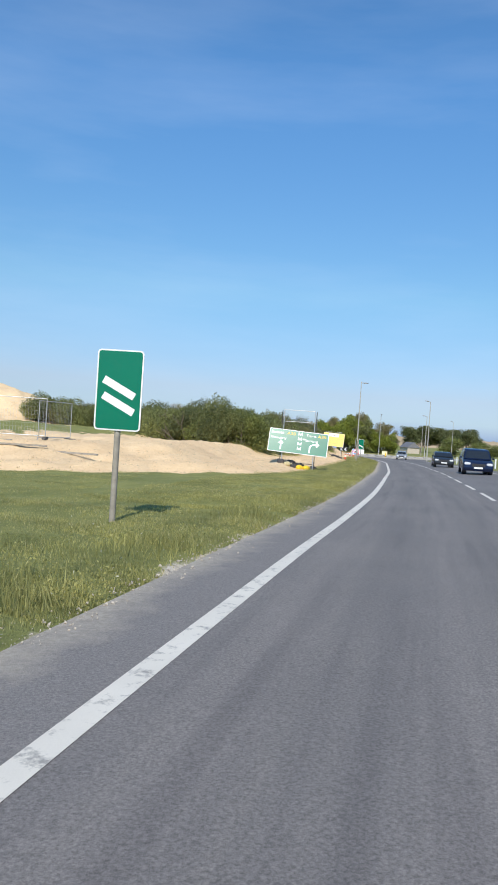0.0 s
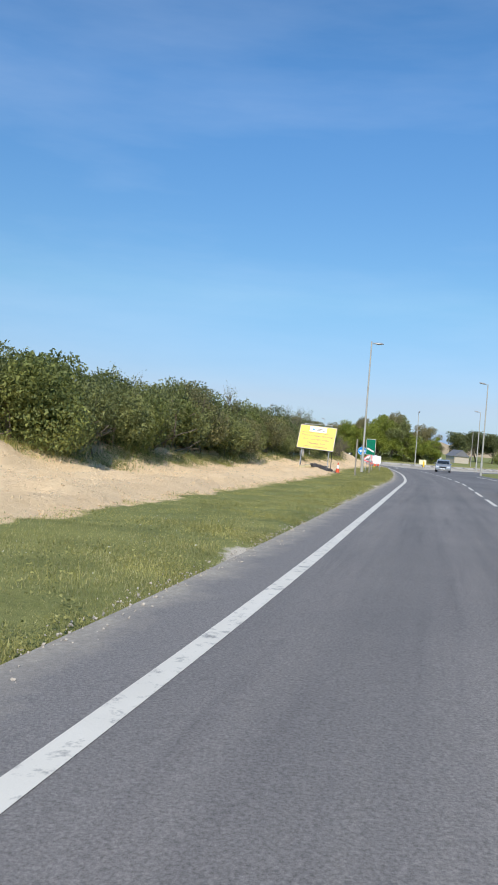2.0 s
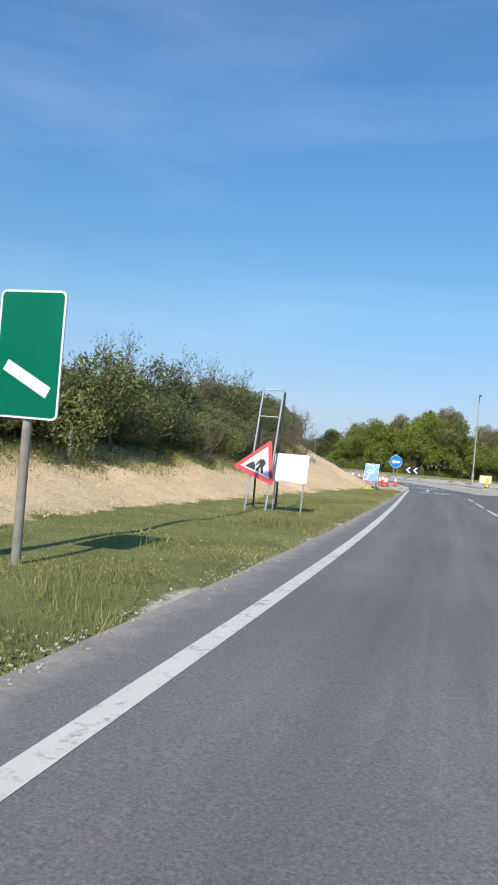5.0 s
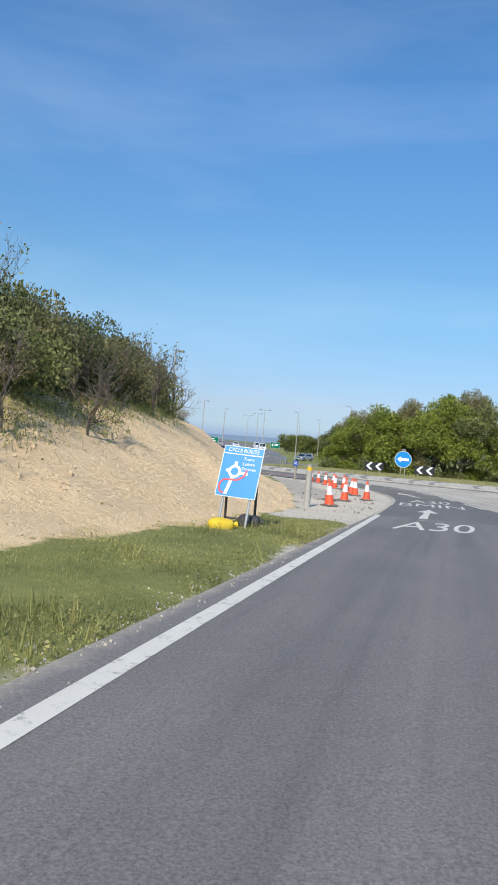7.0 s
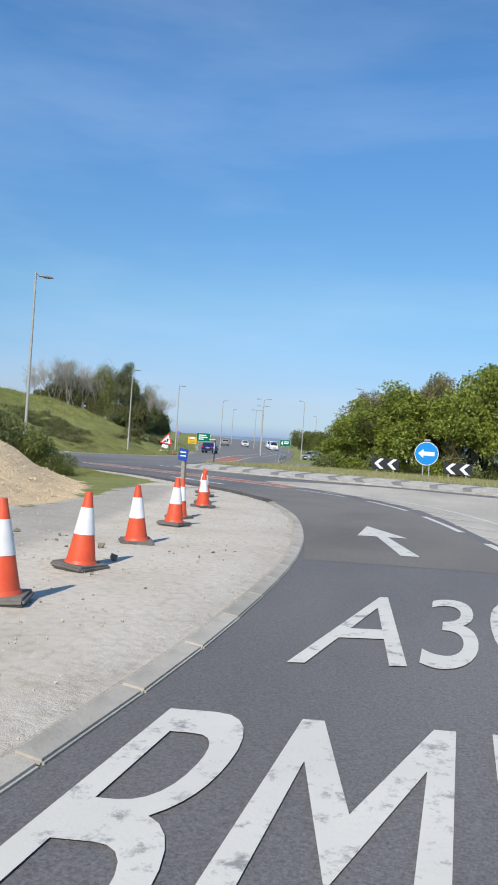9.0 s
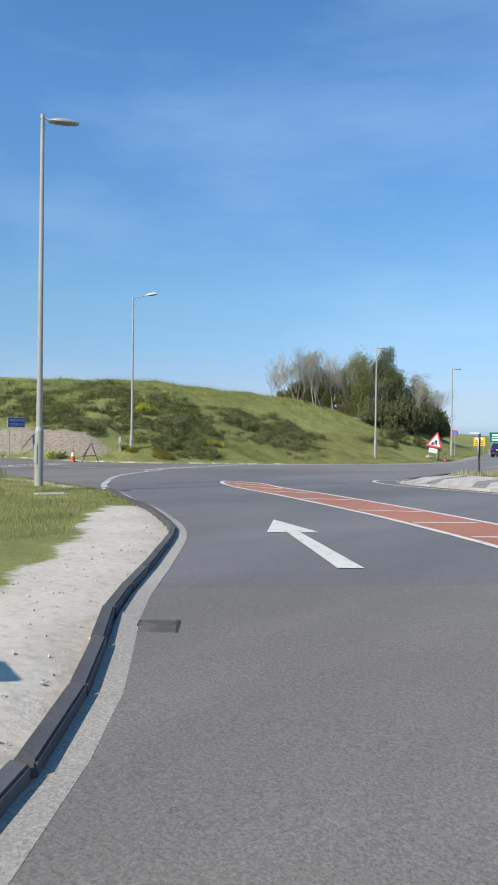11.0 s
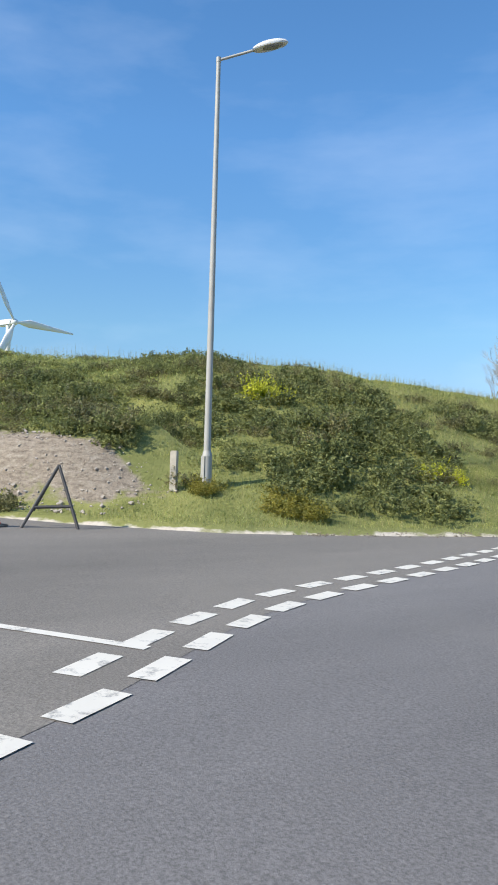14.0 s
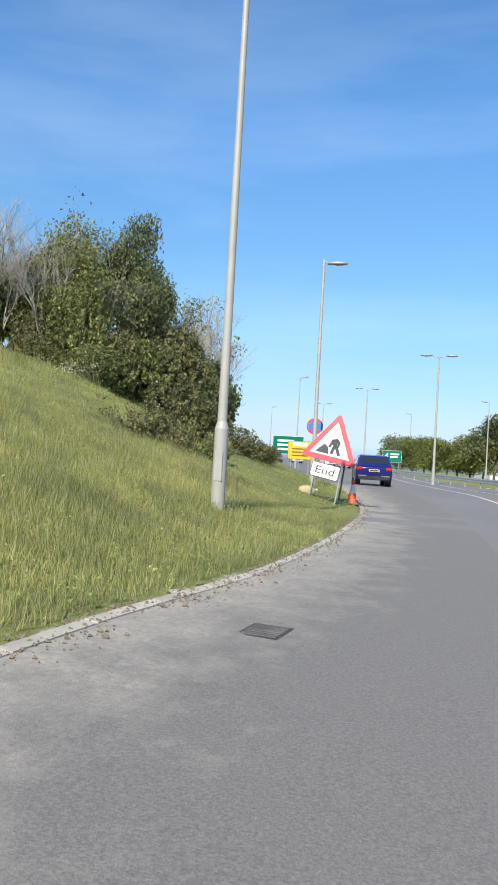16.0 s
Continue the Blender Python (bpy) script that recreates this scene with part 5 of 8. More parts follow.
ob = works_triangle(-7.0, 229.9, -6, 1.72, -3.5, 10, "red-bordered triangular roadworks sign with an End plate", "End", -0.75)
ob.matrix_world = ob.matrix_world @ Matrix.Rotation(radians(7), 4, "Y")
sandbag(-7.5, 230.0, M["bag_tan"], 10, "sandy sandbag in tall grass by a sign", (0.5, 0.36, 0.26), 51)
works_triangle(16.0, 107.6, -10, 1.15, -1.75, 14, "red-bordered triangular sign leaning on a tall steel frame", "", 1.25)
q = thing("white_notice_board", pose(16.7, 107.9, tz(16.7, 107.9), 0, 0, -8), "white rectangular notice board leaning beside a works sign", "road sign")
plate(q, "panel", 0.85, 0.7, M["sign_white"], Matrix.Translation((0, 0, 1.05)) @ Matrix.Rotation(-0.2, 4, "X"), 0.02, 0.02)
for s in (-0.35, 0.35):
    bm = bmesh.new()
    tube(bm, (s, -0.15, -0.05), (s, 0.1, 1.3), 0.02, 0.02, 8)
    part("leg", bm, M["steel"], q)


def post_sign(name, x, y, yaw, w, h, low, mats, label, text=(), legs=2, size=0.1, post=0.03):
    """A framed plate on round posts."""
    ob = thing(name, pose(x, y, tz(x, y), 0, 0, yaw), label, "road sign")
    inv = ob.matrix_world.inverted()
    for k in range(legs):
        px = 0 if legs == 1 else (-w * 0.36 if k == 0 else w * 0.36)
        g = ob.matrix_world @ Vector((px, 0.05, 0))
        f = (inv @ Vector((g.x, g.y, tz(g.x, g.y) - 0.1))).z
        bm = bmesh.new()
        tube(bm, (px, 0.05, f), (px, 0.05, low + h * 0.95), post, post, 10)
        smoothed(part("post", bm, M["steel"], ob))
    m = Matrix.Translation((0, 0, low + h / 2))
    plate(ob, "border", w, h, mats[1], m, 0.014, 0.03)
    plate(ob, "panel", w - 0.05, h - 0.05, mats[0], m @ Matrix.Translation((0, -0.004, 0)), 0.014, 0.02)
    for k, t in enumerate(text):
        words(ob, t, size, mats[1], m, 0, (len(text) / 2 - k - 0.75) * size * 1.75, "mid", w * 0.82 if len(t) > 8 else None, -0.0145)
    return ob, m


post_sign("maintenance_sign", -19.3, 193.85, 108, 1.7, 0.62, 1.75, (M["sign_navy"], M["sign_white"]), "blue rectangular sign reading maintenance vehicles only on two posts", ("MAINTENANCE", "VEHICLES ONLY"), size=0.15)
ob, m = post_sign("yellow_works_sign", -10.5, 252, -4, 1.5, 1.1, 1.0, (M["sign_yellow"], M["sign_grey"]), "small yellow works sign far along the verge")
plate(ob, "white_panel", 0.9, 0.22, M["sign_white"], m @ Matrix.Translation((0, -0.012, 0.36)), 0.006, 0.01)
for z in (0.08, -0.12, -0.32):
    flat_shape(ob, "plain_bar", bar((-0.5, z), (0.5, z), 0.08), M["sign_grey"], m, -0.014)
ob, m = post_sign("direction_sign", -13.5, 268, -4, 2.6, 1.5, 1.4, (M["sign_green"], M["sign_white"]), "green direction sign on two posts beside the exit road")
for z, a, b in ((0.35, -0.9, 0.5), (0.0, -0.9, 0.8), (-0.35, -0.9, 0.1)):
    flat_shape(ob, "plain_bar", bar((a, z), (b, z), 0.18), M["sign_white"], m, -0.014)

ob, m = post_sign("direction_sign", -5.0, 302.6, 0, 2.4, 1.5, 1.5, (M["sign_green"], M["sign_white"]), "green direction sign with a white arrow beside the far road")
flat_shape(ob, "plain_bar", bar((-0.2, 0.3), (0.85, 0.3), 0.2), M["sign_white"], m, -0.014)
flat_shape(ob, "plain_bar", bar((-0.2, -0.05), (0.7, -0.05), 0.2), M["sign_white"], m, -0.014)
flat_shape(ob, "chevron_point", [(-0.95, 0.0), (-0.5, 0.5), (-0.5, -0.5)], M["sign_white"], m, -0.015)
# low timber post with a small blue plate where the footpath crosses the gravel
q = thing("footpath_post", pose(16.1, 167.2, tz(16.1, 167.2), 0, 0, -12), "short weathered timber post with a small blue plate", "post")
bm = bmesh.new()
box(bm, 0, 0, 0.55, 0.13, 0.13, 1.3, 0.012)
part("post", bm, M["wood_pole"], q)
plate(q, "plate", 0.34, 0.4, M["sign_navy"], Matrix.Translation((0, -0.085, 1.12)) @ Matrix.Rotation(radians(8), 4, "Y"), 0.016, 0.02, "small dark blue plate")
for z in (1.2, 1.08):
    flat_shape(q, "plain_bar", bar((-0.11, z), (0.11, z), 0.04), M["sign_white"], Matrix.Translation((0, -0.085, 0)), -0.012)

# no-stopping roundel on its post
q = thing("no_stopping_sign", pose(-8.25, 238.4, tz(-8.25, 238.4), 0, 0, -5), "round blue and red no stopping sign on a thin post", "road sign")
bm = bmesh.new()
tube(bm, (0, 0.04, -0.1), (0, 0.04, 2.6), 0.035, 0.035, 10)
part("post", bm, M["steel"], q)
m = Matrix.Translation((0, 0, 2.3))
disc(q, "roundel", 0.34, M["sign_red"], m, -0.01, 0.012)
disc(q, "field", 0.28, M["sign_blue"], m, -0.014)
for s in (1, -1):
    flat_shape(q, "diagonal_stroke", bar((-0.2, 0.2 * s), (0.2, -0.2 * s), 0.06), M["sign_red"], m, -0.017 - 0.001 * s)

# keep-left roundel and chevron boards on the island
RX, RY = 24.35, 206.5
q = thing("keep_left_sign", pose(RX, RY, rz(RX, RY) + 0.35, 0, 0, 0), "round blue keep-to-side sign with a white arrow", "road sign")
for s in (-0.22, 0.28):
    bm = bmesh.new()
    tube(bm, (s, 0.05, -0.4), (s, 0.05, 2.0), 0.05, 0.05, 10)
    part("post", bm, M["column"], q)
m = Matrix.Translation((0, 0, 2.05))
disc(q, "rim", 0.98, M["sign_white"], m, -0.012, 0.02)
disc(q, "roundel", 0.93, M["sign_blue"], m, -0.016)
flat_shape(q, "arrow", [(-0.7, 0), (-0.25, 0.38), (-0.25, 0.17), (0.65, 0.17), (0.65, -0.17), (-0.25, -0.17), (-0.25, -0.38)], M["sign_white"], m, -0.02)
bm = bmesh.new()
box(bm, 0, 0.1, 1.12, 0.5, 0.3, 0.16, 0.03, m)
part("sign_light", bm, M["lantern"], q)


# a second one at the island's other end, with its lamp hood
q = thing("keep_left_sign", pose(7.8, 200.0, rz(7.8, 200.0) + 0.2, 0, 0, -70), "round keep-to-side sign with a hooded lamp above it", "road sign")
bm = bmesh.new()
tube(bm, (0, 0.06, -0.2), (0, 0.06, 2.0), 0.05, 0.05, 10)
part("post", bm, M["steel_dark"], q, "dark steel post")
m = Matrix.Translation((0, 0, 1.35))
disc(q, "rim", 0.42, M["sign_white"], m, -0.012, 0.03)
disc(q, "roundel", 0.39, M["sign_blue"], m, -0.016)
flat_shape(q, "arrow", [(-0.3, 0), (-0.1, 0.16), (-0.1, 0.07), (0.28, 0.07), (0.28, -0.07), (-0.1, -0.07), (-0.1, -0.16)], M["sign_white"], m, -0.02)
bm = bmesh.new()
box(bm, 0, -0.16, 2.0, 0.14, 0.5, 0.09, 0.02)
part("lamp_hood", bm, M["lantern_pale"], q, "pale lamp hood")


def chevron_board(x, y, yaw, lift=0.35):
    ob = thing("chevron_board", pose(x, y, rz(x, y) + lift, 0, 0, yaw), "black and white chevron board on short posts", "chevron board", "chevron boards")
    w, h = 2.3, 0.95
    m = Matrix.Translation((0, 0, 0.95))
    plate(ob, "panel", w, h, M["sign_black"], m, 0.02, 0.02)
    for k in range(2):
        c = -0.55 + 1.1 * k
        flat_shape(ob, "chevron", [(c - 0.4, 0), (c + 0.08, 0.44), (c + 0.42, 0.44), (c - 0.06, 0), (c + 0.42, -0.44), (c + 0.08, -0.44)], M["sign_white"], m, -0.0125)
    for s in (-0.7, 0.7):
        bm = bmesh.new()
        tube(bm, (s, 0.05, -0.4), (s, 0.05, 1.3), 0.05, 0.05, 8)
        part("post", bm, M["column"], ob)
    return ob


chevron_board(21.0, 207.6, 4)
chevron_board(26.9, 206.2, -4)


# ---- cones, posts and small things along the approach ----
def cone(x, y, lean=0.0, yaw=0.0, h=0.75):
    ob = thing("traffic_cone", pose(x, y, tz(x, y) + 0.0, lean, 0, yaw), "orange traffic cone with a white reflective sleeve", "traffic cone", "traffic cones")
    bm = bmesh.new()
    box(bm, 0, 0, 0.03, 0.42, 0.42, 0.06, 0.02)
    part("base", bm, M["cone_base"], ob, "dusty grey rubber base")
    ra, rb = 0.145, 0.032

    def r(z):
        return ra + (rb - ra) * (z - 0.06) / (h - 0.06)

    bm = bmesh.new()
    tube(bm, (0, 0, 0.06), (0, 0, h), ra, rb, 20)
    tube(bm, (0, 0, 0.05), (0, 0, 0.09), ra + 0.02, ra, 20)
    smoothed(part("body", bm, M["cone_orange"], ob))
    bm = bmesh.new()
    tube(bm, (0, 0, 0.34), (0, 0, 0.60), r(0.34) + 0.004, r(0.60) + 0.004, 20, False)
    smoothed(part("sleeve", bm, M["cone_white"], ob, "white reflective sleeve"))
    return ob


first = cone(12.1, 90.6, 3, 12)
rnd = random.Random(4)
for x, y in ((20.28, 140.0), (20.05, 143.2), (20.52, 144.0), (21.27, 145.8), (20.75, 148.9), (20.5, 150.7), (20.2, 152.9), (19.95, 155.1), (19.2, 159.2), (18.6, 161.2), (18.0, 163.4), (17.4, 165.2), (19.4, 157.0), (-21.4, 190.2), (-14.1, 194.06), (-6.2, 230.8)):
    k = copy_thing(first, pose(x, y, tz(x, y), rnd.uniform(-3, 3), rnd.uniform(-3, 3), rnd.uniform(0, 90)))


def plain_post(name, x, y, h, r, mat, label, category="post", lean=0.0, cap=True):
    ob = thing(name, pose(x, y, tz(x, y), 0, lean, 0), label, category)
    bm = bmesh.new()
    tube(bm, (0, 0, -0.2), (0, 0, h), r, r * 0.93, 12)
    if cap:
        bmesh.ops.create_uvsphere(bm, u_segments=12, v_segments=6, radius=r * 0.93, matrix=Matrix.Translation((0, 0, h)) @ Matrix.Diagonal((1, 1, 0.3, 1)))
    smoothed(part("shaft", bm, mat, ob))
    return ob


plain_post("bare_post", 13.11, 88.0, 2.45, 0.055, M["wood_pole"], "bare weathered post standing in the verge")
q = plain_post("cut_lamp_column", 19.70, 139.0, 1.02, 0.095, M["column"], "cut-off stub of a grey lamp column beside gravel", "column stub")
bm = bmesh.new()
tube(bm, (0, 0, 1.02), (0, 0, 1.22), 0.06, 0.055, 12)
part("inner_tube", bm, M["column"], q)
bm = bmesh.new()
tube(bm, (0, 0, 1.05), (0, 0, 1.15), 0.066, 0.066, 12, False)
part("sticker", bm, M["sign_yellow"], q, "yellow warning sticker")
for x, y, h in ((8.4, 103.5, 0.9), (10.4, 109.5, 0.95), (8.9, 104.8, 0.8)):
    plain_post("marker_post", x, y, h, 0.045, M["cone_white"], "thin white and orange marker post in bare earth")
q = thing("marker_stone", pose(9.6, 106.0, tz(9.6, 106.0) - 0.05, 0, 2, 15), "pale round-topped marker stone in bare earth", "stone")
bm = bmesh.new()
box(bm, 0, 0, 0.3, 0.42, 0.22, 0.6, 0.03)
bmesh.ops.create_uvsphere(bm, u_segments=16, v_segments=8, radius=0.21, matrix=Matrix.Translation((0, 0, 0.6)) @ Matrix.Diagonal((1, 0.52, 0.8, 1)))
part("stone", bm, M["stone"], q)

# mesh fence panels by the spoil heap
def fence_panel(x, y, yaw):
    ob = thing("mesh_fence_panel", pose(x, y, tz(x, y) - 0.02, 0, 0, yaw), "galvanised wire mesh site fence panel on block feet", "fence panel", "site fence")
    w, h = 3.4, 2.15
    for a, b in (((-w / 2, 0.1), (-w / 2, h)), ((w / 2, 0.1), (w / 2, h)), ((-w / 2, h), (w / 2, h)), ((-w / 2, 0.2), (w / 2, 0.2))):
        bm = bmesh.new()
        tube(bm, (a[0], 0, a[1]), (b[0], 0, b[1]), 0.021, 0.021, 8)
        part("rail", bm, M["steel"], ob)
    bm = bmesh.new()
    for k in range(1, 22):
        px = -w / 2 + w * k / 22
        box(bm, px, 0, (h + 0.2) / 2, 0.005, 0.005, h - 0.2)
    for k in range(1, 9):
        box(bm, 0, 0, 0.2 + (h - 0.2) * k / 9, w, 0.005, 0.005)
    part("wire_mesh", bm, M["steel"], ob)
    bm = bmesh.new()
    box(bm, w / 2, 0, 0.08, 0.22, 0.7, 0.16, 0.03)
    part("block_foot", bm, M["kerb"], ob)
    return ob


f0 = fence_panel(-12.4, 38.0, 4)
for k in range(1, 5):
    copy_thing(f0, pose(-12.4 - 3.5 * k, 38.0 + 0.5 * k, tz(-12.4 - 3.5 * k, 38 + 0.5 * k) - 0.02, 0, 0, 5 + 3 * (k % 2)))
copy_thing(f0, pose(-10.6, 39.6, tz(-10.6, 39.6) - 0.02, 0, 0, 75))
for k, (x, y, a) in enumerate(((-11.5, 35.5, 8), (-9.0, 36.0, -6), (-13.5, 36.4, 3))):
    q = thing("timber_length", pose(x, y, tz(x, y) + 0.06, 0, 0, a), "pale length of timber lying on bare earth", "timber")
    bm = bmesh.new()
    box(bm, 0, 0, 0, 3.2, 0.14, 0.09, 0.008)
    part("board", bm, M["wood_pole"], q)
# small cabinet post and a folded stand by the side road
q = thing("marker_cabinet", pose(-14.75, 198.35, tz(-14.75, 198.35), 0, 0, 40), "small pale grey marker box on a short post", "marker post")
bm = bmesh.new()
box(bm, 0, 0, 0.45, 0.16, 0.14, 0.9, 0.015)
part("box", bm, M["kerb_pale"], q)
q = thing("folded_sign_stand", pose(-13.55, 194.9, tz(-13.55, 194.9), 0, 0, 60), "black folded metal sign stand leaning on the bank", "sign stand")
for a, b in (((-0.5, 0, 0), (0.1, 0.3, 1.15)), ((0.5, 0, 0), (0.1, 0.3, 1.15)), ((-0.35, 0.5, 0.3), (0.1, 0.3, 1.15)), ((-0.3, 0.1, 0.38), (0.35, 0.1, 0.4))):
    bm = bmesh.new()
    tube(bm, a, b, 0.03, 0.03, 8)
    part("stand_leg", bm, M["steel_dark"], q)



# ---- plants ----
def leaf_quads(rng, centres, size, flat=0.0):
    """Small pointed leaves at the centres, turned every way."""
    n = len(centres)
    a = rng.normal(size=(n, 3))
    a[:, 2] *= 1 - flat
    a /= np.linalg.norm(a, axis=1)[:, None] + 1e-9
    b = rng.normal(size=(n, 3))
    b -= (b * a).sum(1)[:, None] * a
    b /= np.linalg.norm(b, axis=1)[:, None] + 1e-9
    s = (size * rng.uniform(0.6, 1.4, n))[:, None]
    v = np.stack([centres - a * s, centres + a * s * 0.6 + b * s * 0.5, centres + a * s * 0.6 - b * s * 0.5], 1).reshape(-1, 3)
    return v, np.arange(3 * n).reshape(n, 3)


def lobes(rng, count, reach, low, high, r0, r1):
    return [(rng.uniform(-reach, reach), rng.uniform(-reach, reach), rng.uniform(low, high), rng.uniform(r0, r1)) for _ in range(count)]


def shell_points(rng, balls, n, squash=0.85, fuzz=0.22):
    """Points scattered through the outer part of a heap of lobes, leaving gaps."""
    w = np.array([b[3] ** 2 for b in balls])
    pick = rng.choice(len(balls), n, p=w / w.sum())
    c, r = np.array([b[:3] for b in balls])[pick], np.array([b[3] for b in balls])[pick]
    d = rng.normal(size=(n, 3))
    d /= np.linalg.norm(d, axis=1)[:, None]
    k = np.sin(d[:, 0] * 7 + pick) * np.sin(d[:, 1] * 6 + pick * 2) * np.sin(d[:, 2] * 8)
    q = r * (1 - fuzz * rng.random(n) ** 1.4 + 0.16 * k)
    p = c + d * q[:, None] * np.array([1, 1, squash])
    return p[p[:, 2] > 0.03]


def limb_tubes(segs, sides=5):
    """Tapered limbs as one mesh: rows of start, end and the two radii."""
    s = np.array(segs, float)
    a, b, ra, rb = s[:, 0:3], s[:, 3:6], s[:, 6], s[:, 7]
    d = b - a
    d /= np.linalg.norm(d, axis=1)[:, None] + 1e-9
    up = np.where(np.abs(d[:, 2:3]) > 0.9, np.array([[1.0, 0, 0]]), np.array([[0, 0, 1.0]]))
    e = np.cross(d, up)
    e /= np.linalg.norm(e, axis=1)[:, None] + 1e-9
    f = np.cross(d, e)
    ang = np.arange(sides) * math.tau / sides
    ring = np.cos(ang)[None, :, None] * e[:, None] + np.sin(ang)[None, :, None] * f[:, None]
    v = np.concatenate([a[:, None] + ring * ra[:, None, None], b[:, None] + ring * rb[:, None, None]], 1).reshape(-1, 3)
    k = np.arange(sides)
    q = np.stack([k, (k + 1) % sides, (k + 1) % sides + sides, k + sides], 1)
    return v, (np.arange(len(s))[:, None, None] * sides * 2 + q[None]).reshape(-1, 4)


def grow(rng, base, way, length, radius, depth, segs, tips, spread=0.55, lift=0.12):
    """A branch that bends, thins and forks."""
    p, d = np.array(base, float), np.array(way, float)
    n = 3
    for k in range(n):
        d = d + rng.normal(size=3) * 0.13 + np.array([0, 0, lift * 0.3])
        d /= np.linalg.norm(d)
        q = p + d * length / n
        r0, r1 = radius * (1 - 0.3 * k / n), radius * (1 - 0.3 * (k + 1) / n)
        segs.append((*p, *q, r0, r1))
        p = q
        if depth > 0 and k > 0:
            e = d + rng.normal(size=3) * spread + np.array([0, 0, lift])
            grow(rng, p, e / np.linalg.norm(e), length * rng.uniform(0.5, 0.75), radius * 0.5, depth - 1, segs, tips, spread, lift)
    if depth > 0:
        for _ in range(2):
            e = d + rng.normal(size=3) * spread + np.array([0, 0, lift])
            grow(rng, p, e / np.linalg.norm(e), length * rng.uniform(0.55, 0.8), radius * 0.55, depth - 1, segs, tips, spread, lift)
    else:
        tips.append(p)


PLANTS = {}


def bush(key, seed, leaf, size=1.0, n=5200, leaf_size=0.061, count=7, reach=0.75, high=1.25, label="dense dark green hedge bush", category="bush", twigs=True, group="", low=0.35, r=(0.45, 0.85), shoot=0.0):
    """A bush about 2.6 m wide and 2.2 m high before scaling, kept aside to be copied."""
    rng = np.random.default_rng(seed)
    ob = thing(key, Matrix.Translation((0, 0, -500)), label, category, group)
    balls = lobes(rng, count, reach, low, high, *r)
    at = shell_points(rng, balls, n // 12 if shoot else n, fuzz=0.4) * size
    if shoot:
        # upright feathery sprays, each a line of small leaves
        way = rng.normal(size=at.shape) * 0.5 + np.array([0, 0, 0.75])
        along = rng.random((len(at), 12, 1)) * shoot * rng.uniform(0.5, 1.5, (len(at), 1, 1))
        at = (at[:, None] + way[:, None] * along + rng.normal(size=(len(at), 12, 3)) * 0.03).reshape(-1, 3)
    v, f = leaf_quads(rng, at, leaf_size)
    raw_mesh("foliage", v, f, leaf, ob)
    if twigs:
        segs, tips = [], []
        for _ in range(5):
            e = rng.normal(size=3) * 0.5 + np.array([0, 0, 1.2])
            grow(rng, (rng.uniform(-0.3, 0.3), rng.uniform(-0.3, 0.3), -0.1), e / np.linalg.norm(e), 0.9 * size, 0.03, 1, segs, tips, 0.6)
        v, f = limb_tubes(segs, 3)
        tagged(raw_mesh("stem", v, f, M["bark"], ob), kind="stuff")
    PLANTS[key] = ob
    return ob


def plant(ob, x, y, sx, sz, turn, sink=0.15):
    m = Matrix.Translation((x, y, tz(x, y) - sink)) @ Matrix.Rotation(turn, 4, "Z")
    k = copy_thing(ob, m)
    k.scale = (sx, sx, sz)
    return k


def settle(ob, x, y, sx, sz, turn, sink=0.15):
    """Moves the pattern plant itself to its own place."""
    ob.matrix_world = Matrix.Translation((x, y, tz(x, y) - sink)) @ Matrix.Rotation(turn, 4, "Z") @ Matrix.Diagonal((sx, sx, sz, 1))


def scatter(kinds, places):
    used = set()
    for k, (kind, x, y, sx, sz) in enumerate(places):
        turn = (k * 2.4) % math.tau
        if kind not in used:
            used.add(kind)
            settle(kinds[kind], x, y, sx, sz, turn)
        else:
            plant(kinds[kind], x, y, sx, sz, turn)


HEDGE = {
    "a": bush("hedge_bush", 1, M["leaf_hedge"], n=9500, leaf_size=0.044, label="dense dark green hedge bush on an earth bank", group="hedge"),
    "b": bush("hedge_bush", 2, M["leaf_hedge"], n=9500, leaf_size=0.044, label="dense dark green hedge bush on an earth bank", group="hedge"),
    "c": bush("hedge_bush", 3, M["leaf_olive"], n=9000, leaf_size=0.044, label="olive-brown scrubby hedge bush on an earth bank", group="hedge"),
    "d": bush("hedge_bush", 4, M["leaf_mixed"], n=9500, leaf_size=0.046, label="lighter green leafy bush in the hedge", group="hedge"),
    "e": bush("thorn_bush", 5, M["leaf_dark"], n=8500, leaf_size=0.042, label="dark evergreen thorn bush with bare twigs", group="hedge"),
}
# the hedge stands behind the crest of the bank
places = []
rnd = random.Random(11)
BACK = smooth_line([(-24, 88), (-12, 84), (-5, 66), (-1.0, 62), (1.2, 70), (3.2, 80), (4.8, 90), (6.6, 98), (8.6, 106), (10.3, 113), (11.8, 120), (13.0, 127), (13.2, 135), (12.4, 142), (10.8, 148), (9.0, 153), (6.0, 158), (1.5, 161), (-4, 163)], 1.65)
for k, (x, y) in enumerate(BACK):
    for row in range(3 if 112 < y < 150 else 2):
        px, py = x - row * 1.9 + rnd.uniform(-0.5, 0.5), y + rnd.uniform(-0.6, 0.6)
        near = 1.0 if y > 112 else 0.0
        s = rnd.uniform(1.0, 1.35) * (1.0 + 0.18 * row) * (0.95 if near else 1.3)
        h = s * rnd.uniform(0.85, 1.2) * float(np.interp(y, [60, 75, 108, 112, 128, 136, 160], [1.08, 1.08, 1.02, 0.88, 0.92, 1.2, 1.25]))
        kind = rnd.choice("eecca" if near else "aabbcdde" if row else "aabbcd")
        places.append((kind, px, py, s, h))
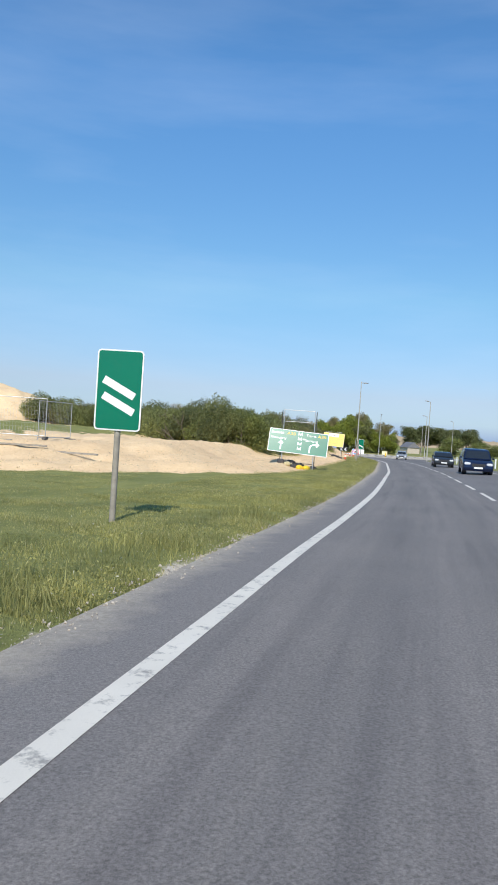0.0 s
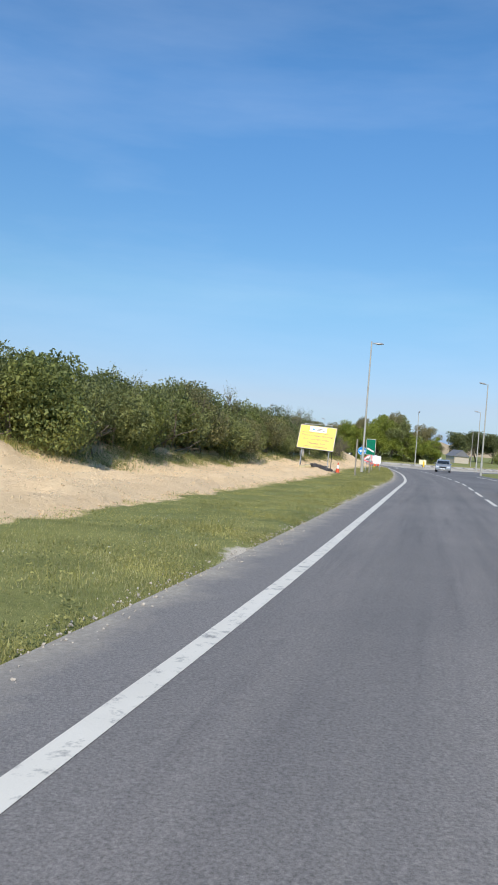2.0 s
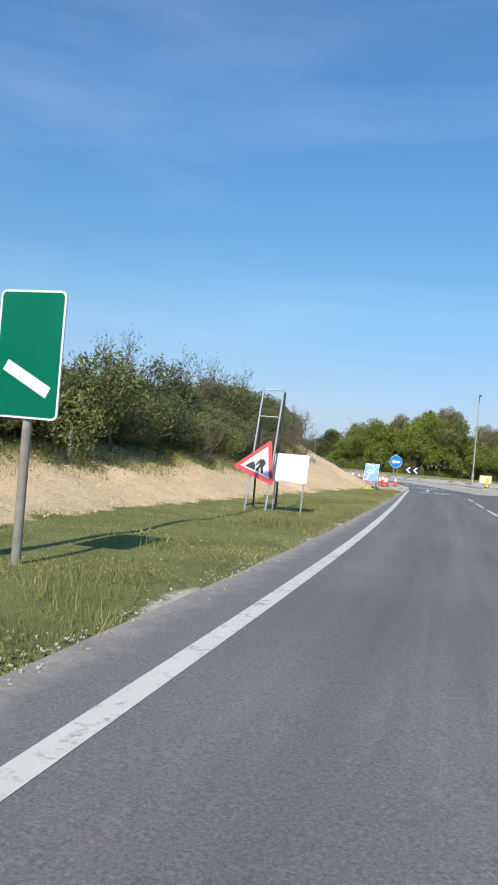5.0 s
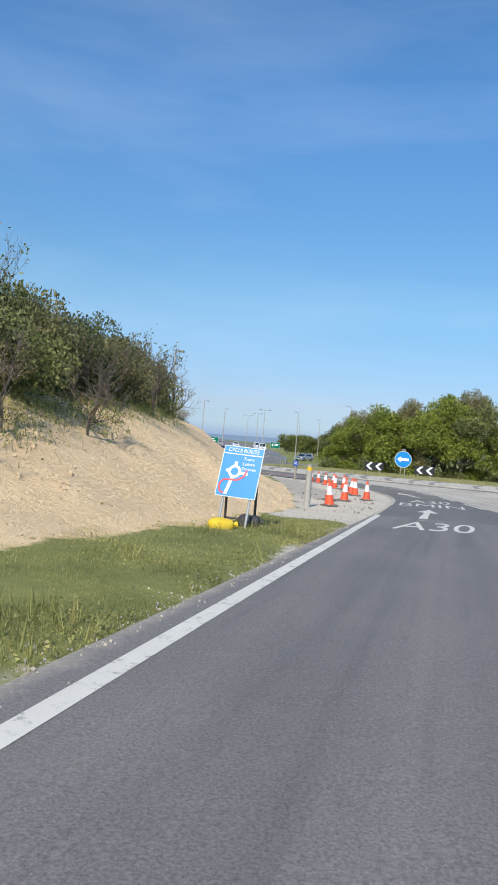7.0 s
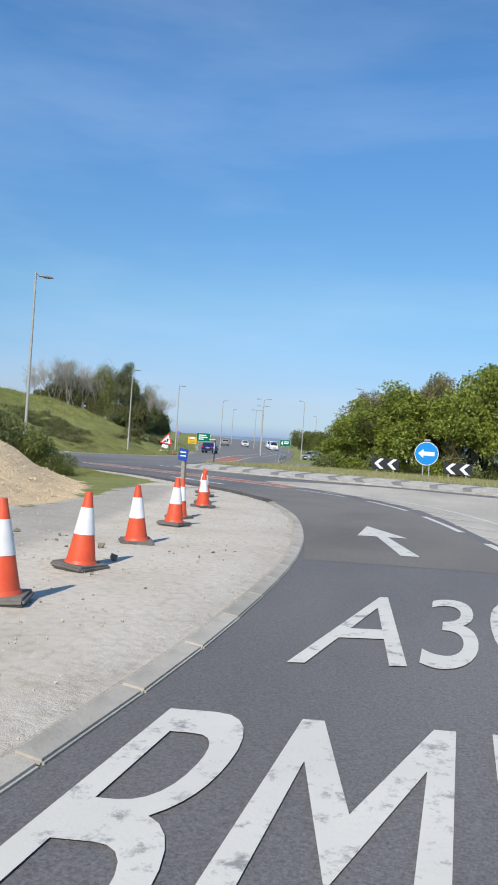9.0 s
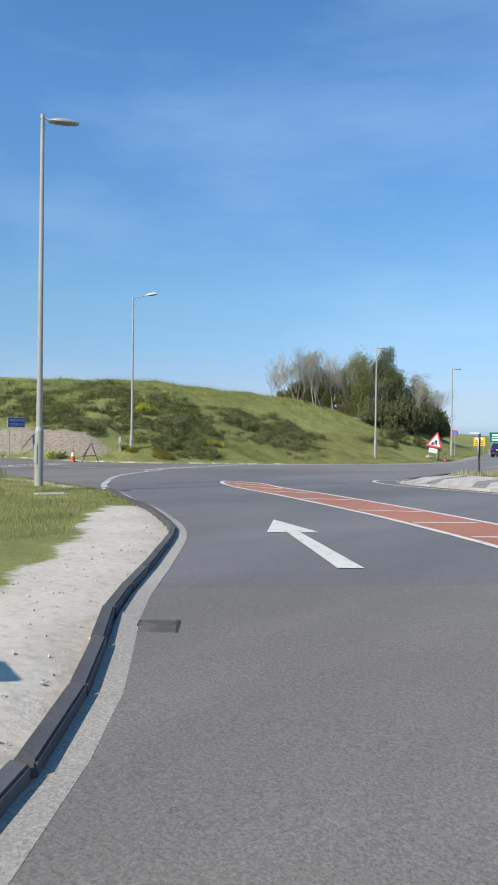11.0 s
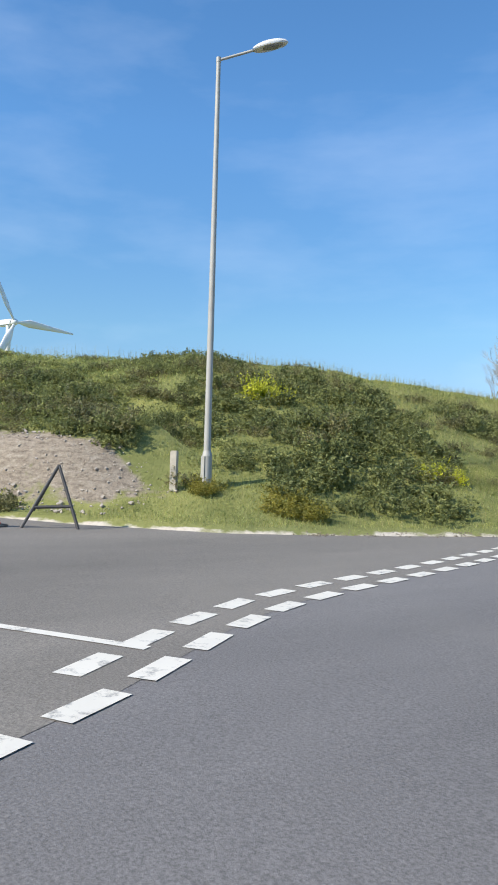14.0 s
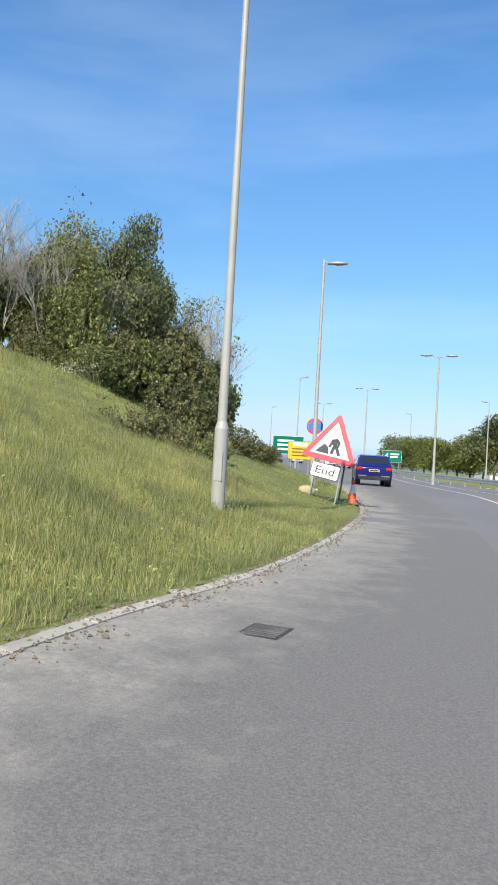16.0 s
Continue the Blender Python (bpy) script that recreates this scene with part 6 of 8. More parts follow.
for k in range(26):
    places.append((rnd.choice("abc"), rnd.uniform(-22, -8), rnd.uniform(88, 122), rnd.uniform(1.5, 2.2), rnd.uniform(1.4, 1.9)))
# the hedge runs on behind the heaped earth to the junction
places += [("a", 1.0, 168.0, 2.0, 3.3), ("e", 3.2, 166.2, 1.9, 3.3), ("c", 4.6, 167.6, 1.8, 3.1), ("a", 6.0, 167.2, 1.7, 2.6), ("e", 7.0, 168.8, 1.3, 1.8), ("b", 8.2, 168.8, 1.1, 1.4), ("d", 9.2, 169.2, 0.95, 1.0), ("a", 10.1, 169.4, 0.75, 0.65),
           ("b", -1.5, 169.5, 1.7, 2.2), ("a", -4, 171.5, 1.7, 2.1), ("d", 10.8, 169.2, 0.45, 0.35), ("c", 8.6, 170.2, 0.5, 0.4), ("e", -6.5, 172.5, 1.5, 1.7), ("c", -9.5, 173.5, 1.4, 1.3)]
scatter(HEDGE, places)

# scrub on the embankment
SCRUB = {
    "g": bush("gorse_bush", 21, M["leaf_gorse"], n=2700, leaf_size=0.074, reach=1.0, high=0.5, low=0.1, r=(0.35, 0.6), twigs=False, shoot=0.3, label="low dark gorse bush on a grassy bank", group="gorse"),
    "h": bush("gorse_bush", 22, M["leaf_hedge"], n=2700, leaf_size=0.074, reach=1.1, high=0.45, low=0.1, r=(0.35, 0.6), twigs=False, shoot=0.35, label="low green gorse bush on a grassy bank", group="gorse"),
    "o": bush("scrub_bush", 23, M["leaf_olive"], n=3000, leaf_size=0.066, reach=0.9, high=0.5, low=0.1, r=(0.3, 0.6), twigs=False, shoot=0.4, label="low olive scrub bush on a grassy bank", group="gorse"),
    "t": bush("straw_scrub", 25, M["leaf_gold"], n=3400, leaf_size=0.06, reach=0.8, high=0.35, low=0.1, r=(0.3, 0.5), twigs=False, shoot=0.45, label="low yellowing scrub at the foot of a bank", group="gorse"),
    "y": bush("flowering_bush", 24, M["leaf_yellow"], n=2600, leaf_size=0.06, reach=0.55, high=0.4, low=0.1, r=(0.2, 0.4), twigs=False, shoot=0.5, label="bright yellow-green flowering clump", group="gorse"),
}
places = []
THICKET = [(-12.2, 200.4), (-11.0, 203.4), (-12.3, 205.6), (-15.0, 208.6), (-18.3, 210), (-20.4, 207.6), (-21.6, 203.8), (-19.4, 200.9), (-15.8, 200.0)]
for i in range(14):
    for j in range(15):
        x, y = -22.2 + i * 0.82 + rnd.uniform(-0.3, 0.3), 199.2 + j * 0.82 + rnd.uniform(-0.3, 0.3)
        if signed(THICKET, np.array([x]), np.array([y]))[0] > 0 or (-20.6 < x < -16.9 and 203.6 < y < 206.2 and rnd.random() < 0.75):
            continue
        s = rnd.uniform(0.42, 0.7)
        places.append((rnd.choice("ggghho"), x, y, s, s * rnd.uniform(0.6, 1.0)))


BAND = [(-12.9, 210), (-15.7, 215.3), (-16.2, 219.9), (-13.4, 218.7), (-11.4, 216.0), (-9.8, 215.2), (-9.8, 213), (-10.4, 210.8), (-11.0, 209.0)]
for i in range(10):
    for j in range(16):
        x, y = -16.4 + i * 0.75 + rnd.uniform(-0.3, 0.3), 208.6 + j * 0.75 + rnd.uniform(-0.3, 0.3)
        if signed(BAND, np.array([x]), np.array([y]))[0] < 0 and rnd.random() < 0.8:
            s = rnd.uniform(0.34, 0.62)
            places.append((rnd.choice("gghoo"), x, y, s, s * rnd.uniform(0.6, 1.05)))


def clump(kinds, x, y, rx, ry, n, lo=0.4, hi=0.7):
    for k in range(n):
        a, q = rnd.uniform(0, math.tau), math.sqrt(rnd.random())
        s = rnd.uniform(lo, hi)
        places.append((rnd.choice(kinds), x + rx * q * math.cos(a), y + ry * q * math.sin(a), s, s * rnd.uniform(0.6, 1.0)))


clump("gho", -15.4, 211.2, 1.3, 1.4, 9)
clump("gho", -15.2, 215.6, 0.9, 2.0, 9)
clump("gho", -13.2, 214.9, 1.3, 1.0, 11, 0.45, 0.75)
clump("gho", -11.2, 215.2, 1.4, 0.6, 7, 0.35, 0.55)
clump("ho", -12.6, 209.6, 0.9, 0.6, 5, 0.3, 0.5)
clump("ho", -12.2, 219.6, 0.8, 1.2, 4, 0.35, 0.5)
clump("gh", -26.0, 206.5, 3.0, 2.0, 12, 0.5, 0.8)
clump("gh", -30.0, 212.0, 2.5, 2.0, 6, 0.5, 0.8)
clump("gh", -22.5, 200.2, 1.6, 0.7, 6)
clump("gho", -20.5, 198.6, 2.6, 1.6, 22)
clump("gho", -17.4, 198.2, 1.6, 0.8, 8)
clump("gho", -24.0, 199.6, 2.0, 2.0, 16)
clump("gho", -22.5, 204.0, 3.0, 2.5, 16, 0.4, 0.65)
clump("gho", -19.5, 208.5, 2.5, 1.6, 10, 0.4, 0.65)
clump("gho", -27.5, 200.5, 2.5, 2.5, 12, 0.4, 0.6)
clump("gho", -17.5, 217.0, 1.5, 3.0, 10, 0.4, 0.6)
clump("gho", -25.0, 204.0, 2.5, 1.8, 14, 0.4, 0.6)
clump("gho", -25.5, 196.2, 2.2, 0.9, 7, 0.3, 0.5)
clump("gho", -29.0, 198.0, 4.0, 2.5, 10, 0.3, 0.5)
clump("ho", -36.0, 196.0, 6.0, 5.0, 12, 0.3, 0.5)
clump("o", -20.5, 190.9, 1.2, 0.5, 4, 0.25, 0.4)
clump("gh", -17.0, 213.5, 1.8, 2.0, 9, 0.4, 0.6)
clump("ho", -14.0, 212.0, 4.5, 6.0, 40, 0.25, 0.42)
clump("ho", -11.0, 211.5, 2.2, 5.0, 22, 0.2, 0.32)
clump("gho", -16.5, 214.0, 2.6, 2.2, 18, 0.35, 0.6)
clump("gho", -13.6, 216.6, 2.2, 1.6, 14, 0.35, 0.6)
clump("ho", -24.0, 197.5, 7.0, 1.6, 26, 0.3, 0.5)
clump("ho", -30.0, 203.0, 8.0, 5.0, 34, 0.25, 0.45)
clump("ho", -22.0, 212.0, 5.0, 5.0, 30, 0.25, 0.45)
clump("t", -12.95, 200.0, 0.7, 0.35, 5, 0.4, 0.55)
clump("to", -14.5, 199.0, 0.9, 0.3, 4, 0.35, 0.5)
clump("gho", -17.4, 200.2, 1.0, 0.8, 8, 0.3, 0.5)
clump("gho", -19.6, 201.2, 1.2, 1.2, 9, 0.3, 0.5)
places += [("y", -18.75, 204.15, 0.75, 0.75), ("y", -18.3, 204.6, 0.55, 0.6), ("y", -12.7, 205.2, 0.5, 0.5), ("y", -12.4, 205.6, 0.4, 0.42), ("y", -17.0, 194.9, 0.5, 0.5), ("o", -16.5, 195.0, 0.5, 0.5), ("o", -19.0, 192.2, 0.35, 0.35),
           ("o", -10.9, 224.5, 0.6, 0.7), ("o", -10.5, 226.0, 0.6, 0.8), ("h", -10.2, 227.6, 0.6, 0.8)]
scatter(SCRUB, places)


def tree(key, seed, height, leaf, bark, n=0, leaf_size=0.16, crown=0.45, label="", depth=3, trunk=0.14, spread=0.5, clump=0.55, fork=0.35, category="tree", group=""):
    """A trunk that forks into limbs, with leaves in clumps round the twig ends."""
    rng = np.random.default_rng(seed)
    ob = thing(key, Matrix.Translation((0, 0, -500)), label, category, group)
    segs, tips = [], []
    grow(rng, (0, 0, -0.3), (rng.uniform(-0.06, 0.06), rng.uniform(-0.06, 0.06), 1), height * 0.5, trunk, depth, segs, tips, spread, 0.25)
    for k in range(3):
        z = height * rng.uniform(fork * 0.6, fork)
        e = np.array([rng.normal(), rng.normal(), 0.9])
        grow(rng, (0, 0, z), e / np.linalg.norm(e), height * 0.3, trunk * 0.5, depth - 1, segs, tips, spread, 0.2)
    tips = np.array(tips)
    k = height / max(tips[:, 2].max(), 0.1)
    s = np.array(segs)
    s[:, :6] *= k
    tips = tips * k
    v, f = limb_tubes(s, 3 if depth > 3 else 5)
    raw_mesh("trunk", v, f, bark, ob)
    if n:
        c = tips[rng.integers(0, len(tips), n)]
        d = rng.normal(size=(n, 3))
        d /= np.linalg.norm(d, axis=1)[:, None]
        p = c + d * (rng.random((n, 1)) ** 0.4) * clump * 1.7 * np.array([1, 1, 0.8])
        p = p[p[:, 2] > height * 0.12]
        v, f = leaf_quads(rng, p, leaf_size)
        raw_mesh("crown", v, f, leaf, ob)
    PLANTS[key + str(seed)] = ob
    return ob


BARE = {
    "p": tree("bare_tree", 31, 7.0, None, M["bark_pale"], 0, label="slender tree with pale leafless branches", depth=4, trunk=0.06, spread=0.27, group="hilltop trees"),
    "q": tree("bare_tree", 32, 6.6, None, M["bark_pale"], 0, label="slender tree with pale leafless branches", depth=5, trunk=0.05, spread=0.3, group="hilltop trees"),
    "s": tree("sparse_tree", 33, 7.2, M["leaf_hedge"], M["bark_pale"], 1400, 0.09, label="thin tree with sparse dark leaves", depth=4, trunk=0.09, spread=0.34, clump=0.35, group="hilltop trees"),
    "l": tree("leafy_tree", 34, 6.4, M["leaf_hedge"], M["bark"], 12000, 0.095, label="leafy mid-green tree on a grassy hilltop", depth=3, trunk=0.12, clump=0.6, group="hilltop trees"),
    "k": tree("ivy_clad_tree", 35, 7.2, M["leaf_dark"], M["bark"], 14000, 0.10, label="dense dark ivy-clad tree", depth=3, trunk=0.16, spread=0.32, clump=0.55, group="hilltop trees"),
}
scatter(BARE, [(q[0], q[1], q[2], q[3] * (0.8 if q[0] == "k" else 1.0), q[4] * (0.9 if q[0] in "pq" else 0.95)) for q in [("p", -30.2, 238.0, 0.75, 0.72), ("p", -28.6, 237.0, 0.95, 0.82), ("q", -27.2, 236.6, 1, 0.95), ("p", -25.6, 235.2, 1, 1.0), ("q", -24.6, 235.0, 1, 1.12), ("s", -23.6, 236.0, 1, 0.98), ("q", -22.6, 235.6, 1, 1.05),
               ("p", -21.4, 236.4, 1, 1.1), ("q", -20.8, 237.6, 1, 1.08), ("s", -19.2, 238.6, 1, 1.2), ("l", -20.4, 239.4, 0.85, 1.05), ("l", -18.6, 237.8, 0.75, 0.95), ("k", -17.0, 239.9, 0.85, 1.2),
               ("k", -16.4, 241.2, 0.7, 1.0), ("p", -14.8, 243.5, 1, 1.05), ("q", -15.4, 242.4, 1, 1.1), ("l", -23.4, 238.2, 0.7, 0.66), ("l", -26.0, 238.4, 0.6, 0.6), ("p", -31.6, 239.0, 0.8, 0.6), ("q", -29.6, 238.6, 0.9, 0.75), ("q", -15.8, 248.0, 1, 1.0), ("s", -16.2, 246.0, 1, 1.05), ("l", -17.2, 250.0, 0.8, 0.95), ("q", -17.6, 253.0, 1, 1.0), ("q", -16.6, 255.0, 1, 0.9), ("l", -18.6, 246.5, 0.8, 1.05), ("p", -16.4, 251.5, 1, 1.0), ("q", -26.4, 236.0, 1, 1.0), ("p", -23.2, 235.2, 1, 1.08), ("q", -22.0, 236.8, 1, 1.12), ("p", -19.8, 236.6, 1, 1.05), ("s", -18.0, 239.2, 1, 1.1), ("l", -21.6, 238.4, 0.75, 0.72), ("l", -24.6, 238.0, 0.7, 0.66)]])
THORN = {"x": tree("dead_thorn_shrub", 71, 2.4, None, M["bark"], 0, label="tangled leafless thorn shrub on an earth bank", depth=4, trunk=0.04, spread=0.7, fork=0.3, category="shrub", group="thorn shrubs"),
         "z": tree("bare_tree", 72, 4.6, M["leaf_hedge"], M["bark"], 300, 0.07, label="thin bare tree rising from the hedge", depth=4, trunk=0.05, spread=0.36, clump=0.2, group="hedge trees")}
scatter(THORN, [("x", 12.6, 118.5, 1, 0.9), ("x", 13.6, 123.5, 1.1, 0.9), ("x", 14.4, 127.5, 1.1, 1.0), ("x", 14.8, 130.5, 1, 1.0), ("x", 15.2, 133.5, 1.1, 0.8), ("x", 14.4, 136.5, 1.2, 0.9), ("x", 13.8, 140.5, 1, 0.8), ("z", 12.6, 139.5, 0.8, 0.6), ("z", 8.8, 126, 1.1, 1.05), ("z", 9.6, 130, 1.0, 1.0),
                ("z", 7.6, 122, 1.2, 1.1), ("z", 4.0, 88, 1.2, 1.0), ("z", -4.0, 100, 1.4, 1.3), ("z", -7.0, 98, 1.4, 1.3), ("z", 8.2, 118, 1.1, 1.0), ("z", 9.4, 133.5, 1.1, 1.1), ("z", 10.2, 137.5, 1.0, 1.05), ("z", 14.0, 141.8, 0.75, 0.72), ("x", 13.2, 144.2, 1.1, 1.0), ("x", 13.0, 147.5, 1.2, 1.0)])
UNDER = {
    "u": bush("understorey_bush", 41, M["leaf_olive"], n=9000, leaf_size=0.06, shoot=0.2, label="olive green bush beneath hilltop trees", group="hilltop bushes"),
    "v": bush("understorey_bush", 42, M["leaf_hedge"], n=8000, leaf_size=0.065, shoot=0.2, label="dark green bush beneath hilltop trees", group="hilltop bushes"),
    "o": bush("olive_shrub", 44, M["leaf_olive"], n=5200, leaf_size=0.06, twigs=False, shoot=0.3, label="olive shrub in long grass below hilltop trees", group="hilltop bushes"),
    "w": bush("blossom_bush", 43, M["leaf_white"], n=700, leaf_size=0.06, high=0.9, label="bush with white spring blossom", group="hilltop bushes"),
}
scatter(UNDER, [("v", -26.8, 237.4, 1.2, 1.3), ("u", -24.2, 236.8, 1.2, 1.5), ("v", -22.0, 237.2, 1.2, 1.7), ("u", -20.2, 237.4, 1.2, 1.6), ("v", -18.4, 237.0, 1.3, 1.7), ("u", -17.0, 237.2, 1.3, 1.5), ("v", -15.6, 237.0, 1.3, 1.5), ("u", -28.6, 238.0, 1.0, 0.8), ("u", -15.8, 239.6, 1.6, 2.2),
                ("v", -16.2, 234.6, 1.1, 0.95), ("w", -16.4, 233.6, 0.75, 0.65), ("v", -17.6, 235.8, 1.1, 0.9), ("u", -15.6, 238.8, 1.5, 1.9), ("u", -14.9, 239.8, 1.4, 1.75), ("v", -14.5, 241.4, 1.2, 1.4), ("u", -19.4, 236.2, 1.0, 0.8),
                ("v", -22.8, 237.2, 1.0, 0.95), ("u", -25.2, 237.0, 0.9, 0.8), ("o", -11.9, 231.2, 0.95, 1.05), ("o", -11.2, 232.2, 0.8, 0.8), ("o", -10.4, 234.2, 0.7, 0.6), ("v", -14.8, 244.4, 1.35, 1.7), ("u", -15.2, 242.8, 1.5, 1.9), ("u", -15.3, 247.5, 1.4, 1.9), ("v", -16.0, 250.5, 1.5, 1.9), ("u", -16.6, 253.5, 1.5, 1.7), ("v", -17.2, 256.5, 1.5, 1.3), ("u", -9.9, 236.4, 0.6, 0.5)])

ISLE = {
    "a": tree("broadleaf_tree", 51, 9.5, M["leaf_bright"], M["bark"], 17000, 0.15, label="broad bright green tree in spring leaf", depth=3, trunk=0.2, spread=0.6, clump=0.6, fork=0.2, group="roundabout trees"),
    "b": tree("broadleaf_tree", 52, 9.0, M["leaf_bright"], M["bark"], 17000, 0.15, label="broad bright green tree in spring leaf", depth=3, trunk=0.2, spread=0.65, clump=0.65, fork=0.2, group="roundabout trees"),
    "c": tree("olive_tree", 53, 10.0, M["leaf_spring"], M["bark_pale"], 15000, 0.11, label="brownish tree just coming into leaf", depth=3, trunk=0.2, spread=0.5, clump=0.5, fork=0.25, group="roundabout trees"),
    "d": tree("dark_tree", 54, 9.0, M["leaf_hedge"], M["bark"], 14000, 0.16, label="dark green rounded tree behind the roundabout", depth=3, trunk=0.22, spread=0.6, clump=0.7, fork=0.2, group="roundabout trees"),
}
places = [("a", 16.5, 221.5, 0.8, 0.62), ("b", 19.5, 219.5, 1.0, 0.78), ("c", 18.0, 225, 0.9, 0.85), ("a", 23.0, 219.0, 1.05, 0.92), ("c", 26.0, 221.0, 1.0, 0.97), ("b", 28.5, 218.5, 1.05, 1.12), ("a", 31.6, 217.5, 1.05, 1.0),
          ("d", 34.4, 217.4, 1.0, 0.95), ("d", 30.5, 224, 1.1, 1.1), ("d", 36, 223, 1.0, 1.12), ("c", 39.2, 220, 0.85, 0.86), ("b", 37.8, 216.4, 0.85, 0.72), ("d", 21, 227, 1.0, 0.85), ("c", 17.0, 229, 0.9, 0.7), ("d", 24.0, 224, 0.9, 0.85),
          ("c", 33.0, 220.5, 0.95, 1.08), ("d", 26, 228, 1.1, 1.0), ("c", 42.6, 220, 0.85, 0.82), ("b", 41.6, 216.8, 0.8, 0.66), ("c", 21.2, 221.0, 0.9, 0.85)]
scatter(ISLE, [(k, x, y, a * 1.05, b * (1.04 + 0.1 * min(1, max(0, (x - 20) / 12)))) for k, x, y, a, b in places])
LOW = {"i": bush("island_shrub", 55, M["leaf_bright"], n=5000, leaf_size=0.085, twigs=False, label="bright green shrub under the roundabout trees", group="island shrubs"),
       "j": bush("island_shrub", 56, M["leaf_hedge"], n=5000, leaf_size=0.085, twigs=False, label="dark green shrub under the roundabout trees", group="island shrubs")}
scatter(LOW, [(rnd.choice("ijj"), 14.5 + k * 1.45, 217.6 - abs(k - 10) * 0.16 + rnd.uniform(-0.5, 0.5), rnd.uniform(1.0, 1.4), rnd.uniform(0.9, 1.6)) for k in range(20)])
PINE = {"n": tree("pine_tree", 61, 10, M["leaf_dark"], M["bark"], 8000, 0.24, label="dark pine tree beyond the road", depth=3, trunk=0.25, spread=0.4, clump=1.0, group="far trees"),
        "m": tree("far_tree", 62, 8, M["leaf_mixed"], M["bark"], 9000, 0.2, label="olive green tree beyond the far verge", depth=3, trunk=0.2, spread=0.6, clump=1.0, group="far trees")}
places = [("n", 74 + 4.4 * k + rnd.uniform(-1, 1), 336 + rnd.uniform(-8, 8), 1.3, rnd.uniform(0.95, 1.25)) for k in range(8)]
places += [("m", 60 + 6.5 * k, 214 + rnd.uniform(-8, 8) - k * 6, 1.0, rnd.uniform(0.5, 0.8)) for k in range(10)]
places += [("m", -3.6 + 1.7 * k, 320 + rnd.uniform(-3, 3), 0.75, rnd.uniform(0.58, 0.8)) for k in range(9)] + [("n", 9.6, 319, 0.8, 0.9), ("m", 13, 318, 0.9, 0.7)]
scatter(PINE, places)


# ---- grass ----
def blades(name, x, y, rng, lo, hi, wide, mat, label, bend=0.6):
    """Upright tapering blades rooted on the land; one object for the lot."""
    n = len(x)
    z = land_at(GZ, x, y)
    h, a = rng.uniform(lo, hi, n) ** 1.0, rng.uniform(0, math.tau, n)
    w = wide * rng.uniform(0.6, 1.4, n)
    t = rng.uniform(0, math.tau, n)
    k = rng.uniform(0.05, bend, n) * h
    base = np.stack([x, y, z - 0.02], 1)
    side = np.stack([np.cos(a), np.sin(a), np.zeros(n)], 1) * w[:, None]
    tip = base + np.stack([np.cos(t) * k, np.sin(t) * k, h], 1)
    v = np.stack([base - side, base + side, tip], 1).reshape(-1, 3)
    ob = raw_mesh(name, v, np.arange(3 * n).reshape(n, 3), mat)
    return tagged(ob, label, "grass", kind="stuff")


def spread(rng, n, x0, x1, y0, y1, keep):
    x, y = rng.uniform(x0, x1, n), rng.uniform(y0, y1, n)
    k = keep(x, y, rng.random(n))
    return x[k], y[k]


rng = np.random.default_rng(77)


def on_verge(x, y, r):
    sr, sd = land_at(SR, x, y), land_at(SD, x, y)
    thin = ease((sr + 0.16 - 0.34 * np.clip(wobble(x, y, 1.3, 6), 0, 1)) / 0.35) * (0.45 + 0.55 * ease((wobble(x, y, 0.9, 2) + 0.7) / 0.9))
    gr = land_at(SG, x, y)
    return (sr > 0.03) & (sd < 0.25 + 0.3 * wobble(x, y, 0.8, 5)) & (gr > 0.3) & (r < thin)


# along the road's edge, as far as the dug earth
way = np.array(smooth_line(LINE, 1.0))
turn = np.gradient(way, axis=0)
turn /= np.linalg.norm(turn, axis=1)[:, None]
keep = (way[:, 1] > 2) & (way[:, 1] < 135)
way, turn = way[keep], turn[keep]


def beside(n, far, near_bias=1.9):
    """Places left of the edge line, denser towards the road."""
    i = rng.integers(0, len(way), n)
    lo = np.interp(way[i, 1], [0, 20, 76, 112, 124, 131, 138], [0.96, 0.9, 0.9, 0.55, 0.36, 0.3, 0.15])
    d = lo + (far - lo) * rng.random(n) ** near_bias
    t = rng.uniform(-0.5, 0.5, n)
    return way[i, 0] - turn[i, 1] * d + turn[i, 0] * t, way[i, 1] + turn[i, 0] * d + turn[i, 1] * t


px, py = beside(1050000, 6.5)
k_ = on_verge(px, py, rng.random(len(px)))
qx, qy = spread(rng, 190000, -22, -4, 3, 32, on_verge)
vx, vy = np.concatenate([px[k_], qx]), np.concatenate([py[k_], qy])
m_ = rng.random(len(vx)) < 0.25 + 0.25 * np.clip(wobble(vx, vy, 2.5, 4), -1, 1)
tall = np.interp(vy, [25, 60], [0.1, 0.07]) * (0.75 + 0.4 * np.clip(wobble(vx, vy, 0.7, 9), -0.8, 1))
blades("verge_grass", vx[~m_], vy[~m_], rng, 0.015, tall[~m_], 0.0065, M["blade"], "short green verge grass beside the road")
blades("dry_verge_grass", vx[m_], vy[m_], rng, 0.02, tall[m_] * 1.25, 0.0045, M["blade_dry"], "dry straw-coloured grass among the verge")


def on_corner(x, y, r):
    return (land_at(SR, x, y) > 0.15) & (land_at(SD, x, y) < 0) & (land_at(SG, x, y) > 0.1)


px, py = spread(rng, 170000, -16, 12, 168.5, 183, on_corner)
blades("corner_grass", px, py, rng, 0.02, 0.11, 0.006, M["blade"], "short green grass on the junction corner")


